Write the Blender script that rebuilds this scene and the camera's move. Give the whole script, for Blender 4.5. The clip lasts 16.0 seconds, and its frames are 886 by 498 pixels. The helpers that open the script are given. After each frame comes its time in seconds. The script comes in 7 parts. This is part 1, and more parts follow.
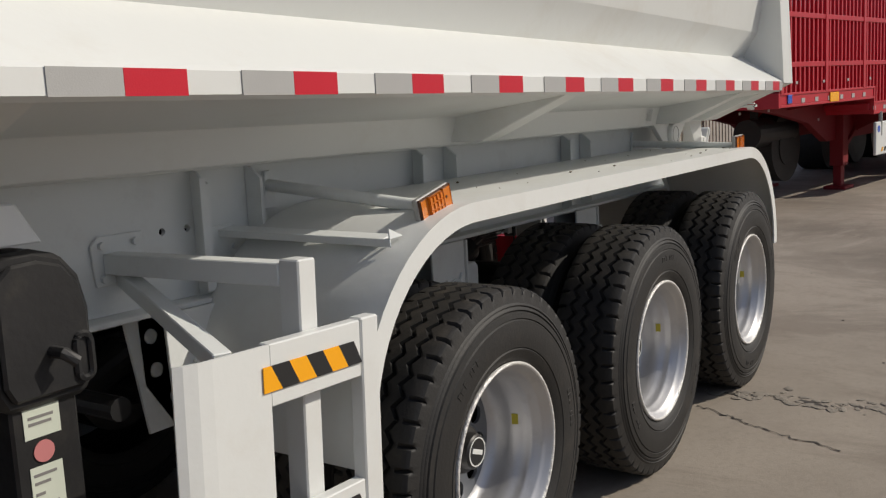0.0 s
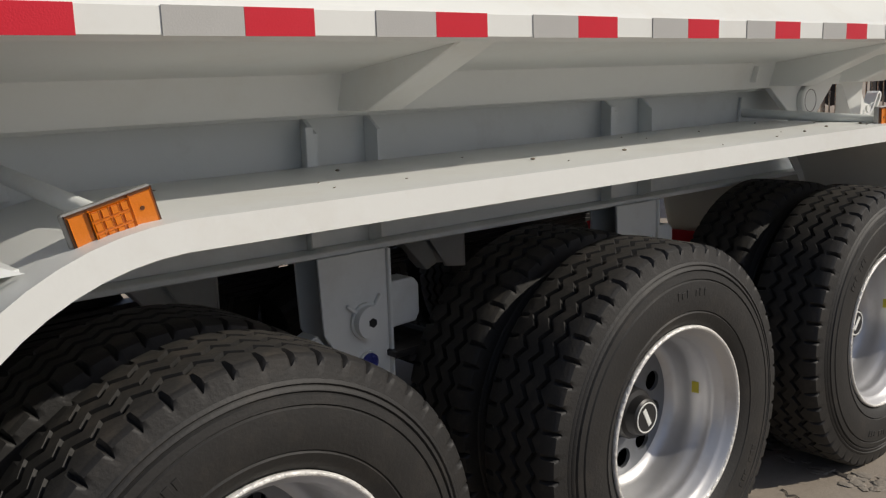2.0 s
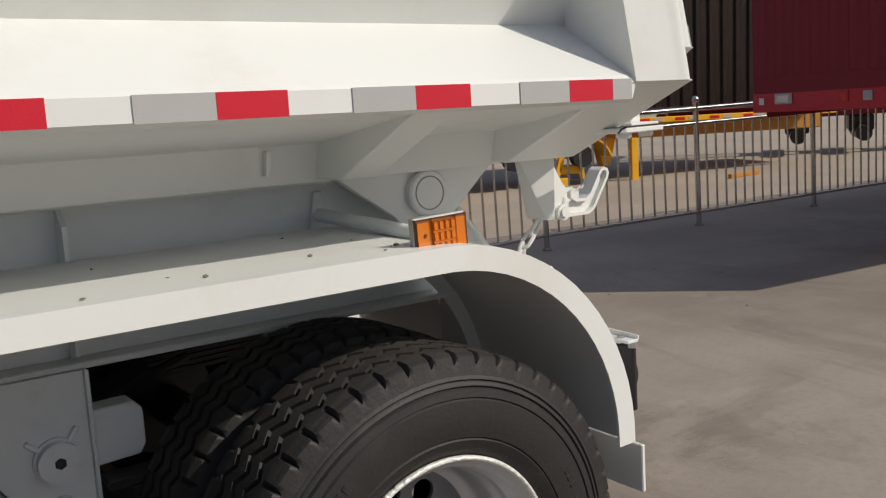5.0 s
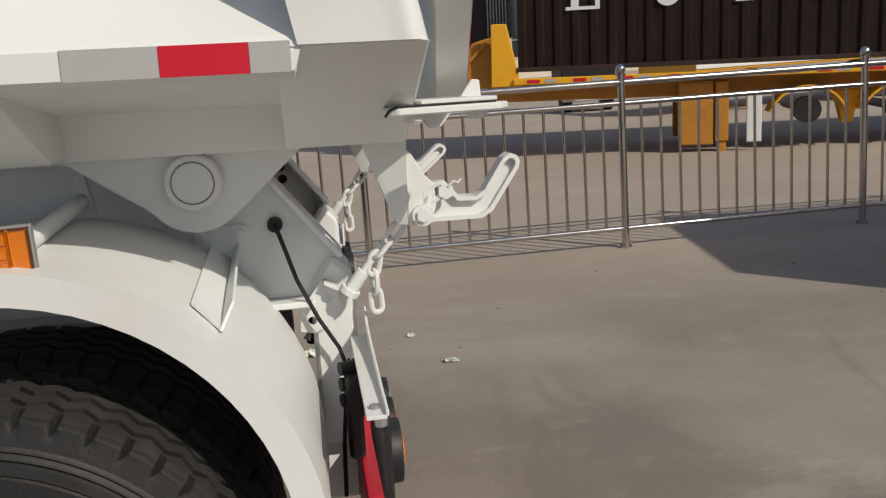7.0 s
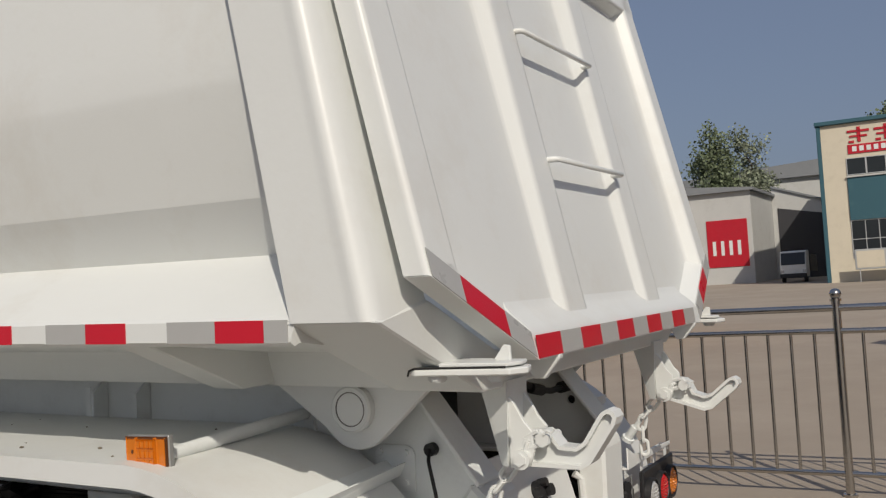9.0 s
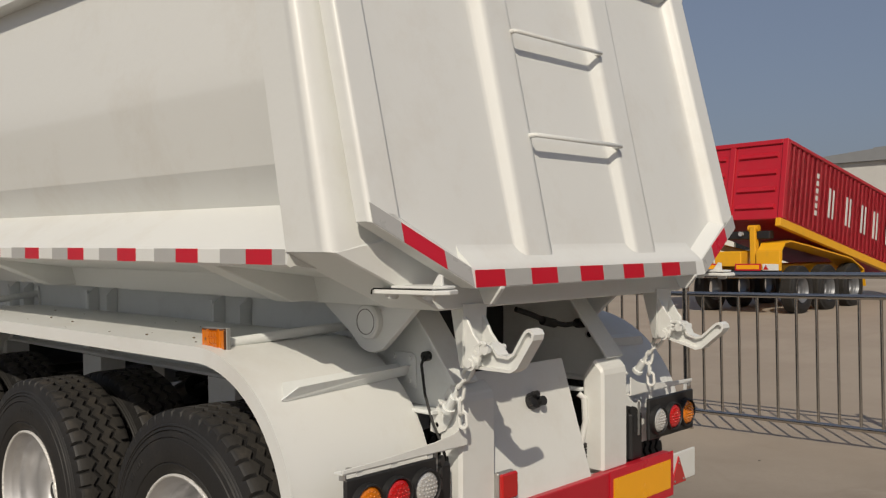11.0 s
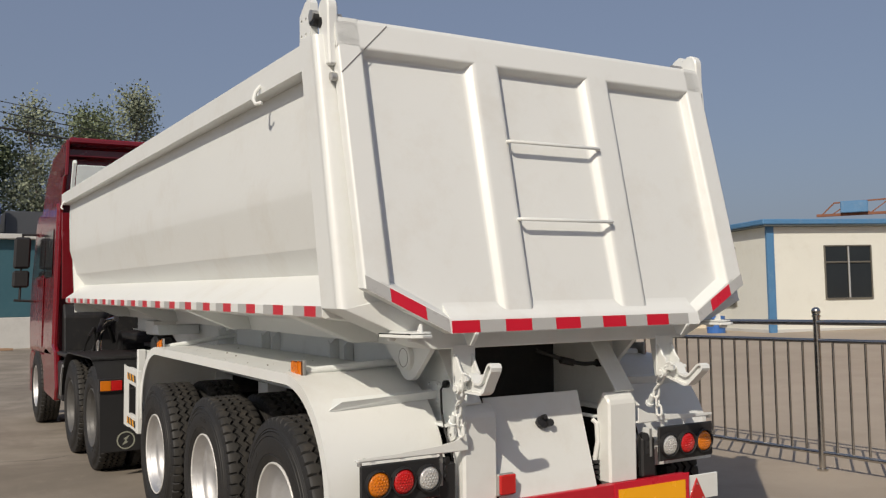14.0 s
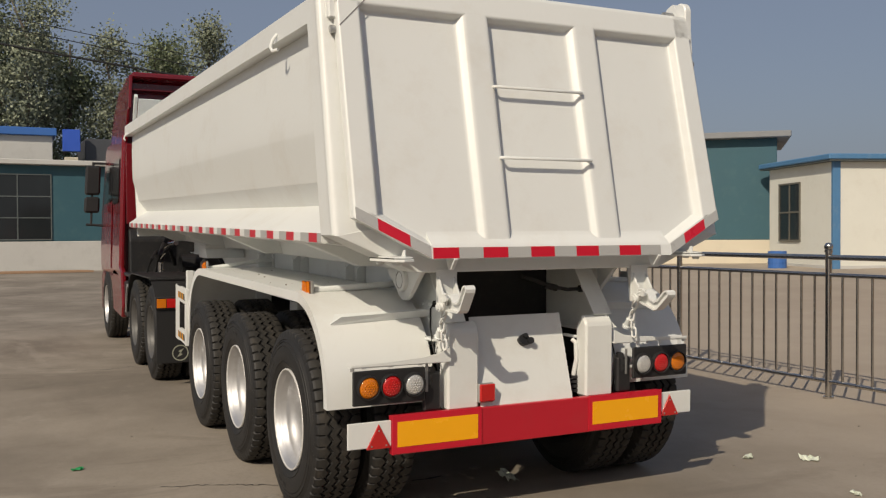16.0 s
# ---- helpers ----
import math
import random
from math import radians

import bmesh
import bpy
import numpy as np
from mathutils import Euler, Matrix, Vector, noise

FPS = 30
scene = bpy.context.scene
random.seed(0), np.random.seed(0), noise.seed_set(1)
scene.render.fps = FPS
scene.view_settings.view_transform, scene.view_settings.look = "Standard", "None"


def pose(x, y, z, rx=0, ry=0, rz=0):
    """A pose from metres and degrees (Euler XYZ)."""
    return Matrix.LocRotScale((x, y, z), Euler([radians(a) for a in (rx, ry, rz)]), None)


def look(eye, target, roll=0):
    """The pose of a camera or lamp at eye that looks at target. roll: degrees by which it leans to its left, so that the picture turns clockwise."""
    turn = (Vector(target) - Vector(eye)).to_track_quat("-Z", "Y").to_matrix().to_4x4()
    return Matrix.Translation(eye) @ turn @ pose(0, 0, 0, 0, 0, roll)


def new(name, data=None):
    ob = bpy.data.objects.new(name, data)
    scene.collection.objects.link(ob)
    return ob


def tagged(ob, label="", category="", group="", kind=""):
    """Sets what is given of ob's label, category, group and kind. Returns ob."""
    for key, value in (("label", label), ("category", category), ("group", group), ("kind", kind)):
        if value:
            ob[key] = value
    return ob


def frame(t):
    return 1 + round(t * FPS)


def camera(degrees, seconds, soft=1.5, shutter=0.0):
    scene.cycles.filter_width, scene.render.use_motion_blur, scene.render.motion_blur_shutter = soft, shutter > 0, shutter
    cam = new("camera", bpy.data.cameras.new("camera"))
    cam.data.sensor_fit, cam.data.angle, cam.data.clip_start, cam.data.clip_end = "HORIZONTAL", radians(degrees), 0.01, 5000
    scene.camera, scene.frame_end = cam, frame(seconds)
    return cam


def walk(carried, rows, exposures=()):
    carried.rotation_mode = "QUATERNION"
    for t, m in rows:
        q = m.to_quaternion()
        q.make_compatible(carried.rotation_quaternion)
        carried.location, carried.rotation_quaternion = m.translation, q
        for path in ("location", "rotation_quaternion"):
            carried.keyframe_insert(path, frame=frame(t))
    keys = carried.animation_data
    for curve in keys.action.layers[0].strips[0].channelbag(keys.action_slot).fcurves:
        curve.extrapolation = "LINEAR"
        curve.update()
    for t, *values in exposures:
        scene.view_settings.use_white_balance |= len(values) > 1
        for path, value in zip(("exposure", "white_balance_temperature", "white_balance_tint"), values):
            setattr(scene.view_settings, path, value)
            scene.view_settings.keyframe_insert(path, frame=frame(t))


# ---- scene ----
cam = camera(51.7, 16.0, soft=1.25)

PATH = [
    (0, (-3.626, -2.635, 1.625), (-1.998, -1.517, 1.31), -3.4),
    (0.5, (-3.295, -2.683, 1.613), (-1.759, -1.448, 1.271), -3.3),
    (1, (-2.88, -2.751, 1.607), (-1.468, -1.386, 1.227), -3.0),
    (1.5, (-2.505, -2.704, 1.582), (-1.157, -1.28, 1.192), -2.3),
    (2, (-2.08, -2.717, 1.578), (-0.82, -1.214, 1.186), -2.7),
    (2.5, (-1.729, -2.776, 1.602), (-0.475, -1.268, 1.209), -3.4),
    (3, (-1.32, -2.74, 1.589), (-0.009, -1.279, 1.203), -4.0),
    (3.5, (-0.942, -2.794, 1.585), (0.369, -1.328, 1.222), -4.9),
    (4, (-0.545, -2.875, 1.6), (0.771, -1.411, 1.251), -4.4),
    (4.5, (-0.155, -2.851, 1.588), (1.14, -1.363, 1.255), -3.3),
    (4.7, (0.001, -2.85, 1.595), (1.244, -1.316, 1.276), -3.5),
    (6.8, (1.821, -2.834, 1.59), (2.165, -0.895, 1.243), -4.6),
    (7, (1.973, -2.802, 1.566), (2.248, -0.858, 1.185), -4.1),
    (7.5, (2.31, -2.642, 1.584), (2.286, -0.675, 1.222), -2.3),
    (8, (2.636, -2.568, 1.608), (2.167, -0.635, 1.406), -2.4),
    (8.5, (2.951, -2.644, 1.671), (2.133, -0.819, 1.663), -3.1),
    (8.7, (3.07, -2.71, 1.676), (2.173, -0.923, 1.726), -3.2),
    (10.8, (4.147, -3.04, 1.644), (2.843, -1.526, 1.729), -1.2),
    (11, (4.275, -3.0, 1.615), (2.907, -1.541, 1.622), -1.0),
    (11.5, (4.554, -2.999, 1.605), (3.042, -1.703, 1.417), -0.8),
    (12, (4.784, -3.085, 1.593), (3.185, -1.929, 1.264), 0.0),
    (12.5, (5.028, -3.041, 1.587), (3.334, -2.022, 1.286), 0.3),
    (13, (5.339, -2.959, 1.615), (3.566, -2.047, 1.458), -1.3),
    (13.5, (5.643, -2.963, 1.63), (3.88, -2.019, 1.634), -1.8),
    (14, (5.895, -2.917, 1.643), (4.176, -1.903, 1.758), -1.2),
    (14.5, (6.147, -2.797, 1.634), (4.422, -1.793, 1.756), -0.8),
    (15, (6.319, -2.786, 1.629), (4.592, -1.779, 1.699), -0.8),
    (15.5, (6.495, -2.831, 1.627), (4.734, -1.884, 1.636), -0.3),
    (16, (6.587, -2.796, 1.631), (4.79, -1.919, 1.596), -0.3),
]
walk(cam, [(t, look(e, g, r)) for t, e, g, r in PATH],
     exposures=((0, 0.04, 6500, 10), (3.5, 0.08, 6500, 10), (4.5, 0.14, 6500, 10), (7, 0.04, 6500, 10), (8, 0.04, 6500, 10), (8.5, -0.08, 6450, 10), (11, -0.14, 6850, 10), (11.5, -0.06, 6600, 10), (12, 0.14, 6500, 10), (14, 0.12, 6700, 10), (14.5, -0.14, 7000, 10), (15, 0.03, 7000, 10), (16, 0.03, 7100, 10)))

# ---- light ----
SUN = Vector((0.61, -0.79, 0.75)).normalized()
world = bpy.data.worlds.new("sky")
scene.world = world
world.use_nodes = True
sky = world.node_tree.nodes.new("ShaderNodeTexSky")
sky.sky_type = 'NISHITA'
sky.sun_disc = False
sky.sun_elevation = math.asin(SUN.z)
sky.sun_rotation = math.atan2(SUN.x, SUN.y)
sky.air_density, sky.dust_density, sky.ozone_density = 1.0, 3.0, 1.5
# a hazy summer sky: the clear gradient washed out by an even grey-blue haze
haze = world.node_tree.nodes.new("ShaderNodeMix")
haze.data_type = 'RGBA'
haze.inputs["Factor"].default_value = 0.62
haze.inputs["B"].default_value = (2.35, 2.85, 4.2, 1)
world.node_tree.links.new(sky.outputs[0], haze.inputs["A"])
world.node_tree.links.new(haze.outputs["Result"], world.node_tree.nodes["Background"].inputs[0])
world.node_tree.nodes["Background"].inputs[1].default_value = 0.080
sun_data = bpy.data.lights.new("sun", 'SUN')
sun_data.energy, sun_data.angle, sun_data.color = 3.1, radians(0.6), (1.0, 0.92, 0.80)
new("sun", sun_data).matrix_world = look(SUN * 30, (0, 0, 0))


# ---- materials ----
def mat(name, col, rough=0.5, metal=0.0, var=0.06, scale=2.5, bump=0.02, fine=60.0, dirt=None, dirt_amount=0.3, rand=0.0, coat=0.0):
    m = bpy.data.materials.new(name)
    m.use_nodes = True
    n, l = m.node_tree.nodes, m.node_tree.links
    b = n["Principled BSDF"]
    tc = n.new("ShaderNodeTexCoord")
    n1 = n.new("ShaderNodeTexNoise")
    n1.inputs["Scale"].default_value, n1.inputs["Detail"].default_value, n1.inputs["Roughness"].default_value = scale, 6, 0.6
    n2 = n.new("ShaderNodeTexNoise")
    n2.inputs["Scale"].default_value, n2.inputs["Detail"].default_value = fine, 4
    for k in (n1, n2):
        l.new(tc.outputs["Object"], k.inputs["Vector"])
    mix = n.new("ShaderNodeMix")
    mix.data_type = 'RGBA'
    mix.inputs["A"].default_value = (*[c * (1 - var) for c in col], 1)
    mix.inputs["B"].default_value = (*[min(1, c * (1 + var)) for c in col], 1)
    l.new(n1.outputs["Fac"], mix.inputs["Factor"])
    out = mix.outputs["Result"]
    if dirt:
        n3 = n.new("ShaderNodeTexNoise")
        n3.inputs["Scale"].default_value, n3.inputs["Detail"].default_value, n3.inputs["Roughness"].default_value = scale * 1.7, 9, 0.7
        l.new(tc.outputs["Object"], n3.inputs["Vector"])
        ramp = n.new("ShaderNodeMapRange")
        ramp.inputs["From Min"].default_value, ramp.inputs["From Max"].default_value, ramp.inputs["To Max"].default_value = 0.52, 0.78, dirt_amount
        l.new(n3.outputs["Fac"], ramp.inputs["Value"])
        mx = n.new("ShaderNodeMix")
        mx.data_type = 'RGBA'
        mx.inputs["B"].default_value = (*dirt, 1)
        l.new(ramp.outputs["Result"], mx.inputs["Factor"])
        l.new(out, mx.inputs["A"])
        out = mx.outputs["Result"]
    if rand:
        oi = n.new("ShaderNodeObjectInfo")
        hs = n.new("ShaderNodeHueSaturation")
        mr = n.new("ShaderNodeMapRange")
        mr.inputs["To Min"].default_value, mr.inputs["To Max"].default_value = 1 - rand, 1 + rand
        l.new(oi.outputs["Random"], mr.inputs["Value"])
        l.new(mr.outputs["Result"], hs.inputs["Value"])
        l.new(out, hs.inputs["Color"])
        out = hs.outputs["Color"]
    l.new(out, b.inputs["Base Color"])
    rr = n.new("ShaderNodeMapRange")
    rr.inputs["To Min"].default_value, rr.inputs["To Max"].default_value = max(0.03, rough - 0.1), min(1, rough + 0.1)
    l.new(n1.outputs["Fac"], rr.inputs["Value"])
    l.new(rr.outputs["Result"], b.inputs["Roughness"])
    b.inputs["Metallic"].default_value = metal
    b.inputs["Coat Weight"].default_value = coat
    if bump:
        bp = n.new("ShaderNodeBump")
        bp.inputs["Strength"].default_value, bp.inputs["Distance"].default_value = 0.5, bump
        l.new(n2.outputs["Fac"], bp.inputs["Height"])
        l.new(bp.outputs["Normal"], b.inputs["Normal"])
    return m


def leaf_mat(name, col):
    m = mat(name, col, 0.6, var=0.1, bump=0)
    n, l = m.node_tree.nodes, m.node_tree.links
    g = n.new("ShaderNodeNewGeometry")
    hs = n.new("ShaderNodeHueSaturation")
    mr = n.new("ShaderNodeMapRange")
    mr.inputs["To Min"].default_value, mr.inputs["To Max"].default_value = 0.55, 1.5
    l.new(g.outputs["Random Per Island"], mr.inputs["Value"])
    l.new(mr.outputs["Result"], hs.inputs["Value"])
    b = n["Principled BSDF"]
    l.new(b.inputs["Base Color"].links[0].from_socket, hs.inputs["Color"])
    l.new(hs.outputs["Color"], b.inputs["Base Color"])
    return m


DUST = (0.30, 0.25, 0.19)
WHITE = mat("white_paint", (0.72, 0.735, 0.715), 0.38, var=0.03, scale=1.3, bump=0.0015, fine=25, dirt=(0.56, 0.52, 0.45), dirt_amount=0.38)
GREYPAINT = mat("primer_white_paint", (0.755, 0.785, 0.775), 0.42, var=0.05, scale=2, bump=0.0015, fine=30, dirt=(0.42, 0.40, 0.36), dirt_amount=0.35)
TAPE_RED = mat("red_reflective_tape", (0.56, 0.012, 0.03), 0.3, var=0.06, scale=8, bump=0.0008, fine=300)
TAPE_GREY = mat("silver_reflective_tape", (0.42, 0.42, 0.41), 0.3, var=0.06, scale=8, bump=0.0008, fine=300)
TYRE = mat("tyre_rubber", (0.0138, 0.0132, 0.0125), 0.62, var=0.3, scale=5, bump=0.002, fine=120, dirt=(0.062, 0.051, 0.040), dirt_amount=0.40)
TREAD = mat("dusty_tread_rubber", (0.024, 0.022, 0.019), 0.75, var=0.3, scale=5, bump=0.002, fine=120, dirt=(0.105, 0.086, 0.065), dirt_amount=0.5)
RIM = mat("silver_rim_paint", (0.56, 0.56, 0.565), 0.46, metal=0.75, var=0.06, scale=6, bump=0.0006, fine=80, dirt=(0.25, 0.23, 0.2), dirt_amount=0.3)
# darker than the rim: the shade deep inside the wheel is in this grey
RIMSHADE = mat("shaded_rim_paint", (0.20, 0.21, 0.225), 0.4, metal=0.5, var=0.12, scale=6, bump=0.0008, dirt=(0.13, 0.12, 0.10), dirt_amount=0.4)
RIMEDGE = mat("pale_rim_edge", (0.72, 0.71, 0.68), 0.35, metal=0.2, var=0.05)
BLACK = mat("black_paint", (0.016, 0.016, 0.017), 0.45, var=0.2, scale=6, bump=0.002, fine=50, dirt=(0.07, 0.062, 0.05), dirt_amount=0.4)
RUBBER = mat("black_plastic", (0.018, 0.018, 0.019), 0.5, var=0.15, bump=0.001)
STEEL = mat("stainless_steel", (0.52, 0.50, 0.47), 0.22, metal=1.0, var=0.1, scale=9, bump=0.0005, fine=150)
GALV = mat("dull_steel", (0.38, 0.38, 0.37), 0.45, metal=0.6, var=0.15, scale=9, bump=0.001)
AMBER = mat("amber_lens", (0.62, 0.17, 0.008), 0.16, var=0.08, scale=30, bump=0.002, fine=160, coat=0.6)
DARKLENS = mat("dark_lens_rim", (0.10, 0.035, 0.01), 0.35, var=0.2, scale=20, bump=0.0005)
REDLENS = mat("red_lens", (0.50, 0.012, 0.012), 0.16, var=0.1, scale=30, bump=0.002, fine=160, coat=0.6)
CLEAR = mat("clear_lens", (0.62, 0.62, 0.60), 0.12, metal=0.4, var=0.25, scale=90, bump=0.003, fine=160, coat=0.6)
RED = mat("red_paint", (0.48, 0.014, 0.028), 0.35, var=0.1, scale=2, bump=0.001, dirt=(0.3, 0.08, 0.07), dirt_amount=0.2)
CABRED = mat("cab_red_paint", (0.155, 0.005, 0.010), 0.25, var=0.08, scale=2, bump=0.0008, coat=0.5)
# cab red made darker: the shade behind the fairing is in the colour
CABSHADE = mat("shaded_cab_red", (0.10, 0.004, 0.008), 0.4, var=0.12, scale=2, bump=0.001)
# deeper red for faces turned from the sun, their shade in the colour
SHADERED = mat("deep_shaded_red", (0.20, 0.004, 0.010), 0.62, var=0.12, scale=1.2, bump=0.001, dirt=(0.12, 0.02, 0.02), dirt_amount=0.3)
YELLOW = mat("yellow_paint", (0.80, 0.40, 0.015), 0.4, var=0.07, scale=3, bump=0.001, dirt=(0.4, 0.22, 0.06), dirt_amount=0.3)
ORANGE = mat("yellow_reflector", (0.95, 0.42, 0.012), 0.25, var=0.03, scale=8, bump=0.0008, fine=260)
BLUEBOLT = mat("blue_cap", (0.02, 0.03, 0.22), 0.35, var=0.1)
PAPER = mat("paper_label", (0.62, 0.66, 0.56), 0.5, var=0.08, scale=12, bump=0.0003)
BROWN = mat("brown_container_paint", (0.030, 0.0135, 0.0085), 0.5, var=0.15, scale=1.5, bump=0.002, dirt=(0.10, 0.07, 0.05), dirt_amount=0.3)
OLIVE = mat("olive_paint", (0.014, 0.016, 0.010), 0.4, var=0.12, scale=2, bump=0.001)
TEAL = mat("teal_wall_paint", (0.030, 0.098, 0.128), 0.6, var=0.1, scale=0.9, bump=0.003, fine=20, dirt=(0.08, 0.16, 0.17), dirt_amount=0.4)
CREAM = mat("cream_wall_paint", (0.62, 0.56, 0.44), 0.65, var=0.06, scale=0.8, bump=0.003, fine=25, dirt=(0.42, 0.36, 0.28), dirt_amount=0.35)
PALEGREY = mat("pale_grey_render", (0.52, 0.52, 0.50), 0.7, var=0.08, scale=0.7, bump=0.004, fine=25, dirt=(0.34, 0.33, 0.31), dirt_amount=0.4)
ROOFGREY = mat("grey_sheet_roof", (0.22, 0.23, 0.24), 0.5, var=0.1, scale=1.5, bump=0.002)
PREWALL = mat("pale_panel_paint", (0.70, 0.70, 0.635), 0.6, var=0.05, scale=0.8, bump=0.002, fine=25, dirt=(0.52, 0.48, 0.40), dirt_amount=0.3)
SKYTRIM = mat("faded_blue_trim", (0.075, 0.20, 0.37), 0.5, var=0.15, scale=2, bump=0.001, dirt=(0.25, 0.32, 0.40), dirt_amount=0.4)
RUSTRED = mat("rusty_crane_paint", (0.20, 0.075, 0.04), 0.7, var=0.3, scale=3, bump=0.001)
DRIVERIM = mat("dark_grey_rim_paint", (0.085, 0.083, 0.08), 0.5, var=0.15, scale=6, bump=0.0008, dirt=(0.15, 0.13, 0.10), dirt_amount=0.4)
BLUETRIM = mat("blue_trim_paint", (0.04, 0.14, 0.42), 0.45, var=0.1, scale=2, bump=0.001)
BLUESIGN = mat("blue_sign_paint", (0.03, 0.10, 0.50), 0.4, var=0.05)
GLASS = mat("dark_window_glass", (0.020, 0.024, 0.026), 0.08, var=0.3, scale=0.6, bump=0)
DARKFRAME = mat("dark_window_frame", (0.10, 0.12, 0.12), 0.5, var=0.1)
BROWNFRAME = mat("brown_window_frame", (0.16, 0.15, 0.125), 0.45, metal=0.3, var=0.1)
FRAMEW = mat("window_frame_alloy", (0.45, 0.46, 0.46), 0.4, metal=0.3, var=0.08)
BARK = mat("bark", (0.12, 0.10, 0.08), 0.85, var=0.25, scale=6, bump=0.02, fine=30)
LEAF = leaf_mat("poplar_leaf", (0.135, 0.165, 0.090))
LEAF2 = leaf_mat("dusty_leaf", (0.195, 0.220, 0.150))
WOOD = mat("weathered_wood", (0.33, 0.21, 0.13), 0.8, var=0.2, scale=7, bump=0.004)
CABLE = mat("black_cable", (0.012, 0.012, 0.012), 0.6, var=0.1, bump=0)
PRINT = mat("grey_print", (0.22, 0.21, 0.20), 0.6, var=0.1, bump=0)
PINKPRINT = mat("pink_print", (0.55, 0.20, 0.20), 0.6, var=0.1, bump=0)
DULLMARK = mat("dull_printed_mark", (0.30, 0.31, 0.25), 0.6, var=0.15, bump=0)
STICKER = mat("yellow_sticker", (0.55, 0.46, 0.03), 0.5, var=0.1, bump=0)


def ground_material():
    m = bpy.data.materials.new("worn_concrete")
    m.use_nodes = True
    n, l = m.node_tree.nodes, m.node_tree.links
    b = n["Principled BSDF"]
    tc = n.new("ShaderNodeTexCoord")

    def noise_node(scale, detail, rough, stretch=(1, 1, 1), dist=0.0):
        mp = n.new("ShaderNodeMapping")
        mp.inputs["Scale"].default_value = stretch
        l.new(tc.outputs["Object"], mp.inputs["Vector"])
        k = n.new("ShaderNodeTexNoise")
        k.inputs["Scale"].default_value, k.inputs["Detail"].default_value, k.inputs["Roughness"].default_value, k.inputs["Distortion"].default_value = scale, detail, rough, dist
        l.new(mp.outputs["Vector"], k.inputs["Vector"])
        return k

    def ranged(k, a, c, lo, hi):
        r = n.new("ShaderNodeMapRange")
        r.interpolation_type = 'SMOOTHSTEP'
        for key, v in (("From Min", a), ("From Max", c), ("To Min", lo), ("To Max", hi)):
            r.inputs[key].default_value = v
        l.new(k.outputs["Fac"], r.inputs["Value"])
        return r.outputs["Result"]

    def blend(fac, a, c, mode='MIX'):
        x = n.new("ShaderNodeMix")
        x.data_type, x.blend_type = 'RGBA', mode
        l.new(fac, x.inputs["Factor"])
        for key, v in (("A", a), ("B", c)):
            if isinstance(v, tuple):
                x.inputs[key].default_value = (*v, 1)
            else:
                l.new(v, x.inputs[key])
        return x.outputs["Result"]

    col = blend(ranged(noise_node(0.35, 5, 0.6), 0.35, 0.65, 0, 1), (0.205, 0.176, 0.142), (0.330, 0.287, 0.236))
    col = blend(ranged(noise_node(1.1, 6, 0.65, (0.35, 1.2, 1), 0.6), 0.52, 0.75, 0, 0.55), col, (0.185, 0.158, 0.130))
    col = blend(ranged(noise_node(0.55, 9, 0.72, (1.0, 0.45, 1), 1.2), 0.50, 0.62, 0, 0.38), col, (0.135, 0.112, 0.090))
    col = blend(ranged(noise_node(0.9, 8, 0.7, (0.5, 1.1, 1), 0.9), 0.56, 0.70, 0, 0.42), col, (0.40, 0.352, 0.294))
    col = blend(ranged(noise_node(3.5, 8, 0.7, (0.8, 1, 1)), 0.55, 0.80, 0, 0.45), col, (0.38, 0.335, 0.28))
    col = blend(ranged(noise_node(26, 6, 0.7), 0.45, 0.75, 0, 0.35), col, (0.185, 0.160, 0.135))
    col = blend(ranged(noise_node(140, 3, 0.6), 0.5, 0.8, 0, 0.35), col, (0.40, 0.36, 0.31))
    # paler towards the fence and the yard beyond it: grazing glare put into the colour
    sep = n.new("ShaderNodeSeparateXYZ")
    l.new(tc.outputs["Object"], sep.inputs["Vector"])
    far_glare = n.new("ShaderNodeMapRange")
    far_glare.interpolation_type = 'SMOOTHSTEP'
    for key, v in (("From Min", 0.8), ("From Max", 5.5), ("To Min", 0.0), ("To Max", 0.62)):
        far_glare.inputs[key].default_value = v
    l.new(sep.outputs["Y"], far_glare.inputs["Value"])
    col = blend(far_glare.outputs["Result"], col, (0.45, 0.375, 0.295))
    l.new(col, b.inputs["Base Color"])
    b.inputs["Roughness"].default_value = 0.85
    b.inputs["Specular IOR Level"].default_value = 0.3
    bp = n.new("ShaderNodeBump")
    bp.inputs["Strength"].default_value, bp.inputs["Distance"].default_value = 0.4, 0.007
    l.new(noise_node(55, 8, 0.75).outputs["Fac"], bp.inputs["Height"])
    l.new(bp.outputs["Normal"], b.inputs["Normal"])
    return m


CONCRETE = ground_material()

# ---- building blocks ----
LEAN = Matrix.Rotation(math.atan(0.019), 4, 'Y')   # the trailer stands a little nose-up
LEVEL = Matrix.Identity(4)


def thing(name, label, category, group=""):
    return tagged(new(name), label, category, group)


def finish(bm, name, material, smooth=None, m=None):
    if m is not None:
        bm.transform(m)
    bmesh.ops.recalc_face_normals(bm, faces=bm.faces)
    me = bpy.data.meshes.new(name)
    bm.to_mesh(me)
    bm.free()
    for k in material if isinstance(material, (list, tuple)) else (material,):
        me.materials.append(k)
    if smooth is not None:
        me.polygons.foreach_set("use_smooth", [True] * len(me.polygons))
        me.set_sharp_from_angle(angle=radians(smooth))
    return me


def part(name, bm, material, parent, label="", m=None, smooth=None):
    ob = new(name, finish(bm, name, material, smooth, m))
    ob.parent = parent
    return tagged(ob, label)


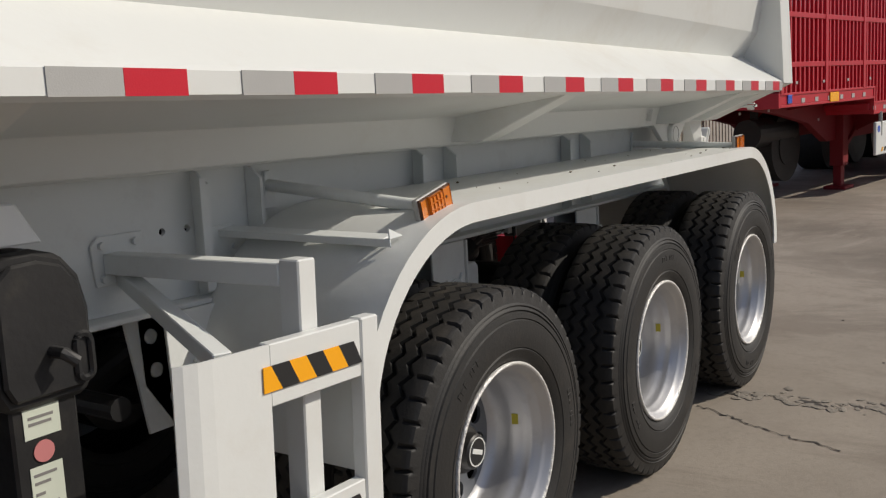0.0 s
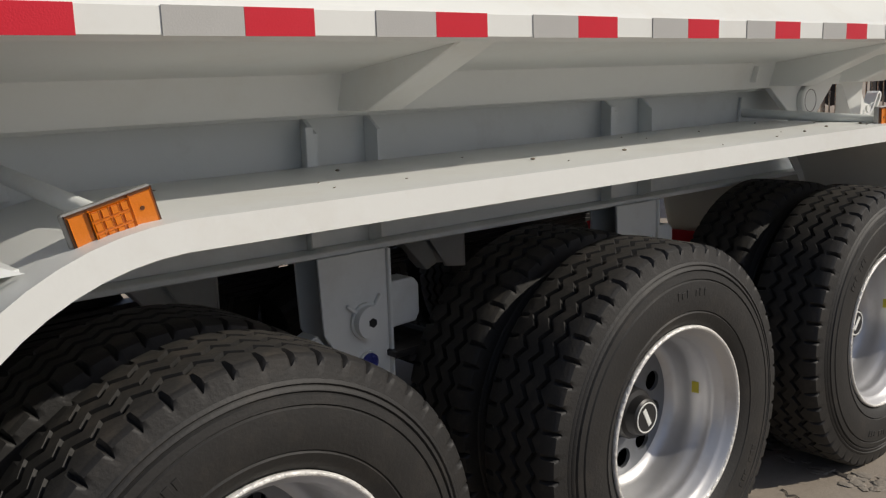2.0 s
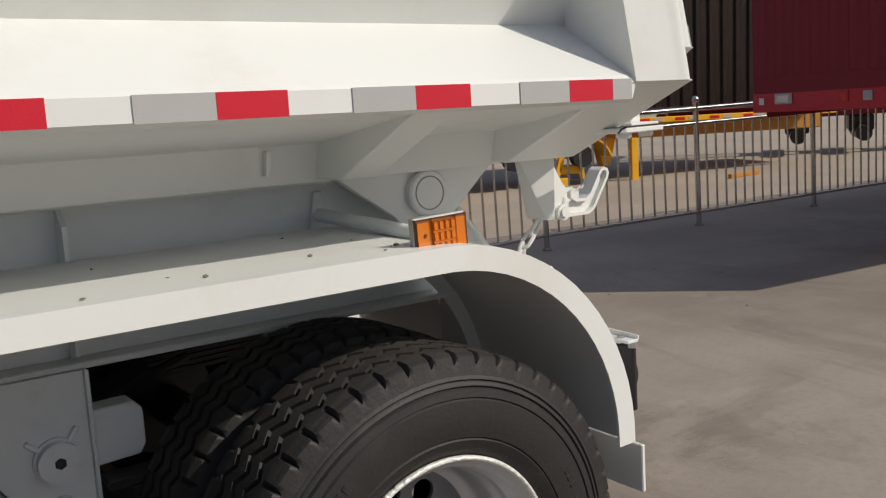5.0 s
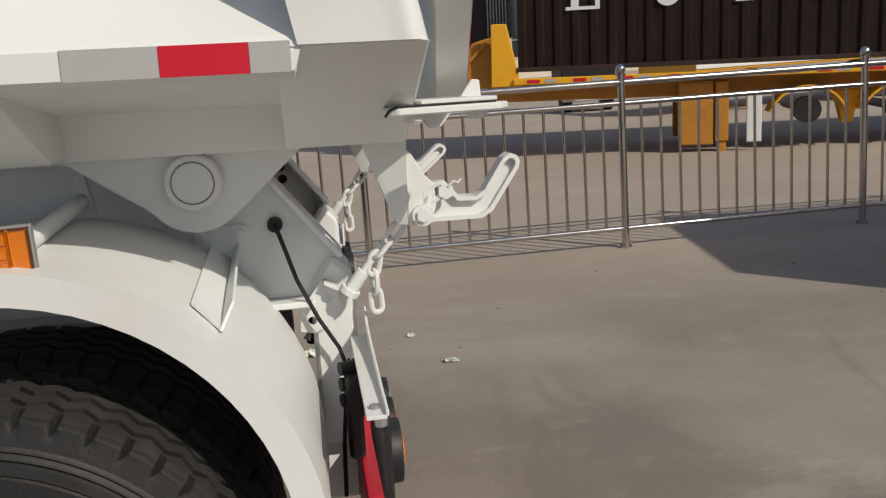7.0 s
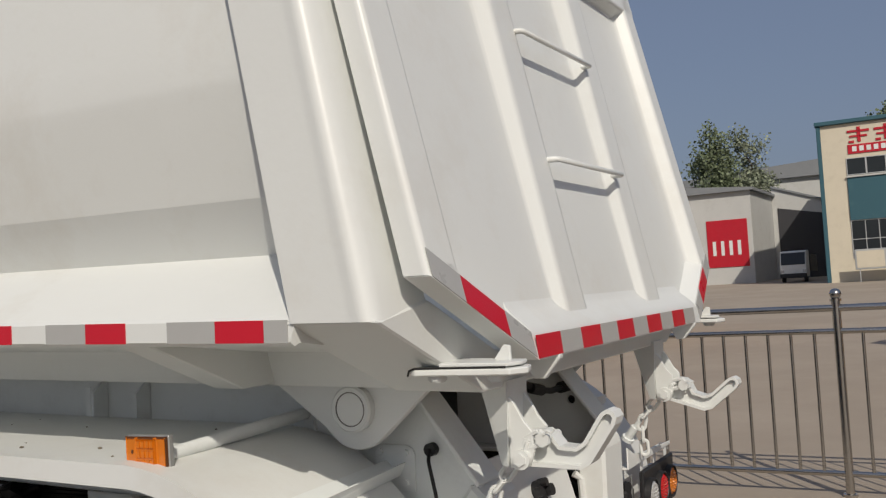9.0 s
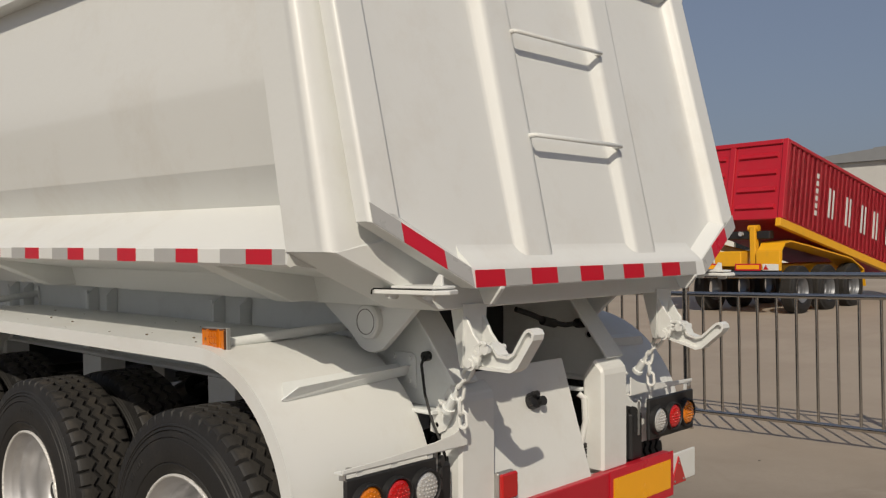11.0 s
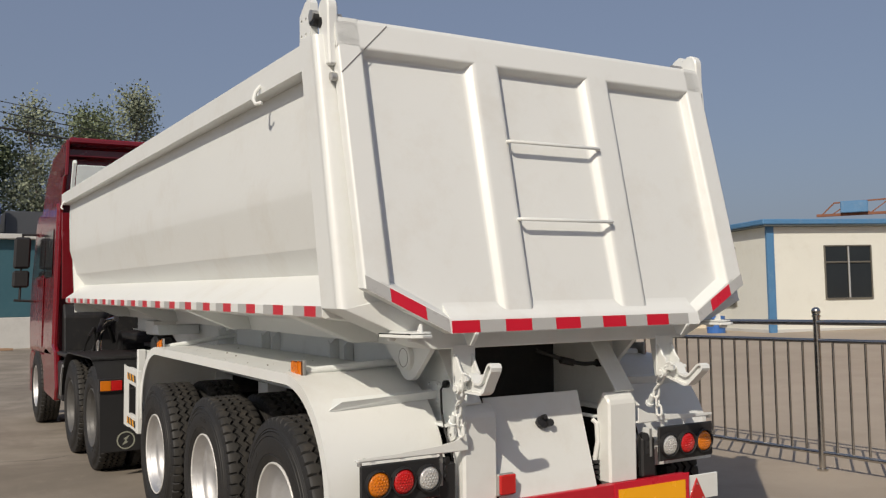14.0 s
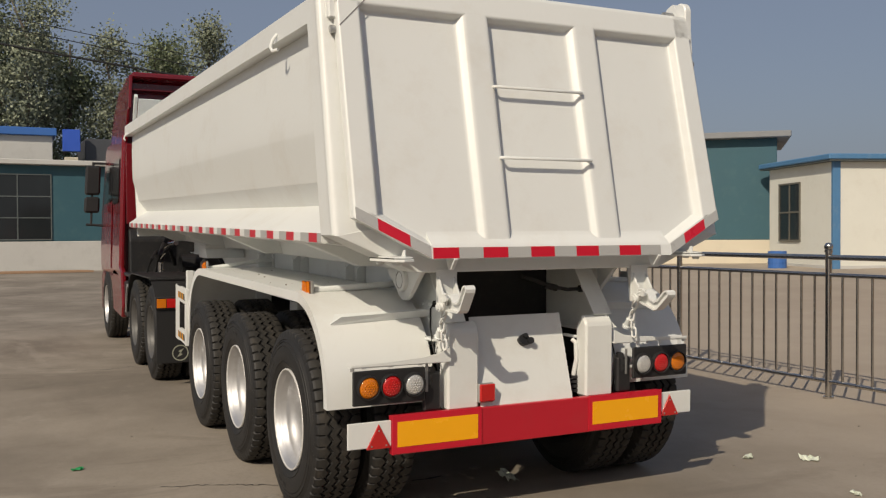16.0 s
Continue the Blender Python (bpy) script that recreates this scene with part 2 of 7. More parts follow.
def solid(name, bm, material, label, category, group="", kind="", m=None, smooth=None):
    return tagged(new(name, finish(bm, name, material, smooth, m)), label, category, group, kind)


def joined(*bms):
    out = bms[0]
    for b in bms[1:]:
        me = bpy.data.meshes.new("tmp")
        b.to_mesh(me)
        b.free()
        out.from_mesh(me)
        bpy.data.meshes.remove(me)
    return out


def bx(x0, x1, y0, y1, z0, z1, bevel=0.004):
    bm = bmesh.new()
    bmesh.ops.create_cube(bm, size=1)
    for v in bm.verts:
        v.co = ((x0 + x1) / 2 + v.co.x * (x1 - x0), (y0 + y1) / 2 + v.co.y * (y1 - y0), (z0 + z1) / 2 + v.co.z * (z1 - z0))
    if bevel:
        bmesh.ops.bevel(bm, geom=bm.edges[:], offset=min(bevel, 0.3 * min(abs(x1 - x0), abs(y1 - y0), abs(z1 - z0))), segments=1, affect='EDGES')
    return bm


def prism(pts, axis, a, b, bevel=0.0):
    """A polygon in the plane across the axis, drawn out from a to b. x: (y, z); y: (x, z); z: (x, y)."""
    bm = bmesh.new()
    place = {"x": lambda p, s: (s, p[0], p[1]), "y": lambda p, s: (p[0], s, p[1]), "z": lambda p, s: (p[0], p[1], s)}[axis]
    lo = [bm.verts.new(place(p, a)) for p in pts]
    hi = [bm.verts.new(place(p, b)) for p in pts]
    bm.faces.new(lo)
    bm.faces.new(hi[::-1])
    for i in range(len(pts)):
        j = (i + 1) % len(pts)
        bm.faces.new((lo[i], lo[j], hi[j], hi[i]))
    if bevel:
        bmesh.ops.recalc_face_normals(bm, faces=bm.faces)
        bmesh.ops.bevel(bm, geom=[e for e in bm.edges if len(e.link_faces) == 2 and e.calc_face_angle() > 0.5], offset=bevel, segments=1, affect='EDGES')
    return bm


def slab(pts, by):
    """A plate through the given corners, thickened by a vector."""
    bm = bmesh.new()
    a, b = [bm.verts.new(p) for p in pts], [bm.verts.new(tuple(Vector(p) + Vector(by))) for p in pts]
    for i in range(len(a)):
        j = (i + 1) % len(a)
        bm.faces.new((a[i], a[j], b[j], b[i]))
    bm.faces.new(a[::-1])
    bm.faces.new(b)
    bmesh.ops.recalc_face_normals(bm, faces=bm.faces)
    return bm


def rod(p, q, r, seg=12, r2=None):
    p, q = Vector(p), Vector(q)
    bm = bmesh.new()
    d = q - p
    bmesh.ops.create_cone(bm, cap_ends=True, segments=seg, radius1=r, radius2=r if r2 is None else r2, depth=d.length)
    bm.transform(Matrix.Translation((p + q) / 2) @ d.to_track_quat('Z', 'Y').to_matrix().to_4x4())
    return bm


def bar(p, q, w, h, up=(0, 0, 1)):
    """A square bar from p to q."""
    p, q = Vector(p), Vector(q)
    d = (q - p).normalized()
    side = d.cross(Vector(up)).normalized()
    top = side.cross(d)
    bm = bx(-0.5 * w, 0.5 * w, 0, (q - p).length, -0.5 * h, 0.5 * h, 0.003)
    m = Matrix((side, d, top)).transposed().to_4x4()
    m.translation = p
    bm.transform(m)
    return bm


def tube(pts, r, seg=8):
    bm = bmesh.new()
    pts = [Vector(p) for p in pts]
    rings = []
    for i, p in enumerate(pts):
        d = (pts[min(i + 1, len(pts) - 1)] - pts[max(i - 1, 0)]).normalized()
        a = d.cross(Vector((0.31, 0.27, 0.91))).normalized()
        b = d.cross(a)
        rings.append([bm.verts.new(p + r * (math.cos(2 * math.pi * k / seg) * a + math.sin(2 * math.pi * k / seg) * b)) for k in range(seg)])
    for u, v in zip(rings, rings[1:]):
        for k in range(seg):
            bm.faces.new((u[k], u[(k + 1) % seg], v[(k + 1) % seg], v[k]))
    bm.faces.new(rings[0])
    bm.faces.new(rings[-1][::-1])
    return bm


def lathe(profile, seg=64, closed=False):
    """Rings of (radius, y) turned about the y axis."""
    bm = bmesh.new()
    rings = [[bm.verts.new((r * math.cos(2 * math.pi * k / seg), y, r * math.sin(2 * math.pi * k / seg))) for k in range(seg)] for r, y in profile]
    pairs = list(zip(rings, rings[1:]))
    if closed:
        pairs.append((rings[-1], rings[0]))
    for u, v in pairs:
        for k in range(seg):
            bm.faces.new((u[k], u[(k + 1) % seg], v[(k + 1) % seg], v[k]))
    return bm


def holed(outline, holes, axis, a, b):
    """A plate with holes through it, between a and b along the axis."""
    bm = bmesh.new()
    edges = []
    for loop in (outline, *holes):
        vs = [bm.verts.new((p[0], p[1], 0)) for p in loop]
        edges += [bm.edges.new((vs[i], vs[(i + 1) % len(vs)])) for i in range(len(vs))]
    bmesh.ops.triangle_fill(bm, use_beauty=True, edges=edges)
    ex = bmesh.ops.extrude_face_region(bm, geom=bm.faces[:])
    bmesh.ops.translate(bm, vec=(0, 0, 1), verts=[v for v in ex["geom"] if isinstance(v, bmesh.types.BMVert)])
    for v in bm.verts:
        s = a + (b - a) * v.co.z
        p = v.co.copy()
        v.co = {"x": (s, p.x, p.y), "y": (p.x, s, p.y), "z": (p.x, p.y, s)}[axis]
    return bm


def ring(cx, cy, r, n=16):
    return [(cx + r * math.cos(2 * math.pi * k / n), cy + r * math.sin(2 * math.pi * k / n)) for k in range(n)]


def torus_link(length, width, r):
    """One long chain link, in the xz plane, centred."""
    pts = []
    h, w = length / 2 - width / 2, width / 2 - r
    for k in range(9):
        a = math.pi * k / 8
        pts.append((w * math.cos(a), 0, h + w * math.sin(a)))
    for k in range(9):
        a = math.pi + math.pi * k / 8
        pts.append((w * math.cos(a), 0, -h + w * math.sin(a)))
    pts.append(pts[0])
    return tube(pts, r, 6)


def moved(bm, m):
    bm.transform(m)
    return bm


def share(name, mesh, parent, m=None, label=""):
    """One more object on a mesh that is already built."""
    ob = new(name, mesh)
    ob.parent = parent
    if m is not None:
        ob.matrix_basis = m
    return tagged(ob, label)


def rise(y):
    return 0.014 * max(0.0, y - 8.0)

# ---- ground ----
def build_ground():
    bm = bmesh.new()
    ys = [-600, -60, -10, 8, 20, 40, 60, 80, 110, 200, 700]
    xs = [-700, -60, -20, 20, 60, 700]
    grid = [[bm.verts.new((x, y, rise(min(y, 110)))) for x in xs] for y in ys]
    for a, b in zip(grid, grid[1:]):
        for i in range(len(xs) - 1):
            bm.faces.new((a[i], a[i + 1], b[i + 1], b[i]))
    solid("ground", bm, CONCRETE, "worn grey-brown concrete yard with dusty stains", "ground", kind="structure")


build_ground()

# ---- tipper trailer ----
TRAILER = thing("tipper_trailer", "white three-axle tipper trailer coupled to a red tractor", "trailer")


def build_wheel_meshes():
    """A tyre, a rim and a hub about the y axis, outer face towards -y, flange plane at y = 0."""
    pitches, per = 52, 8
    n = pitches * per
    R = 0.532

    def zig(i):
        u = (i % per) / per
        return 1 - 4 * abs(u - 0.5)

    # columns of the tread: y, radius drop, share of the zigzag, is a shoulder
    cols = [(0.004, 0.050, 0, 0), (0.010, 0.026, 0, 0), (0.013, 0.010, 0, 2), (0.024, 0.002, 0, 2), (0.056, 0.0, 0.2, 1)]
    for c in (0.084, 0.140, 0.196):
        cols += [(c - 0.0100, 0.0, 1, 0), (c - 0.0070, 0.015, 1, 0), (c + 0.0070, 0.015, 1, 0), (c + 0.0100, 0.0, 1, 0)]
    cols += [(0.224, 0.0, 0.2, 1), (0.256, 0.002, 0, 2), (0.267, 0.010, 0, 2), (0.270, 0.026, 0, 0), (0.276, 0.050, 0, 0)]
    bm = bmesh.new()
    rows = []
    for i in range(n):
        a = 2 * math.pi * i / n
        row = []
        for j, (y, drop, z, sh) in enumerate(cols):
            d = drop
            k = (i + (3 if j > 10 else 0)) % per
            if sh == 2 and k in (0,):
                d += 0.020
            yy = y + 0.0125 * z * zig(i)
            r = R - d
            row.append(bm.verts.new((r * math.cos(a), yy, r * math.sin(a))))
        rows.append(row)
    for i in range(n):
        u, v = rows[i], rows[(i + 1) % n]
        for j in range(len(cols) - 1):
            bm.faces.new((u[j], u[j + 1], v[j + 1], v[j]))
    side = [(0.482, 0.004), (0.478, 0.0005), (0.474, -0.001), (0.470, 0.003), (0.466, -0.002), (0.460, -0.004), (0.456, 0.001), (0.452, -0.006),
            (0.435, -0.009), (0.432, -0.005), (0.428, -0.010), (0.400, -0.013), (0.370, -0.013), (0.345, -0.010), (0.342, -0.006), (0.338, -0.010), (0.322, -0.004), (0.309, 0.004), (0.300, 0.012)]
    tyre = joined(bm, lathe(side, 96), lathe([(r, 0.28 - y) for r, y in side], 96))
    tyre_mesh = finish(tyre, "tyre", TYRE, 38)
    # road dust on the running surface of the blocks
    tyre_mesh.materials.append(TREAD)
    for poly in tyre_mesh.polygons:
        if all(math.hypot(tyre_mesh.vertices[i].co.x, tyre_mesh.vertices[i].co.z) > R - 0.004 for i in poly.vertices):
            poly.material_index = 1
    # raised marks on the outer sidewall, too worn to read
    marks = bmesh.new()
    for base in (0.9, 3.0, 5.1):
        for k in range(7):
            if k == 3:
                continue
            b = bx(-0.005 - 0.003 * (k % 2), 0.008, -0.0146, -0.011, -0.011, 0.011 - 0.004 * (k % 3 == 1), 0.0008)
            b.transform(Matrix.Rotation(base + k * 0.052, 4, 'Y') @ Matrix.Translation((0, 0, 0.398)))
            marks = joined(marks, b)
    marks_mesh = finish(marks, "sidewall_mark", TYRE)
    barrel = [(0.288, 0.004), (0.283, 0.010), (0.279, 0.020), (0.271, 0.028), (0.265, 0.036), (0.263, 0.055), (0.258, 0.060), (0.256, 0.075), (0.254, 0.100), (0.249, 0.106), (0.246, 0.150), (0.241, 0.186),
              (0.232, 0.203), (0.216, 0.214), (0.208, 0.216)]
    back = [(0.288, 0.276), (0.262, 0.26), (0.25, 0.24), (0.241, 0.20)]
    rim = joined(lathe(barrel, 72), lathe(back, 48))
    disc = holed(ring(0, 0, 0.212, 60), [ring(0, 0, 0.088, 28)] + [ring(0.158 * math.cos(a), 0.158 * math.sin(a), 0.032, 18) for a in [2 * math.pi * (k + 0.3) / 10 for k in range(10)]], "y", 0.215, 0.227)
    rim_mesh = finish(rim, "rim", RIM, 45)
    disc_mesh = finish(disc, "rim_disc", RIMSHADE, 30)
    lip_mesh = finish(lathe([(0.287, 0.006), (0.289, 0.001), (0.292, -0.002), (0.297, -0.001), (0.300, 0.004), (0.299, 0.010)], 96), "rim_edge", RIMEDGE, 60)
    hub = lathe([(0.0, 0.122), (0.050, 0.122), (0.056, 0.127), (0.058, 0.14), (0.060, 0.155), (0.074, 0.16), (0.078, 0.17), (0.080, 0.225), (0.12, 0.229), (0.12, 0.30), (0.0, 0.30)], 32)
    hub_mesh = finish(hub, "hub", BLACK, 35)
    badge = lathe([(0.043, 0.1205), (0.047, 0.1205), (0.047, 0.123), (0.043, 0.123)], 32, closed=True)
    badge = joined(badge, bx(-0.030, 0.030, 0.1195, 0.123, -0.008, 0.008, 0.001))
    badge_mesh = finish(badge, "hub_badge", WHITE)
    st = bx(-0.011, 0.011, 0.0, 0.002, -0.018, 0.018, 0.0)
    st.transform(Matrix.Rotation(radians(-75), 4, 'Z') @ Matrix.Translation((0, 0, 0)))
    st.transform(Matrix.Translation((0.2400, 0.120, 0.03)))
    sticker_mesh = finish(st, "sticker", STICKER)
    return dict(rim_disc=disc_mesh, tyre=tyre_mesh, sidewall_mark=marks_mesh, rim=rim_mesh, rim_edge=lip_mesh, hub=hub_mesh, hub_badge=badge_mesh, sticker=sticker_mesh)


WM = build_wheel_meshes()


def wheel(owner, x, y, z, outward=-1, spin=0.0, dual=True, badge=True, dirty=False):
    """A wheel whose flange plane lies at y; outward -1 faces -y."""
    turn = LEVEL if outward < 0 else Matrix.Rotation(math.pi, 4, 'Z')
    base = Matrix.Translation((x, y, z)) @ turn @ Matrix.Rotation(spin, 4, 'Y')
    rim = share("wheel", WM["rim"], owner, base, "silver steel wheel rim")
    names = ["tyre", "rim_disc", "sidewall_mark", "rim_edge", "hub"] + (["hub_badge", "sticker"] if badge else [])
    for k in names:
        piece = share(k, WM[k], rim, Matrix.Rotation(-spin, 4, 'Y') if k == "sticker" else None, {"tyre": "black block-tread truck tyre", "rim_disc": "wheel disc with ten hand holes, toned down for shade", "rim_edge": "pale rim edge", "hub": "black hub", "hub_badge": "white ring badge", "sidewall_mark": "worn sidewall marks", "sticker": "yellow sticker"}.get(k, ""))
        if k == "sidewall_mark":
            tagged(piece, kind="stuff")
    if dual:
        share("tyre", WM["tyre"], rim, Matrix.Translation((0, 0.335, 0)) @ Matrix.Rotation(0.31, 4, 'Y'), "black block-tread truck tyre")
    return rim


AXLES = (-1.315, 0.005, 1.315)
for i, ax in enumerate(AXLES):
    for s in (-1, 1):
        wheel(TRAILER, ax, s * 1.255, 0.53, s, spin=(0.4, 1.1, 2.3)[i] + (0.9 if s > 0 else 0))
    part("axle", joined(rod((ax, -0.95, 0.53), (ax, 0.95, 0.53), 0.075, 20), rod((ax, -0.80, 0.53), (ax, -0.66, 0.53), 0.20, 28), rod((ax, 0.66, 0.53), (ax, 0.80, 0.53), 0.20, 28)), BLACK, TRAILER, "black axle tube with brake drums")
    for s in (-1, 1):
        part("leaf_spring", joined(*[bx(ax - 0.56 + 0.05 * k, ax + 0.56 - 0.05 * k, s * 0.62 - 0.045, s * 0.62 + 0.045, 0.66 + 0.022 * (4 - k) - 0.0, 0.68 + 0.022 * (4 - k), 0.003) for k in range(5)]), BLACK, TRAILER)
        part("brake_chamber", joined(rod((ax - 0.30, s * 0.50, 0.62), (ax - 0.10, s * 0.50, 0.70), 0.085, 18), rod((ax - 0.12, s * 0.50, 0.69), (ax + 0.05, s * 0.50, 0.74), 0.02, 8)), BLACK, TRAILER)

# frame rails
for s in (-1, 1):
    outline = [(-5.3, 1.30), (-3.7, 1.30), (-3.1, 1.075), (1.955, 1.075), (2.008, 1.171), (1.845, 1.373), (1.78, 1.44), (-5.3, 1.44)]
    holes = [ring(x, z, 0.011, 10) for x in (-1.985, -1.895) for z in (1.275, 1.16)] if s < 0 else []
    holes.append(ring(1.857, 1.262, 0.017, 12))
    rail = part("frame_rail", holed(outline, holes, "y", s * 0.535, s * 0.520), GREYPAINT, TRAILER, "pale grey-white steel frame web", LEAN)
    lo = joined(bx(-3.05, 1.94, s * 0.53 - 0.075, s * 0.53 + 0.075, 1.058, 1.074, 0.003), bx(-5.3, 1.78, s * 0.53 - 0.07, s * 0.53 + 0.07, 1.441, 1.455, 0.003))
    part("flange", lo, GREYPAINT, rail, m=LEAN)
    slope = bar((1.80, s * 0.50, 1.435), (2.012, s * 0.50, 1.172), 0.13, 0.014, up=(0.78, 0, 0.62))
    part("end_flange", slope, GREYPAINT, rail, m=LEAN)
    for x0 in (-1.865, -0.765, 0.505):
        for dx in (0.0, 0.215):
            part("stiffener", prism([(s * 0.537, 1.07), (s * 0.600, 1.09), (s * 0.600, 1.40), (s * 0.537, 1.45)], "x", x0 + dx - 0.006, x0 + dx + 0.006), GREYPAINT, rail, m=LEAN)
        part("stiffener", bx(x0 - 0.03, x0 - 0.006, s * 0.600 - 0.004, s * 0.600 + 0.004, 1.09, 1.42, 0.002), GREYPAINT, rail, m=LEAN)
    # suspension hangers
    for hx in (-1.92, -0.64, 0.64):
        y0, y1 = s * 0.62, s * 0.50
        pts = [(hx - 0.152, 1.06), (hx + 0.080, 1.06), (hx + 0.080, 0.655), (hx - 0.030, 0.669), (hx - 0.143, 0.841)]
        hg = part("spring_hanger", joined(prism(pts, "y", y0, y0 - s * 0.010, 0.002), prism(pts, "y", y1, y1 - s * 0.010, 0.002), bx(hx + 0.080, hx + 0.090, min(y0, y1) - 0.012, max(y0, y1) + 0.012, 0.655, 1.06, 0.002)), GREYPAINT, TRAILER, "pale grey spring hanger plate", LEAN)
        part("boss", joined(rod((hx, y0, 0.858), (hx, y0 + s * 0.034, 0.858), 0.049, 28), rod((hx, y0, 0.858), (hx, y0 + s * 0.010, 0.858), 0.056, 28)), GREYPAINT, hg, m=LEAN, smooth=40)
        part("boss_bolt", joined(rod((hx, y0 + s * 0.034, 0.858), (hx, y0 + s * 0.037, 0.858), 0.014, 6)), BLACK, hg, m=LEAN)
        part("cap_ring", rod((hx, y0, 0.737), (hx, y0 + s * 0.010, 0.737), 0.033, 20), GREYPAINT, hg, m=LEAN, smooth=40)
        for a in (55, 140):
            ca, sa = math.cos(radians(a)), math.sin(radians(a))
            part("wing", bar((hx + 0.045 * ca, y0 + s * 0.006, 0.858 + 0.045 * sa), (hx + 0.088 * ca, y0 + s * 0.006, 0.858 + 0.088 * sa), 0.012, 0.012, up=(0, 1, 0)), GREYPAINT, hg, m=LEAN)
        part("cap", joined(rod((hx, y0, 0.737), (hx, y0 + s * 0.016, 0.737), 0.027, 20)), BLUEBOLT, hg, "blue plastic cap", LEAN, 40)
        part("equaliser", prism([(hx + 0.092, 0.81), (hx + 0.20, 0.815), (hx + 0.215, 0.84), (hx + 0.215, 0.93), (hx + 0.195, 0.952), (hx + 0.092, 0.95)], "y", s * 0.60, s * 0.52, 0.004), GREYPAINT, hg, m=LEAN)
        if hx > -1.9:
            part("equaliser", prism([(hx - 0.15, 0.84), (hx - 0.05, 0.69), (hx - 0.12, 0.66), (hx - 0.25, 0.80)], "y", s * 0.60, s * 0.52, 0.004), GREYPAINT, hg, m=LEAN)
for cx in (-3.0, -1.9, -0.65, 0.62):
    part("cross_member", rod((cx, -0.52, 1.22), (cx, 0.52, 1.22), 0.055, 18), BLACK, TRAILER, m=LEAN)
part("air_tank", joined(rod((-2.9, -0.28, 0.86), (-2.9, 0.30, 0.86), 0.13, 22), bx(-2.95, -2.85, -0.2, -0.16, 0.85, 1.1), bx(-2.95, -2.85, 0.16, 0.2, 0.85, 1.1)), BLACK, TRAILER)
part("perforated_bracket", holed([(-2.12, 1.07), (-1.86, 1.07), (-1.90, 0.80), (-1.98, 0.70), (-2.06, 0.70)], [ring(-2.03, 0.98, 0.022, 12), ring(-1.94, 0.98, 0.022, 12), ring(-2.02, 0.88, 0.022, 12), ring(-1.96, 0.79, 0.022, 12)], "y", -0.50, -0.49), GREYPAINT, TRAILER, m=LEAN)
# added black plate: gives the unlit hollow between the rails its darkness
part("rear_cross_box", bx(1.30, 1.36, -0.515, 0.515, 1.06, 1.45, 0.004), BLACK, TRAILER, "black plate added for the dark hollow between the frame rails", LEAN)
part("cross_tube", rod((-2.15, -0.50, 0.80), (-2.15, 0.50, 0.80), 0.035, 12), BLACK, TRAILER, m=LEAN)

# ---- cargo bed ----
BEDX0, BEDX1 = -5.83, 1.962


def bed_shell():
    """The side wall, shelf and folded skirt, both sides and the floor, drawn out along x."""
    prof = [(-1.165, 2.82), (-1.180, 2.62), (-1.187, 2.34), (-1.187, 2.245), (-1.184, 2.222), (-1.179, 2.200), (-1.131, 1.968), (-1.127, 1.956), (-1.120, 1.945), (-1.035, 1.822), (-1.246, 1.678), (-1.255, 1.668),
            (-1.255, 1.622), (-1.240, 1.612), (-1.225, 1.618), (-0.745, 1.556), (-0.715, 1.456), (-0.60, 1.456), (-0.60, 1.50), (0, 1.50)]
    inner = [(0, 1.53), (-0.70, 1.56), (-1.02, 1.83), (-1.10, 1.95), (-1.15, 2.12), (-1.165, 2.42), (-1.147, 2.82)]
    left = prof + inner
    right = [(-y, z) for y, z in prof + inner]
    bm = bmesh.new()
    for loop in (left, right):
        lean = lambda z: -0.28 * (z - 1.62)
        a = [bm.verts.new((BEDX0 + lean(z), y, z)) for y, z in loop]
        b = [bm.verts.new((BEDX1 - 0.19 * (z - 1.62) if z > 1.665 else 1.938, y, z)) for y, z in loop]
        n = len(loop)
        for i in range(n):
            bm.faces.new((a[i], a[(i + 1) % n], b[(i + 1) % n], b[i]))
        bm.faces.new(a)
        bm.faces.new(b[::-1])
    return bm


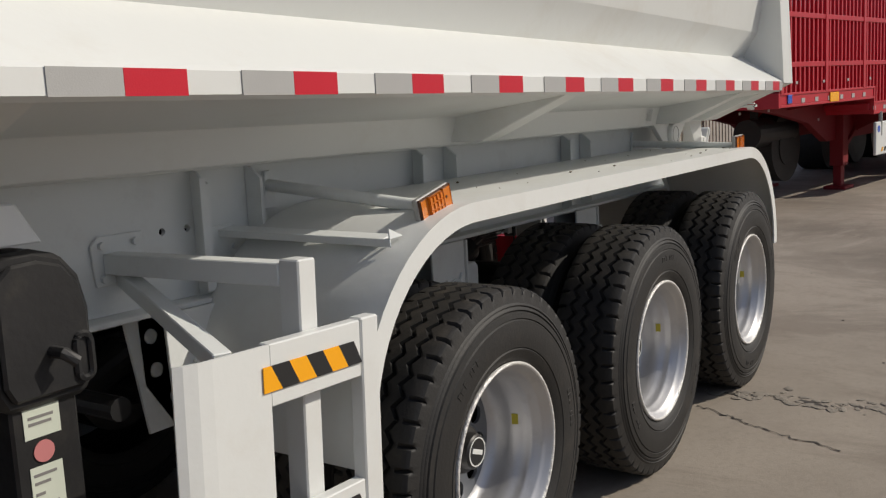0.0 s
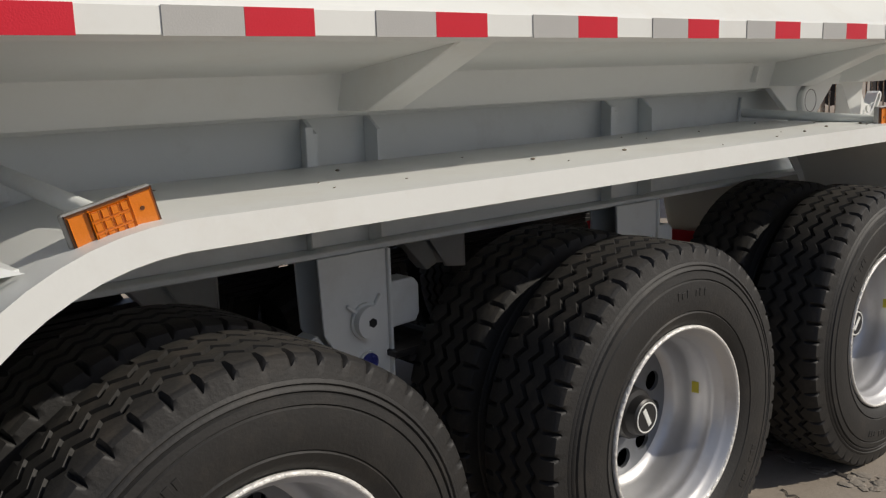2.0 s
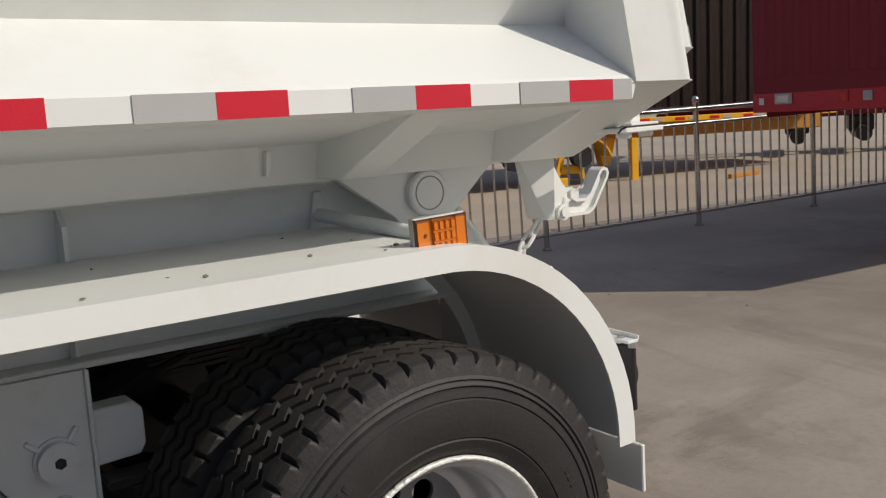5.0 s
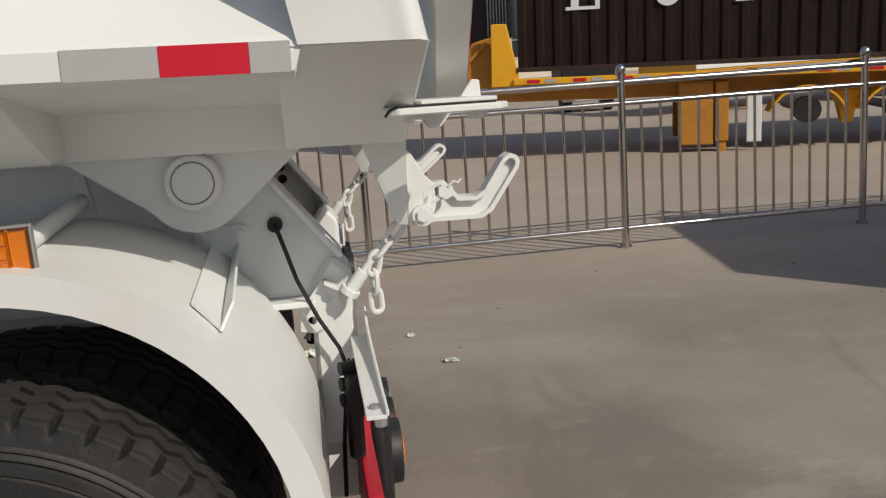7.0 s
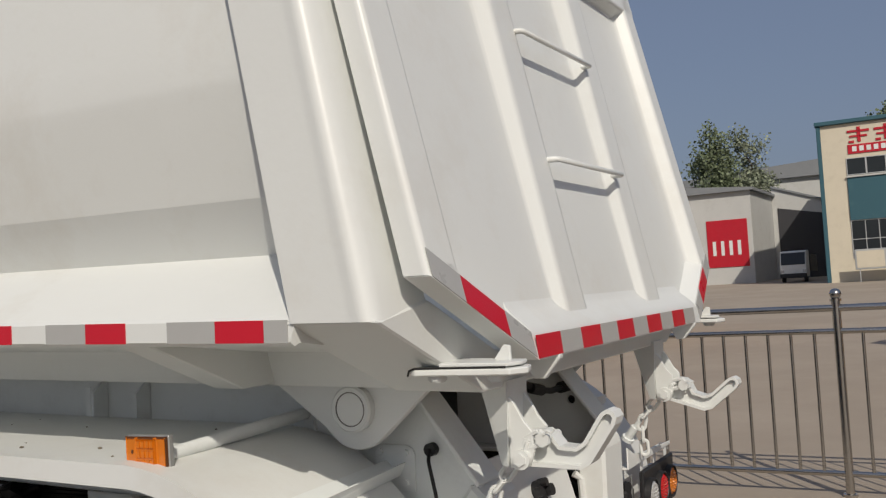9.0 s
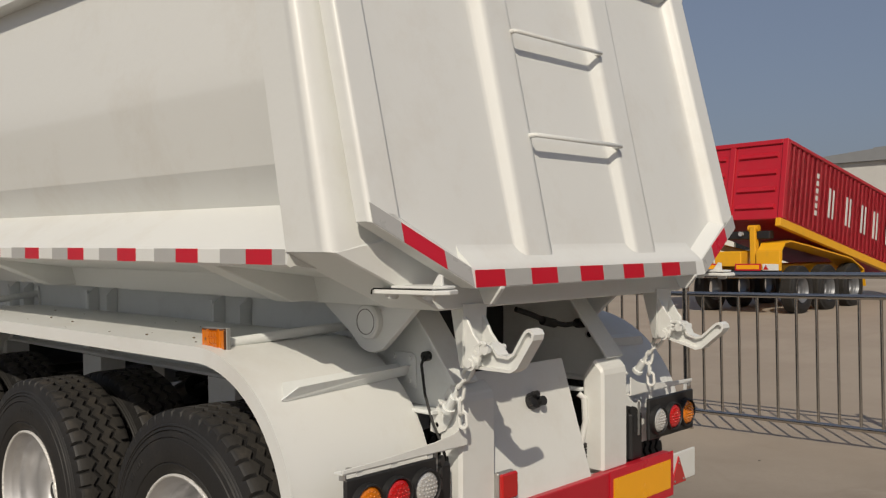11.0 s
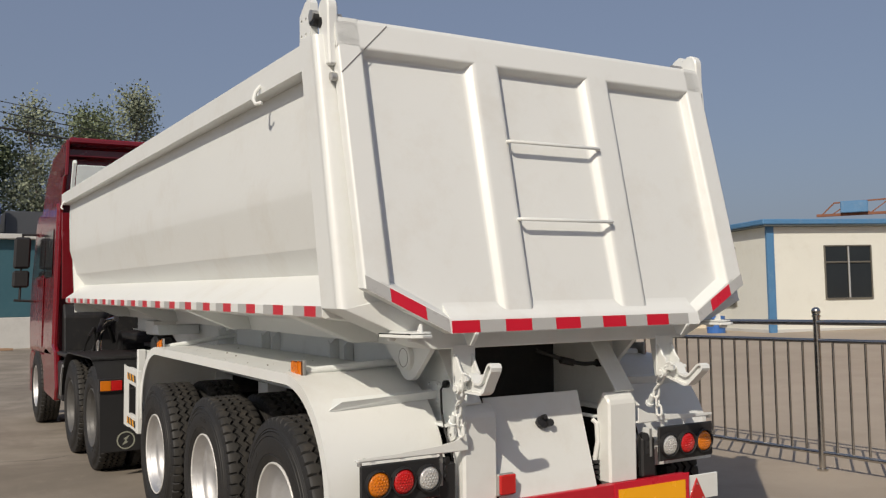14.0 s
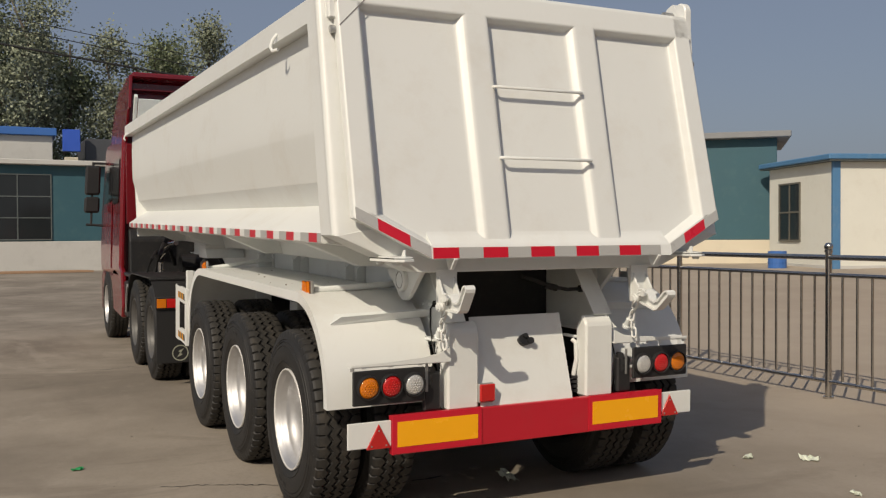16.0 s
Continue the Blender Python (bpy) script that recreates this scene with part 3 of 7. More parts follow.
BED = part("cargo_bed", bed_shell(), WHITE, TRAILER, "white welded steel tipping bed with a flared lower edge", LEAN, 9)
part("front_wall", prism([(-1.16, 1.50), (1.16, 1.50), (1.16, 2.94), (-1.16, 2.94)], "x", -0.02, 0.02), WHITE, BED, m=LEAN @ Matrix(((1, 0, -0.28, BEDX0 + 0.28 * 1.62), (0, 1, 0, 0), (0, 0, 1, 0), (0, 0, 0, 1))))
for s in (-1, 1):
    rb = prism([(s * 1.255, 2.815), (s * 1.255, 2.945), (s * 1.235, 2.960), (s * 1.12, 2.960), (s * 1.12, 2.815)], "x", -6.22, 1.80)
    part("top_rail", rb, WHITE, BED, m=LEAN)
    for rx in (1.38, -0.71, -2.80, -4.89):
        part("gusset", prism([(s * 1.224, 1.624), (s * 0.85, 1.462), (s * 0.70, 1.462), (s * 0.70, 1.580), (s * 1.10, 1.624)], "x", rx - 0.055, rx + 0.055, 0.004), WHITE, BED, m=LEAN)
    part("drain_tab", prism([(s * 0.738, 1.545), (s * 0.765, 1.545), (s * 0.750, 1.482), (s * 0.724, 1.482)], "x", 1.172, 1.186, 0.002), WHITE, BED, m=LEAN)
    # corner post, following the slope of the tail
    plan = [(0.0, 1.262), (0.10, 1.2625), (0.66, 1.2630), (0.70, 1.2632), (0.75, 1.2642), (0.80, 1.2658), (0.84, 1.2665), (0.88, 1.2655), (0.92, 1.2615), (0.955, 1.2545), (0.985, 1.2435), (1.0, 1.228), (1.0, 1.05), (0.0, 1.05)]
    bm = bmesh.new()
    ends = [[bm.verts.new((x0 + (x1 - x0) * u, s * y, z)) for u, y in plan] for x0, x1, z in ((1.945, 2.165, 1.662), (1.690, 1.890, 2.955))]
    for i in range(len(plan)):
        j = (i + 1) % len(plan)
        bm.faces.new((ends[0][i], ends[0][j], ends[1][j], ends[1][i]))
    bm.faces.new(ends[0])
    bm.faces.new(ends[1][::-1])
    part("corner_post", bm, WHITE, BED, m=LEAN, smooth=40)
    # hinge block on top of the post
    hb = part("hinge_block", holed([(1.665, 2.94), (1.80, 2.94), (1.80, 3.13), (1.775, 3.155), (1.73, 3.14), (1.665, 3.09)], [ring(x, z, 0.010, 10) for x in (1.69, 1.745) for z in (2.985, 3.06)], "y", s * 1.25, s * 1.21), WHITE, BED, m=LEAN)
    ear = [(1.838, 2.80), (1.965, 2.80), (1.948, 2.95), (1.945, 3.06)] + [(1.885 + 0.060 * math.cos(radians(a)), 3.075 + 0.060 * math.sin(radians(a))) for a in range(0, 181, 15)] + [(1.825, 3.02), (1.838, 2.95)]
    part("hinge_ear", prism(ear, "y", s * 1.222, s * 1.168, 0.008), WHITE, BED, m=LEAN, smooth=30)
    # black rods stand in for the dark of the gap around the pin
    part("pin_boss", joined(rod((1.815, s * 1.250, 3.045), (1.815, s * 1.150, 3.045), 0.034, 18), rod((1.855, s * 1.226, 3.02), (1.855, s * 1.205, 3.02), 0.026, 14)), CABLE, BED, "black rods for the dark gap at the hinge pin", LEAN)
    part("hinge_pin", rod((1.815, s * 1.255, 3.06), (1.815, s * 1.10, 3.06), 0.028, 16), GALV, BED, m=LEAN)
    part("sheet_hook", tube([(1.10, s * 1.255, 2.86), (1.10, s * 1.285, 2.82), (1.115, s * 1.30, 2.775), (1.14, s * 1.295, 2.75), (1.17, s * 1.27, 2.755)], 0.011), WHITE, BED, m=LEAN)
    part("sheet_hook", tube([(-5.95, s * 1.255, 2.84), (-5.95, s * 1.285, 2.80), (-5.935, s * 1.30, 2.76), (-5.91, s * 1.285, 2.74)], 0.010), WHITE, BED, m=LEAN)
    # hinge plate with its pin
    pts = [(1.395, 1.462), (1.58, 1.335)] + [(1.690 + 0.118 * math.cos(radians(a)), 1.392 + 0.118 * math.sin(radians(a))) for a in range(-128, -45, 9)] + [(1.945, 1.462), (1.90, 1.56), (1.40, 1.56)]
    hp = part("hinge_plate", prism(pts, "y", s * 0.675, s * 0.645, 0.003), WHITE, BED, m=LEAN, smooth=30)
    part("pivot_pin", joined(moved(lathe([(0.0, -0.028), (0.045, -0.028), (0.047, -0.026), (0.049, -0.028), (0.060, -0.028), (0.066, -0.022), (0.066, 0.06)], 40), Matrix.Translation((1.690, 0, 1.392)) @ Matrix.Scale(-s, 4, (0, 1, 0)) @ Matrix.Translation((0, -0.675, 0)))), WHITE, hp, m=LEAN, smooth=35)
    # grey ring laid on the pin for the dark of its groove
    part("pin_ring", moved(lathe([(0.0460, -0.0292), (0.0490, -0.0292), (0.0490, -0.0272), (0.0460, -0.0272)], 40, closed=True), Matrix.Translation((1.690, 0, 1.392)) @ Matrix.Scale(-s, 4, (0, 1, 0)) @ Matrix.Translation((0, -0.675, 0))), PRINT, hp, m=LEAN)
    # catch plate between bed and tailgate
    catch = part("catch_plate", prism([(2.09, s * 0.88), (2.105, s * 1.045), (2.125, s * 1.058), (2.335, s * 1.005), (2.36, s * 0.96), (2.34, s * 0.90)], "z", 1.528, 1.543, 0.003), WHITE, BED, m=LEAN)
    part("upper_plate", prism([(2.150, s * 0.89), (2.172, s * 1.030), (2.325, s * 0.995), (2.340, s * 0.95), (2.33, s * 0.90)], "z", 1.5465, 1.555, 0.002), WHITE, catch, m=LEAN)
    for bxx, byy in ((2.159, 1.012), (2.290, 0.975)):
        part("bolt", joined(rod((bxx, s * byy, 1.530), (bxx, s * byy, 1.516), 0.022, 18), rod((bxx, s * byy, 1.516), (bxx, s * byy, 1.512), 0.018, 18)), WHITE, catch, m=LEAN)
    part("seal_lip", tube([(2.100, s * 1.046, 1.528), (2.108, s * 1.052, 1.540), (2.125, s * 1.056, 1.546), (2.20, s * 1.036, 1.546), (2.325, s * 1.004, 1.546)], 0.0025), CABLE, catch, m=LEAN)
    part("catch_stop", prism([(2.264, 1.554), (2.308, 1.554), (2.306, 1.588), (2.290, 1.590)], "y", s * 0.940, s * 0.930, 0.002), WHITE, catch, m=LEAN)
# rear bolster under the posts
part("rear_bolster", prism([(-1.262, 1.662), (-0.80, 1.462), (0.80, 1.462), (1.262, 1.662), (1.05, 1.70), (0.72, 1.56), (-0.72, 1.56), (-1.05, 1.70)], "x", 1.905, 2.165, 0.005), WHITE, BED, m=LEAN)
part("bed_floor_end", bx(1.86, 2.16, -0.715, 0.715, 1.465, 1.555, 0.004), WHITE, BED, m=LEAN)

strip_red = finish(bx(0, 0.142, -0.0022, 0, 0, 0.050, 0), "reflective_strip", TAPE_RED)
strip_grey = finish(bx(0, 0.150, -0.0022, 0, 0, 0.050, 0), "reflective_strip", TAPE_GREY)
for k in range(18):
    right = 1.866 - 0.4335 * k
    for mesh, x in ((strip_red, right - 0.142), (strip_grey, right - 0.293)):
        share("reflective_strip", mesh, BED, LEAN @ Matrix.Translation((x, -1.2555, 1.620)))
        share("reflective_strip", mesh, BED, LEAN @ Matrix.Translation((x + 0.15, 1.2555, 1.620)) @ Matrix.Rotation(math.pi, 4, 'Z'))
share("reflective_strip", finish(bx(0, 0.066, -0.0022, 0, 0, 0.050, 0), "reflective_strip", TAPE_GREY), BED, LEAN @ Matrix.Translation((1.867, -1.2555, 1.620)))

# ---- tailgate ----
TGX, TGZ, TGS = 2.305, 1.540, 0.2446
TILT = LEAN @ Matrix(((1, 0, -TGS, TGX + TGS * TGZ), (0, 1, 0, 0), (0, 0, 1, 0), (0, 0, 0, 1)))
GATE = part("tailgate", prism([(-1.185, 1.750), (-0.775, 1.540), (0.775, 1.540), (1.185, 1.750), (1.165, 3.035), (-1.165, 3.035)], "x", -0.066, -0.055, 0.002), WHITE, TRAILER, "white ribbed steel tailgate with two rungs", TILT)
def pressed(inner, outer, depth=0.056, r=0.016):
    """The section of a pressed rib, (y, depth) from -depth to 0, with rounded shoulders, drawn from its foot to its crown and down again."""
    out = []
    for (yf, yc) in ((inner[0], inner[1]), (outer[1], outer[0])):
        d = 1 if yc > yf else -1
        slope = [(yf - d * r * 1.9, -depth), (yf - d * r, -depth * 0.984), (yf - d * r * 0.35, -depth * 0.955), (yf + d * r * 0.35, -depth * 0.84), (yc - d * r * 0.55, -depth * 0.20), (yc + d * r * 0.1, -depth * 0.05), (yc + d * r, 0.0), (yc + d * r * 1.3, 0.0)]
        out += slope if not out else slope[::-1]
    return [(p[0], p[1]) for p in out] + [(out[-1][0], -depth - 0.004), (out[0][0], -depth - 0.004)]


for s in (-1, 1):
    edge = [(1.187, -0.065), (1.187, -0.020), (1.187, -0.016), (1.184, -0.006), (1.176, 0.0), (1.172, 0.0), (1.074, 0.0), (1.070, 0.0), (1.062, -0.003), (1.057, -0.009), (1.055, -0.013), (1.040, -0.044), (1.037, -0.048), (1.031, -0.0525), (1.020, -0.0546), (1.000, -0.0556), (1.000, -0.065)]
    part("edge_frame", prism([(s * p[0], p[1]) for p in edge], "z", 1.752, 3.036), WHITE, GATE, m=TILT, smooth=50)
    c = -0.362 if s < 0 else 0.372
    part("gate_rib", prism(pressed((c - 0.108, c - 0.074), (c + 0.074, c + 0.094)), "z", 1.628, 2.90), WHITE, GATE, m=TILT, smooth=50)
for ob in [o for o in GATE.children if o.name.startswith(("edge_frame", "gate_rib"))]:
    for v in ob.data.vertices:      # drawn in (y, depth): turn to depth along x
        p = TILT.inverted() @ v.co
        fade = min(1.0, max(0.0, (p.z - 1.60) / 0.11)) if ob.name.startswith("gate_rib") else 1.0
        v.co = TILT @ Vector((-0.056 + (p.y + 0.056) * (0.25 + 0.75 * fade), p.x, p.z))
part("top_frame", prism([(-0.065, 2.845), (-0.057, 2.845), (-0.052, 2.858), (-0.044, 2.866), (-0.012, 2.880), (-0.003, 2.887), (0, 2.898), (0, 2.903), (0, 3.013), (0, 3.018), (-0.004, 3.032), (-0.014, 3.040), (-0.065, 3.040)], "y", -1.187, 1.187), WHITE, GATE, m=TILT, smooth=50)
part("foot_frame", prism([(-0.065, 1.540), (0, 1.540), (0, 1.594), (0, 1.598), (-0.004, 1.612), (-0.014, 1.624), (-0.044, 1.654), (-0.052, 1.668), (-0.057, 1.690), (-0.065, 1.690)], "y", -0.775, 0.775), WHITE, GATE, m=TILT, smooth=50)
for s in (-1, 1):
    bm = bmesh.new()
    lo = [(s * 0.775, 1.540), (s * 1.187, 1.750)]
    for (y, z), (y2, z2) in ((lo[0], lo[1]),):
        ring_a = [(-0.065, y, z), (0, y, z), (0, y, z + 0.066), (-0.056, y, z + 0.100), (-0.065, y, z + 0.100)]
        ring_b = [(-0.065, y2, z2), (0, y2, z2), (0, y2 - s * 0.09, z2 + 0.030), (-0.056, y2 - s * 0.14, z2 + 0.04), (-0.065, y2 - s * 0.14, z2 + 0.04)]
        a = [bm.verts.new(p) for p in ring_a]
        b = [bm.verts.new(p) for p in ring_b]
        for i in range(5):
            bm.faces.new((a[i], a[(i + 1) % 5], b[(i + 1) % 5], b[i]))
        bm.faces.new(a)
        bm.faces.new(b[::-1])
    part("corner_frame", bm, WHITE, GATE, m=TILT)
    part("lock_knob", rod((-0.05, s * 1.187, 2.74), (-0.05, s * 1.215, 2.74), 0.022, 14), GALV, GATE, m=TILT)
    if s < 0:
        part("weld_seam", bar((0.001, s * 1.180, 2.755), (0.001, s * 0.912, 3.022), 0.005, 0.004, up=(1, 0, 0)), PRINT, GATE, m=TILT)
for z in (2.485, 2.085):
    part("rung", joined(tube([(-0.058, -0.292, z), (0.004, -0.292, z), (0.010, -0.284, z), (0.010, 0.284, z), (0.004, 0.292, z), (-0.058, 0.292, z)], 0.0095, 10)), WHITE, GATE, "round bar rung", TILT, 60)
part("lower_lip", prism([(-0.27, 1.462), (-0.185, 1.462), (-0.165, 1.536), (-0.27, 1.536)], "y", -0.76, 0.76, 0.003), WHITE, GATE, m=TILT)
for y in (-0.645, 0.690):
    part("lip_gusset", prism([(0.003, 1.546), (0.003, 1.534), (-0.055, 1.480), (-0.085, 1.480), (-0.10, 1.538)], "y", y - 0.012, y + 0.012, 0.003), WHITE, GATE, m=TILT)
x = -0.775
k = 0
gate_red = finish(bx(0, 0.0022, 0, 0.150, 0, 0.055, 0), "reflective_strip", TAPE_RED)
gate_grey = finish(bx(0, 0.0022, 0, 0.143, 0, 0.055, 0), "reflective_strip", TAPE_GREY)
while x < 0.70:
    share("reflective_strip", gate_red if k % 2 == 0 else gate_grey, GATE, TILT @ Matrix.Translation((0.0005, x, 1.543)))
    x += 0.151 if k % 2 == 0 else 0.144
    k += 1
for s in (-1, 1):
    d = Vector((s * 0.412, 0.210, 0)).normalized()
    for a, b, m in ((0.01, 0.135, TAPE_GREY), (0.136, 0.325, TAPE_RED), (0.326, 0.455, TAPE_GREY)):
        p, q = (s * 0.775 + d.x * a, 1.540 + d.y * a), (s * 0.775 + d.x * b, 1.540 + d.y * b)
        part("reflective_strip", prism([(p[0], p[1] + 0.003), (q[0], q[1] + 0.003), (q[0] - s * 0.0, q[1] + 0.063), (p[0], p[1] + 0.063)], "x", 0.0005, 0.0027), m, GATE, m=TILT)

# ---- mudguards ----
def arc(cx, cz, r, a0, a1, n=12):
    return [(cx + r * math.cos(radians(a0 + (a1 - a0) * k / n)), cz + r * math.sin(radians(a0 + (a1 - a0) * k / n))) for k in range(n + 1)]


def sheet(outer, inner, y0, y1):
    """A bent sheet between two lines in the xz plane."""
    bm = bmesh.new()
    rows = [[bm.verts.new((p[0], y, p[1])) for p in line] for line in (outer, inner) for y in (y0, y1)]
    o0, o1, i0, i1 = rows
    for k in range(len(outer) - 1):
        for a, b in ((o0, o1), (i0, i1), (o0, i0), (o1, i1)):
            bm.faces.new((a[k], a[k + 1], b[k + 1], b[k]))
    for k in (0, -1):
        bm.faces.new((o0[k], o1[k], i1[k], i0[k]))
    return bm


GC = 1.366
top_line = arc(-GC - 0.05, 0.735, 0.575, 184, 92, 16) + arc(GC, 0.745, 0.575, 88, -2, 16)


def inset(line, d):
    out = []
    for i, p in enumerate(line):
        a, b = Vector(line[max(i - 1, 0)]), Vector(line[min(i + 1, len(line) - 1)])
        t = (b - a).normalized()
        out.append((p[0] + t.y * d, p[1] - t.x * d))
    return out


for s in (-1, 1):
    guard = part("mudguard", sheet(top_line, inset(top_line, 0.006), s * 1.220, s * 0.60), WHITE, TRAILER, "long white steel mudguard over three wheels, dusty on top", LEAN, 30)
    part("lip", sheet(top_line, inset(top_line, 0.058), s * 1.227, s * 1.219), WHITE, guard, m=LEAN, smooth=30)
    part("inner_lip", sheet(top_line, inset(top_line, 0.05), s * 0.602, s * 0.595), WHITE, guard, m=LEAN, smooth=30)
    # angle irons that carry it
    for sx, x0, xt, zb, zt in ((-1, -1.785, -1.745, 1.246, 1.232), (1, 1.722, 1.750, 1.224, 1.190)):
        base = (x0, s * 0.54, zb)
        tip = (xt, s * 1.160, zt)
        if sx < 0:
            iron = joined(bar(base, tip, 0.006, 0.022, up=(sx * 0.1, 0, 1)), bar((x0 - sx * 0.028, s * 0.54, zb + 0.011), (tip[0] - sx * 0.028, tip[1] - s * 0.03, zt + 0.011), 0.058, 0.006, up=(sx * 0.12, 0, 1)), prism([(xt - sx * 0.056, zt + 0.014), (xt, zt + 0.012), (xt, zt - 0.012), (xt + sx * 0.006, zt + 0.040)], "y", tip[1] - s * 0.004, tip[1]))
            px0, px1, pz0, bolts = x0 - 0.085, x0 + 0.085, 1.17, [(x0 + a, b) for a in (-0.055, 0.055) for b in (1.20, 1.255)]
        else:
            iron = joined(slab([(1.742, s * 0.54, 1.182), (1.764, s * 0.54, 1.222), (1.787, s * 1.094, 1.206), (1.765, s * 1.150, 1.166), (1.763, s * 1.125, 1.160)], (0.005, 0, -0.002)),
                          slab([(1.700, s * 0.54, 1.222), (1.744, s * 0.54, 1.188), (1.766, s * 1.140, 1.168), (1.714, s * 1.105, 1.213)], (0, 0, -0.006)))
            px0, px1, pz0, bolts = 1.660, 1.797, 1.135, [(1.684, 1.248), (1.771, 1.248), (1.769, 1.162)]
        br = part("guard_bracket", iron, GREYPAINT, TRAILER, "angle-iron guard bracket bolted to the frame", LEAN)
        part("bracket_plate", prism([(px0, pz0), (px1, pz0), (px1, 1.243), (px1 - 0.007, 1.260), (px1 - 0.024, 1.268), (px0 + 0.024, 1.268), (px0 + 0.007, 1.260), (px0, 1.243)], "y", s * 0.545, s * 0.536, 0.001), GREYPAINT, br, m=LEAN)
        for bxo, bz in bolts:
            part("bolt", rod((bxo, s * 0.543, bz), (bxo, s * 0.556, bz), 0.010, 6), GREYPAINT, br, m=LEAN)
    for lx, lz, roll in ((-1.538, 1.316, 14), (1.396, 1.339, 2)):
        # marker lamp on its arm
        az = 1.352 if lx > 0 else 1.352
        base_x = -1.57 if lx < 0 else 1.413
        arm = part("lamp_arm", joined(rod((base_x, s * 0.545, lz + 0.012 if lx > 0 else 1.372), (lx + 0.02, s * 1.13, lz - 0.012), 0.019, 14)), GREYPAINT, TRAILER, "lamp arm bolted to the frame", LEAN, 40)
        part("arm_foot", prism([(base_x - 0.034, az - 0.055), (base_x + 0.034, az - 0.055), (base_x + 0.012, az + 0.065), (base_x - 0.012, az + 0.065)], "y", s * 0.55, s * 0.536, 0.002), GREYPAINT, arm, m=LEAN)
        turn = Matrix.Translation((lx, s * 1.155, lz)) @ Matrix.Rotation(radians(-roll), 4, 'Y') @ Matrix.Diagonal((0.90 if lx > 0 else -1, 1, 1.20 if lx > 0 else 1, 1))
        lamp = part("marker_lamp", bx(-0.082, 0.082, -0.009, 0.009, -0.038, 0.038, 0.003), GALV, TRAILER, "amber side marker lamp on a steel plate", LEAN @ turn)
        part("lens", joined(bx(-0.075, -0.034, s * 0.010, s * 0.017, -0.031, 0.031, 0.003), bx(-0.032, 0.040, s * 0.010, s * 0.021, -0.031, 0.031, 0.004), bx(0.042, 0.074, s * 0.010, s * 0.016, -0.031, 0.031, 0.003)), AMBER, lamp, "amber plastic lens", LEAN @ turn)
        part("lamp_rim", joined(bx(-0.079, 0.078, s * 0.009, s * 0.015, 0.031, 0.035, 0.001), bx(-0.079, 0.078, s * 0.009, s * 0.015, -0.035, -0.031, 0.001), bx(-0.079, -0.075, s * 0.009, s * 0.015, -0.031, 0.031, 0.001), bx(0.074, 0.078, s * 0.009, s * 0.015, -0.031, 0.031, 0.001)), DARKLENS, lamp, "dark lens rim", LEAN @ turn)
        leds = bmesh.new()
        for a in range(4):
            for c in range(3):
                px, pz = -0.022 + 0.0175 * a, -0.020 + 0.020 * c
                leds = joined(leds, bx(px - 0.0060, px + 0.0060, s * 0.020, s * 0.0235, pz - 0.007, pz + 0.007, 0.002))
        tagged(part("lens_facet", leds, AMBER, lamp, m=LEAN @ turn), kind="stuff")
        part("screw", rod((-0.052, s * 0.015, 0.004), (-0.052, s * 0.019, 0.004), 0.004, 8), DARKLENS, lamp, m=LEAN @ turn)
    # dried mud specks on top
    random.seed(5)
    specks = bmesh.new()
    for k in range(22):
        px, py, r = random.uniform(-1.3, 1.4), -s * random.uniform(-1.2, -0.7), random.choice((0.0025, 0.003, 0.004, 0.007))
        bb = bmesh.new()
        bmesh.ops.create_icosphere(bb, subdivisions=1, radius=r)
        bb.transform(Matrix.Translation((px, py, 1.313 + (px + 1.4) * 0.0035)) @ Matrix.Diagonal((random.uniform(0.8, 1.9), 1, 0.5, 1)))
        specks = joined(specks, bb)
    tagged(part("mud_specks", specks, mat("dried_mud", (0.2, 0.17, 0.13), 0.9), guard, m=LEAN), kind="stuff")

# ---- trailer: rear end ----
def inner_line(pts, d):
    out = []
    n = len(pts)
    area = sum(pts[i][0] * pts[(i + 1) % n][1] - pts[(i + 1) % n][0] * pts[i][1] for i in range(n))
    sg = 1 if area > 0 else -1
    for i in range(n):
        p, a, b = Vector(pts[i]), Vector(pts[i - 1]), Vector(pts[(i + 1) % n])
        e1, e2 = (p - a).normalized(), (b - p).normalized()
        n1, n2 = Vector((-e1.y, e1.x)) * sg, Vector((-e2.y, e2.x)) * sg
        m = (n1 + n2).normalized()
        out.append(tuple(p + m * d / max(0.5, m.dot(n1))))
    return out


def tapered(top, foot, z1, z0):
    """A post whose plan shrinks from its top to its foot."""
    bm = bmesh.new()
    a, b = [bm.verts.new((x, y, z1)) for x, y in top], [bm.verts.new((x, y, z0)) for x, y in foot]
    for i in range(len(a)):
        j = (i + 1) % len(a)
        bm.faces.new((a[i], a[j], b[j], b[i]))
    bm.faces.new(a[::-1])
    bm.faces.new(b)
    bmesh.ops.recalc_face_normals(bm, faces=bm.faces)
    return bm


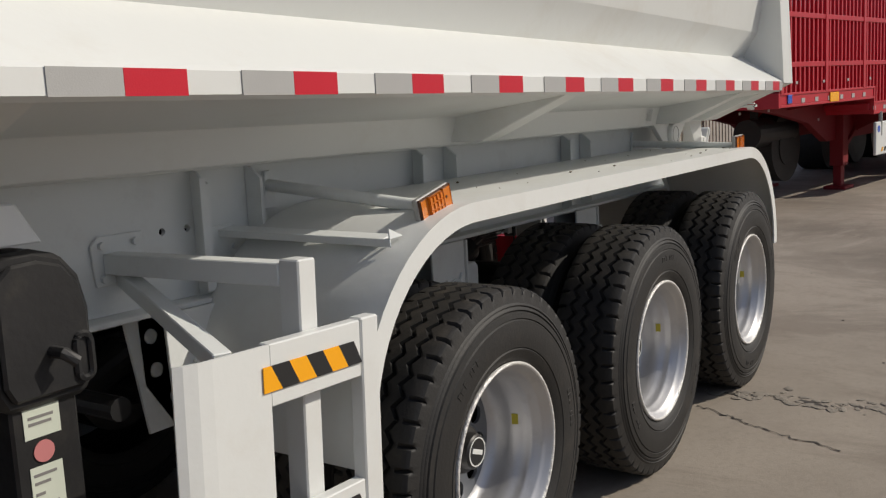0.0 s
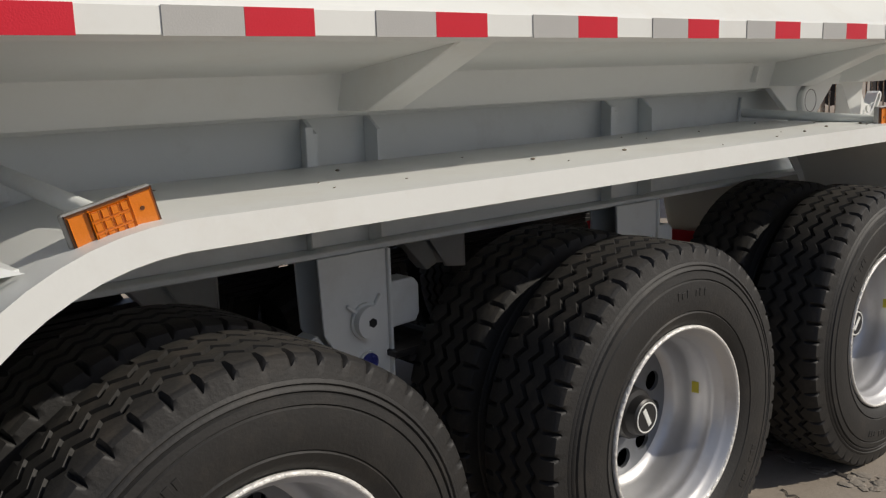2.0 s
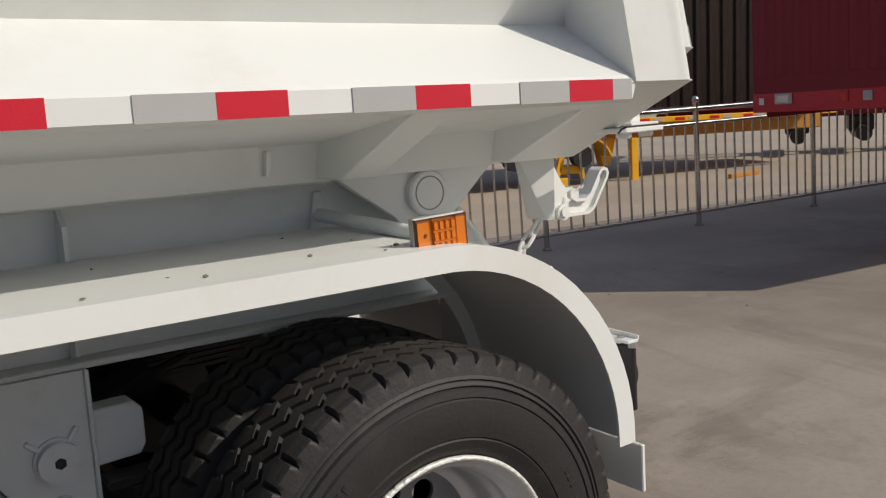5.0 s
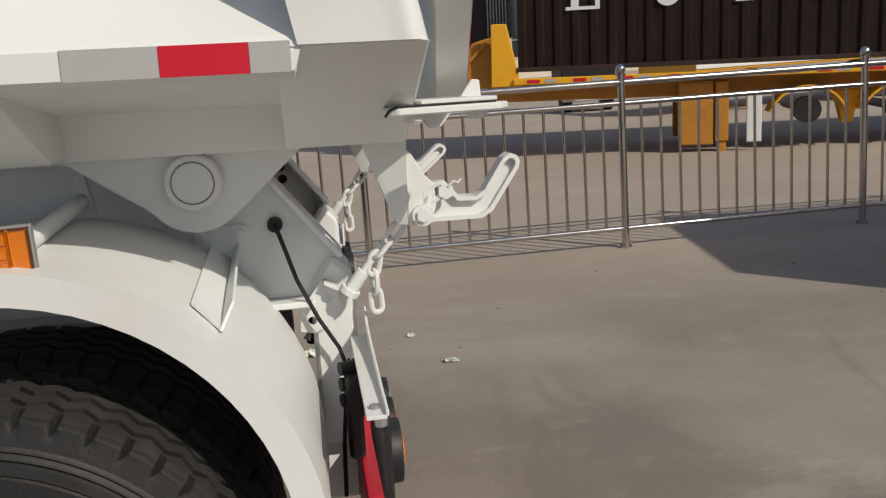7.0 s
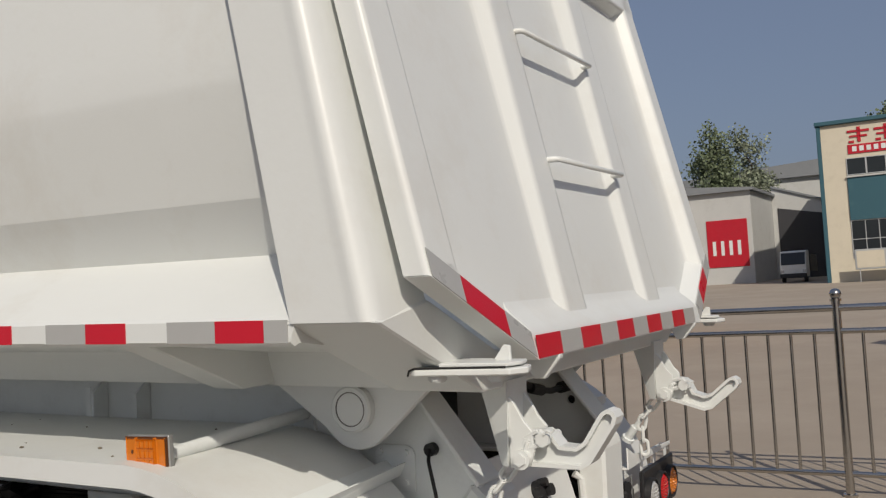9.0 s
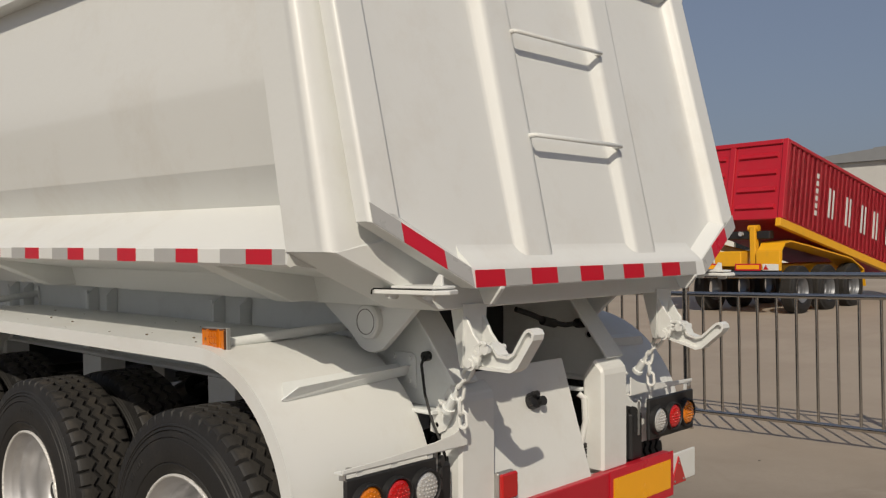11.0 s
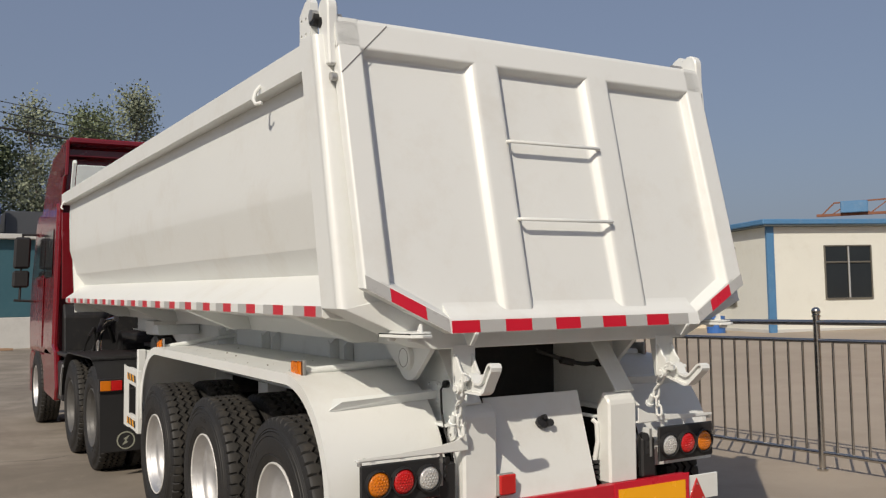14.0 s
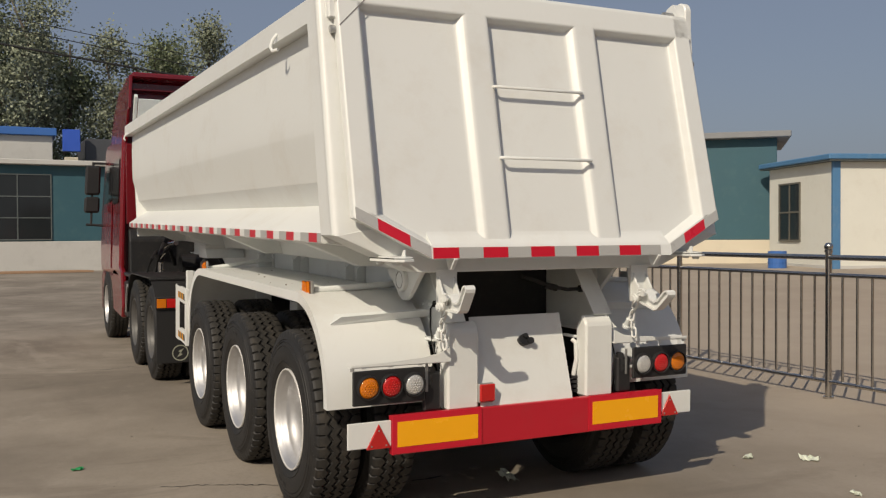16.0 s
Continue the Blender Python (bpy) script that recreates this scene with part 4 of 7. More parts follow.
for s in (-1, 1):
    up = part("rear_upright", prism([(1.93, 0.68), (2.040, 0.68), (2.040, 1.118), (2.028, 1.138), (1.985, 1.178), (1.93, 1.10)], "y", s * 0.362, s * 0.560, 0.012), WHITE, TRAILER, "white boxed upright at the frame end", LEAN)
    yo, top = (1.136, 0.966) if s < 0 else (1.112, 1.003)
    part("lamp_arm_plate", prism([(s * 0.550, top - 0.005), (s * yo, top - 0.002), (s * yo, top + 0.010), (s * 0.95, top + 0.016), (s * 0.72, top + 0.030), (s * 0.62, top + 0.045), (s * 0.550, top + 0.078)], "x", 2.058, 2.064, 0.001), WHITE, up, m=LEAN)
    part("lamp_arm_shelf", bx(2.020, 2.060, min(s * 0.556, s * yo), max(s * 0.556, s * yo), top - 0.008, top, 0.001), WHITE, up, m=LEAN)
    part("shelf_bolt", joined(rod((2.040, s * (yo - 0.045), top), (2.040, s * (yo - 0.045), top + 0.007), 0.011, 8), rod((2.048, s * (yo - 0.012), top - 0.024), (2.048, s * (yo - 0.012), top - 0.008), 0.012, 8)), GALV, up, m=LEAN)
    for y in (0.735, 0.905, 1.060):
        part("tab", bx(2.052, 2.057, s * y - 0.013, s * y + 0.013, top - 0.045, top - 0.008, 0.001), WHITE, up, m=LEAN)
    dx, dy, dz = (0.026, 0.010, 0.007) if s < 0 else (0.036, -0.014, 0.016)
    z0, z1 = (0.758, 0.944) if s < 0 else (0.775, 0.965)
    y0, y1 = 0.700 + dy, 1.116 + dy
    cl = part("rear_lamp", bx(2.022 + dx, 2.040 + dx, min(s * y0, s * y1), max(s * y0, s * y1), z0, z1, 0.010), RUBBER, TRAILER, "black rear lamp board with three round lamps", LEAN)
    for y, lens, nm in ((1.032 + dy, AMBER, "amber"), (0.902 + dy, REDLENS, "red"), (0.768 + dy, CLEAR, "clear")):
        at = LEAN @ Matrix.Translation((2.040 + dx, s * y, 0.847 + dz)) @ Matrix.Rotation(radians(90), 4, 'Z')
        part("lamp_bezel", lathe([(0.057, 0.0), (0.057, -0.018), (0.060, -0.024), (0.065, -0.022), (0.067, 0.0)], 36), RUBBER, cl, m=at, smooth=35)
        part("lamp_lens", lathe([(0.0, -0.028), (0.022, -0.027), (0.042, -0.024), (0.053, -0.018), (0.057, -0.010)], 32), lens, cl, "%s round lens" % nm, at, 40)
        beads = bmesh.new()
        for rr, cnt in ((0.0, 1), (0.014, 6), (0.028, 12), (0.042, 18)):
            for k in range(cnt):
                a = 2 * math.pi * k / cnt
                b = bmesh.new()
                bmesh.ops.create_icosphere(b, subdivisions=1, radius=0.0056)
                b.transform(Matrix.Translation((rr * math.cos(a), -0.028 + 0.20 * rr * rr / 0.05, rr * math.sin(a))))
                beads = joined(beads, b)
        tagged(part("lens_relief", beads, lens, cl, m=at, smooth=80), kind="stuff")
    for k in range(3):
        part("connector", joined(rod((1.985, s * (0.655 + dy), 0.915 - 0.040 * k), (2.030, s * (0.640 + dy), 0.915 - 0.040 * k), 0.017, 12), rod((2.022, s * (0.643 + dy), 0.915 - 0.040 * k), (2.034, s * (0.638 + dy), 0.915 - 0.040 * k), 0.021, 12)), RUBBER, cl, m=LEAN)
    part("cable_strap", bx(2.034, 2.038, s * (0.676 + dy) - 0.008, s * (0.676 + dy) + 0.008, 0.800, 0.955, 0.001), GALV, cl, m=LEAN)
    part("wire", tube([(2.02, s * 0.69, 0.90), (2.03, s * 0.66, 0.86), (2.02, s * 0.63, 0.83), (2.03, s * 0.61, 0.86), (2.01, s * 0.60, 0.92)], 0.004, 6), CABLE, cl, m=LEAN)
    part("lamp_back_box", bx(1.995, 2.034, min(s * 0.60, s * 0.70), max(s * 0.60, s * 0.70), 0.690, 0.905, 0.010), RUBBER, cl, m=LEAN)
    # hook with its carrier and chain
    hy = -0.635 if s < 0 else 0.645
    cr = part("hook_carrier", tapered([(2.066, hy - 0.008), (2.176, hy - 0.062), (2.176, hy + 0.062), (2.066, hy + 0.008)], [(2.146, hy - 0.047), (2.169, hy - 0.060), (2.169, hy + 0.060), (2.146, hy + 0.047)], 1.478, 1.261), WHITE, BED, "white hook carrier under the bed", LEAN)
    for off in (-0.052, 0.040):
        part("carrier_plate", prism([(2.172, 1.440), (2.186, 1.425), (2.215, 1.375), (2.236, 1.352), (2.240, 1.300), (2.226, 1.262), (2.172, 1.255)], "y", hy + off, hy + off + 0.012, 0.002), WHITE, cr, m=LEAN)
    # the far hook hangs a little lower
    droop = LEAN @ Matrix.Translation((2.206, 0, 1.281)) @ Matrix.Rotation(radians(15.5 if s > 0 else 0.0), 4, 'Y') @ Matrix.Translation((-2.206, 0, -1.281))
    hk = [(2.192, 1.258), (2.353, 1.258), (2.380, 1.274), (2.446, 1.372), (2.451, 1.390), (2.443, 1.404), (2.426, 1.409), (2.411, 1.400), (2.402, 1.388), (2.362, 1.326), (2.340, 1.312), (2.300, 1.314), (2.278, 1.340), (2.258, 1.352), (2.232, 1.348), (2.198, 1.305)]
    hook = part("hook", joined(holed(hk, [inner_line(hk, 0.010)], "y", hy - 0.028, hy + 0.028), prism(inner_line(hk, 0.009), "y", hy - 0.010, hy + 0.010)), WHITE, BED, "white cast hook", droop)
    part("hook_pin", joined(rod((2.206, hy - 0.060, 1.281), (2.206, hy + 0.060, 1.281), 0.015, 14), rod((2.206, hy - 0.066, 1.281), (2.206, hy - 0.052, 1.281), 0.026, 14), rod((2.206, hy - 0.074, 1.281), (2.206, hy - 0.066, 1.281), 0.017, 6)), WHITE, hook, m=LEAN)
    part("hook_bolt", joined(rod((2.264, hy - 0.048, 1.332), (2.264, hy + 0.048, 1.332), 0.012, 12), rod((2.264, hy - 0.056, 1.332), (2.264, hy - 0.042, 1.332), 0.020, 6)), WHITE, hook, m=droop)
    part("shackle", joined(moved(torus_link(0.074, 0.046, 0.0075), Matrix.Translation((2.238, hy - 0.046, 1.330)) @ Matrix.Rotation(radians(62), 4, 'Y')), moved(torus_link(0.060, 0.040, 0.0070), Matrix.Translation((2.222, hy - 0.040, 1.308)) @ Matrix.Rotation(radians(20), 4, 'Y') @ Matrix.Rotation(radians(70), 4, 'Z'))), WHITE, hook, m=droop)
    part("split_pin", tube([(2.270, hy - 0.058, 1.345), (2.282, hy - 0.060, 1.356), (2.292, hy - 0.060, 1.352), (2.300, hy - 0.058, 1.360)], 0.0028, 6), WHITE, hook, m=droop)
    for k, (cx, cz, tip) in enumerate(((2.142, 1.236, 38), (2.112, 1.200, 42), (2.090, 1.160, 12), (2.088, 1.112, 0), (2.090, 1.062, -4))):
        p = Vector((cx, hy + 0.008 * k, cz))
        part("chain_link", moved(torus_link(0.072, 0.042, 0.0068), Matrix.Translation(p) @ Matrix.Rotation(radians(tip), 4, 'Y') @ Matrix.Rotation(radians(90 * (k % 2) + 20), 4, 'Z')), WHITE, cr, m=LEAN)
    part("turnbuckle", joined(rod((2.085, hy + 0.012, 1.172), (2.020, hy + 0.025, 1.086), 0.0095, 10), rod((2.062, hy + 0.016, 1.142), (2.024, hy + 0.024, 1.091), 0.017, 12), rod((2.030, hy + 0.023, 1.100), (2.022, hy + 0.025, 1.088), 0.025, 12)), GREYPAINT, cr, m=LEAN, smooth=40)
    part("lock_bracket", joined(holed([(1.899, 0.991), (1.903, 1.045), (1.958, 1.117), (1.996, 1.094), (2.004, 1.055), (1.975, 1.004), (1.935, 0.984)], [ring(1.930, 1.017, 0.011, 10), ring(1.967, 1.070, 0.013, 10)], "y", s * 0.571, s * 0.563),
                                prism([(1.962, 1.112), (1.966, 1.120), (2.022, 1.090), (2.018, 1.082)], "y", s * 0.563, s * 0.600, 0.001)), WHITE, TRAILER, "white pierced lock bracket", LEAN)
    part("brake_cable", tube([(1.857, s * 0.515, 1.262), (1.857, s * 0.56, 1.262), (1.868, s * 0.585, 1.235), (1.90, s * 0.60, 1.13), (1.945, s * 0.605, 1.03), (1.990, s * 0.60, 0.95), (2.005, s * 0.60, 0.90), (2.000, s * 0.60, 0.84), (1.985, s * 0.605, 0.70), (1.980, s * 0.610, 0.56)], 0.0055), CABLE, TRAILER, "black cable hanging from the frame", LEAN)
    part("cable_gland", joined(rod((1.857, s * 0.536, 1.262), (1.857, s * 0.56, 1.262), 0.019, 12)), CABLE, TRAILER, m=LEAN)
    # bumper end with its triangle and plate
    cap = part("bumper_end", bx(2.044, 2.058, min(s * 0.905, s * 1.153), max(s * 0.905, s * 1.153), 0.528, 0.667, 0.003), WHITE, TRAILER, "white bumper end", LEAN)
    # black block added for the shaded back of the bumper end
    part("bumper_stay", bx(2.0, 2.044, s * 0.93 - 0.02, s * 0.93 + 0.02, 0.54, 0.66, 0.003), BLACK, cap, m=LEAN)
    tri = [(s * 1.052, 0.520), (s * 0.908, 0.520), (s * 0.980, 0.655)]
    part("triangle_reflector", prism(tri, "x", 2.058, 2.066, 0.003), REDLENS, cap, "red triangle reflector", LEAN)
    for p in inner_line(tri, 0.018):
        part("screw", rod((2.066, p[0], p[1]), (2.069, p[0], p[1]), 0.005, 8), GALV, cap, m=LEAN)
    pl = part("marking_plate", bx(2.071, 2.076, min(s * 0.362, s * 0.907), max(s * 0.362, s * 0.907), 0.484, 0.694, 0.001), TAPE_RED, TRAILER, "red-bordered yellow marking plate on the bumper", LEAN)
    part("yellow_field", bx(2.0762, 2.0782, min(s * 0.388, s * 0.877), max(s * 0.388, s * 0.877), 0.522, 0.658, 0), ORANGE, pl, "yellow field", LEAN)
part("bumper", bx(2.02, 2.070, -0.905, 0.905, 0.478, 0.688, 0.004), RED, TRAILER, "red rear bumper beam", LEAN)
for s in (-1, 1):
    part("bumper_bracket", bx(1.93, 2.02, s * 0.44 - 0.05, s * 0.44 + 0.05, 0.50, 0.70, 0.004), WHITE, TRAILER, m=LEAN)
panel = part("tail_panel", bar((2.046, -0.040, 0.66), (1.885, -0.040, 1.180), 0.62, 0.008, up=(1, 0, 0.31)), WHITE, TRAILER, "sloping white tail panel", LEAN)
part("plug_socket", joined(rod((1.915, -0.014, 1.026), (1.962, -0.014, 1.041), 0.034, 16), rod((1.950, -0.046, 1.036), (1.972, -0.046, 1.043), 0.017, 10), rod((1.955, 0.016, 1.030), (1.982, 0.016, 1.038), 0.020, 12), rod((1.945, -0.014, 1.060), (1.975, -0.014, 1.068), 0.014, 8)), RUBBER, TRAILER, "black plug socket", LEAN, 40)
rl = part("square_lamp", bx(2.035, 2.060, -0.375, -0.275, 0.712, 0.822, 0.006), GALV, TRAILER, "square red lamp beside the tail panel", LEAN)
part("square_lens", bx(2.060, 2.080, -0.373, -0.277, 0.722, 0.820, 0.010), REDLENS, rl, "red lens", LEAN)
part("hose", tube([(1.93, 0.335, 1.02), (1.95, 0.35, 1.0), (1.955, 0.352, 0.90), (1.94, 0.34, 0.80), (1.90, 0.31, 0.72)], 0.014), WHITE, TRAILER, m=LEAN)
part("hose", tube([(1.85, 0.33, 1.04), (1.90, 0.36, 1.035), (1.93, 0.40, 1.03)], 0.010), GREYPAINT, TRAILER, m=LEAN)
part("coil_spring", joined(*[rod((1.93, 0.345, 0.70 + 0.028 * k), (1.93, 0.345, 0.718 + 0.028 * k), 0.032, 14) for k in range(4)]), RUBBER, TRAILER, m=LEAN)
part("air_hose", joined(tube([(1.80, 0.06, 1.40), (1.82, 0.14, 1.375), (1.84, 0.24, 1.335), (1.845, 0.36, 1.315), (1.85, 0.46, 1.318)], 0.012), rod((1.85, 0.44, 1.318), (1.85, 0.515, 1.316), 0.022, 12), rod((1.835, 0.20, 1.345), (1.843, 0.28, 1.327), 0.020, 12)), CABLE, TRAILER, m=LEAN)

# ---- trailer: side frame, landing legs ----
for s in (-1, 1):
    SHIFT = LEAN @ Matrix.Translation((-1.943, 0, 1.08)) @ Matrix.Rotation(0.035, 4, 'Y') @ Matrix.Translation((1.9, 0, -1.08))
    fr = part("side_guard_frame", joined(
        prism([(-2.262, s * 1.2505), (-2.420, s * 1.2505), (-2.455, s * 1.248), (-2.485, s * 1.240), (-2.503, s * 1.230), (-2.500, s * 1.223), (-2.483, s * 1.233), (-2.455, s * 1.241), (-2.420, s * 1.2435), (-2.262, s * 1.2435)], "z", 0.57, 1.084),
        bx(-1.958, -1.892, min(s * 1.212, s * 1.254), max(s * 1.212, s * 1.254), 0.57, 1.088, 0.004),
        bx(-2.262, -1.958, min(s * 1.216, s * 1.250), max(s * 1.216, s * 1.250), 0.946, 1.084, 0.003),
        bx(-2.262, -1.958, min(s * 1.216, s * 1.250), max(s * 1.216, s * 1.250), 0.575, 0.690, 0.003)), WHITE, TRAILER, "white side guard frame with striped bars", SHIFT)
    for z in (0.982, 0.606):
        for k in range(6):
            x = -2.286 + 0.055 * k
            c = ORANGE if k % 2 == 0 else RUBBER
            lean = 0.032
            part("stripe", prism([(max(-2.286, x + lean - 0.032), z), (min(-1.96, x + 0.055 + lean - 0.032), z), (min(-1.96, x + 0.055 - lean), z + 0.056), (max(-2.286, x - lean), z + 0.056)], "y", s * 1.2525, s * 1.2550), c, fr, "yellow stripe" if k % 2 == 0 else "black stripe", SHIFT)
    part("guard_post", bx(-2.122, -2.062, min(s * 1.150, s * 1.212), max(s * 1.150, s * 1.212), 0.575, 1.246, 0.004), WHITE, fr, m=SHIFT)
    part("guard_arm", bar((-2.165, s * 0.545, 1.216), (-2.135, s * 1.15, 1.216), 0.055, 0.055), GREYPAINT, fr, m=LEAN)
    part("guard_brace", bar((-2.135, s * 0.55, 1.175), (-2.33, s * 1.13, 1.05), 0.045, 0.045), GREYPAINT, fr, m=LEAN)
    part("arm_plate", prism([(-2.215, 1.155), (-2.10, 1.155), (-2.06, 1.20), (-2.06, 1.29), (-2.20, 1.29), (-2.225, 1.265)], "y", s * 0.545, s * 0.536, 0.002), GREYPAINT, fr, m=LEAN)
    for bx0, bz in ((-2.195, 1.265), (-2.09, 1.265), (-2.195, 1.175)):
        part("bolt", rod((bx0, s * 0.545, bz), (bx0, s * 0.558, bz), 0.011, 6), GREYPAINT, fr, m=LEAN)
    LSH = LEAN @ Matrix.Translation((-0.045, 0, 0))
    lg = part("landing_leg", joined(bx(-2.665, -2.515, min(s * 0.80, s * 0.935), max(s * 0.80, s * 0.935), 0.46, 1.24, 0.006), bx(-2.64, -2.54, min(s * 0.815, s * 0.92), max(s * 0.815, s * 0.92), 0.12, 0.46, 0.006), bx(-2.72, -2.46, min(s * 0.75, s * 0.98), max(s * 0.75, s * 0.98), 0.08, 0.12, 0.004)), BLACK, TRAILER, "black landing leg with a crank gear", LSH)
    gear = [(-2.68, 1.02), (-2.50, 1.02), (-2.478, 1.06), (-2.474, 1.20), (-2.49, 1.27), (-2.53, 1.32), (-2.59, 1.338), (-2.66, 1.335), (-2.70, 1.30), (-2.70, 1.06)]
    part("gear_case", prism(gear, "y", s * 0.80, s * 0.955, 0.012), BLACK, lg, m=LSH, smooth=30)
    part("gear_rim", prism([(p[0] * 0.86 - 2.59 * 0.14, p[1] * 0.86 + 1.18 * 0.14) for p in gear], "y", s * 0.954, s * 0.970, 0.006), BLACK, lg, m=LSH)
    part("crank", tube([(-2.58, s * 0.955, 1.13), (-2.58, s * 1.01, 1.13), (-2.56, s * 1.02, 1.11)], 0.013), BLACK, lg, m=LSH)
    part("crank_clip", moved(torus_link(0.11, 0.05, 0.008), Matrix.Translation((-2.512, s * 0.972, 1.105))), BLACK, lg, m=LSH)
    part("paper_label", bx(-2.640, -2.560, s * 0.9365 - 0.001, s * 0.9365 + 0.001, 0.955, 1.038, 0), PAPER, lg, "pale green paper label", LSH)
    part("paper_label", bx(-2.637, -2.565, s * 0.9365 - 0.001, s * 0.9365 + 0.001, 0.775, 0.895, 0), PAPER, lg, "white paper label", LSH)
    part("round_label", rod((-2.602, s * 0.936, 0.924), (-2.602, s * 0.938, 0.924), 0.023, 20), PINKPRINT, lg, "round pink label", LSH)
    for z, w in ((1.018, 0.03), (0.995, 0.055), (0.982, 0.05), (0.875, 0.05), (0.858, 0.035), (0.835, 0.02), (0.81, 0.05), (0.795, 0.04)):
        part("print_bar", bx(-2.63, -2.63 + w, s * 0.9378 - 0.0008, s * 0.9378 + 0.0008, z, z + 0.006, 0), PRINT, lg, m=LSH)
    part("leg_mount", prism([(-2.78, 1.345), (-2.55, 1.345), (-2.60, 1.43), (-2.78, 1.43)], "y", s * 0.55, s * 0.93, 0.004), GREYPAINT, lg, m=LSH)
part("leg_shaft", rod((-2.59, -0.80, 1.15), (-2.59, 0.80, 1.15), 0.018, 10), BLACK, TRAILER, m=LEAN)
part("kingpin_plate", bx(-5.5, -3.9, -0.55, 0.55, 1.285, 1.300, 0.003), GREYPAINT, TRAILER, m=LEAN)
part("neck_box", bx(-3.9, -3.55, -0.75, 0.75, 1.30, 1.44, 0.004), WHITE, TRAILER, m=LEAN)

# ---- tractor ----
TRACTOR = thing("tractor_truck", "red tractor truck with black chassis coupled to the trailer", "truck")
for ax in (-4.12, -5.47):
    for s in (-1, 1):
        rim = wheel(TRACTOR, ax, s * 1.245, 0.53, s, spin=0.7 * ax, badge=False)
        tagged(rim, "dark grey steel drive rim")
        for piece in [rim] + [c for c in rim.children if c.name.startswith(("rim_edge", "rim_disc"))]:
            piece.data = piece.data.copy()
            piece.data.materials[0] = DRIVERIM
    part("drive_axle", joined(rod((ax, -0.95, 0.53), (ax, 0.95, 0.53), 0.09, 18), rod((ax, -0.2, 0.53), (ax, 0.2, 0.53), 0.22, 24)), BLACK, TRACTOR)
for s in (-1, 1):
    wheel(TRACTOR, -8.85, s * 1.23, 0.53, s, dual=False, badge=False)
    part("chassis_rail", bx(-9.6, -3.42, s * 0.43 - 0.04, s * 0.43 + 0.04, 0.78, 1.05, 0.005), BLACK, TRACTOR)
    # quarter fender behind the last drive wheel
    for ax in (-4.12,):
        ln = arc(ax, 0.53, 0.60, 75, 8, 10)
        part("fender", sheet(ln, inset(ln, 0.012), s * 1.26, s * 0.66), RUBBER, TRACTOR, "black plastic fender", None, 30)
    top = arc(-5.47, 0.53, 0.62, 172, 92, 10) + arc(-4.12, 0.53, 0.62, 88, 76, 3)
    part("drive_fender", sheet(top, inset(top, 0.014), s * 1.27, s * 0.66), RUBBER, TRACTOR, "black fender over the drive wheels", None, 30)
    lip = top[:6]
    part("fender_edge", sheet(lip, inset(lip, 0.05), s * 1.285, s * 1.268), GALV, TRACTOR, "pale metal fender edge", None, 30)
    part("mudflap", bx(-3.435, -3.42, min(s * 0.72, s * 1.29), max(s * 0.72, s * 1.29), 0.26, 0.86, 0.003), RUBBER, TRACTOR, "black rubber mudflap with a white ring mark")
    part("ring_mark", moved(lathe([(0.074, -0.002), (0.086, -0.002), (0.086, 0.002), (0.074, 0.002)], 28, closed=True), Matrix.Translation((-3.419, s * 1.045, 0.365)) @ Matrix.Rotation(radians(90), 4, 'Z')), DULLMARK, TRACTOR)
    part("ring_mark", prism([(s * 1.045 - 0.036, 0.318), (s * 1.045 + 0.022, 0.345), (s * 1.045 + 0.004, 0.364), (s * 1.045 + 0.036, 0.412), (s * 1.045 - 0.022, 0.385), (s * 1.045 - 0.004, 0.366)], "x", -3.4195, -3.4175), DULLMARK, TRACTOR)
    tl = part("tail_lamp", bx(-3.46, -3.395, min(s * 1.07, s * 1.30), max(s * 1.07, s * 1.30), 0.835, 0.965, 0.006), RUBBER, TRACTOR, "tractor tail lamp, amber and red")
    part("lamp_lens", bx(-3.395, -3.385, min(s * 1.19, s * 1.287), max(s * 1.19, s * 1.287), 0.852, 0.948, 0.003), AMBER, tl, "amber lens")
    part("lamp_lens", bx(-3.395, -3.385, min(s * 1.085, s * 1.185), max(s * 1.085, s * 1.185), 0.852, 0.948, 0.003), REDLENS, tl, "red lens")
    part("lamp_arm", rod((-3.44, s * 0.45, 0.90), (-3.44, s * 1.05, 0.90), 0.025, 10), BLACK, TRACTOR)
part("rear_beam", bx(-3.50, -3.42, -0.46, 0.46, 0.78, 1.02, 0.005), BLACK, TRACTOR)
part("fifth_wheel", joined(prism([(-5.35, -0.45), (-4.5, -0.45), (-4.15, -0.2), (-4.5, -0.08), (-4.5, 0.08), (-4.15, 0.2), (-4.5, 0.45), (-5.35, 0.45)], "z", 1.19, 1.235, 0.006), bx(-5.1, -4.6, -0.42, 0.42, 1.03, 1.19, 0.01)), BLACK, TRACTOR, "black fifth wheel plate")
part("air_tank", rod((-6.6, -0.92, 0.66), (-5.95, -0.92, 0.66), 0.16, 20), BLACK, TRACTOR, smooth=40)
part("battery_box", bx(-7.3, -6.65, -1.18, -0.6, 0.48, 0.98, 0.02), BLACK, TRACTOR)
part("fuel_tank", bx(-7.6, -6.1, 0.58, 1.2, 0.45, 0.98, 0.08), GALV, TRACTOR)
part("side_step", prism([(-8.05, 0.50), (-7.05, 0.45), (-6.95, 0.62), (-7.05, 1.10), (-7.30, 1.20), (-8.05, 1.10)], "y", -1.22, -1.14, 0.02), CABRED, TRACTOR)
part("deck_plate", bx(-7.2, -5.95, -1.18, 1.18, 1.05, 1.10, 0.01), BLACK, TRACTOR)
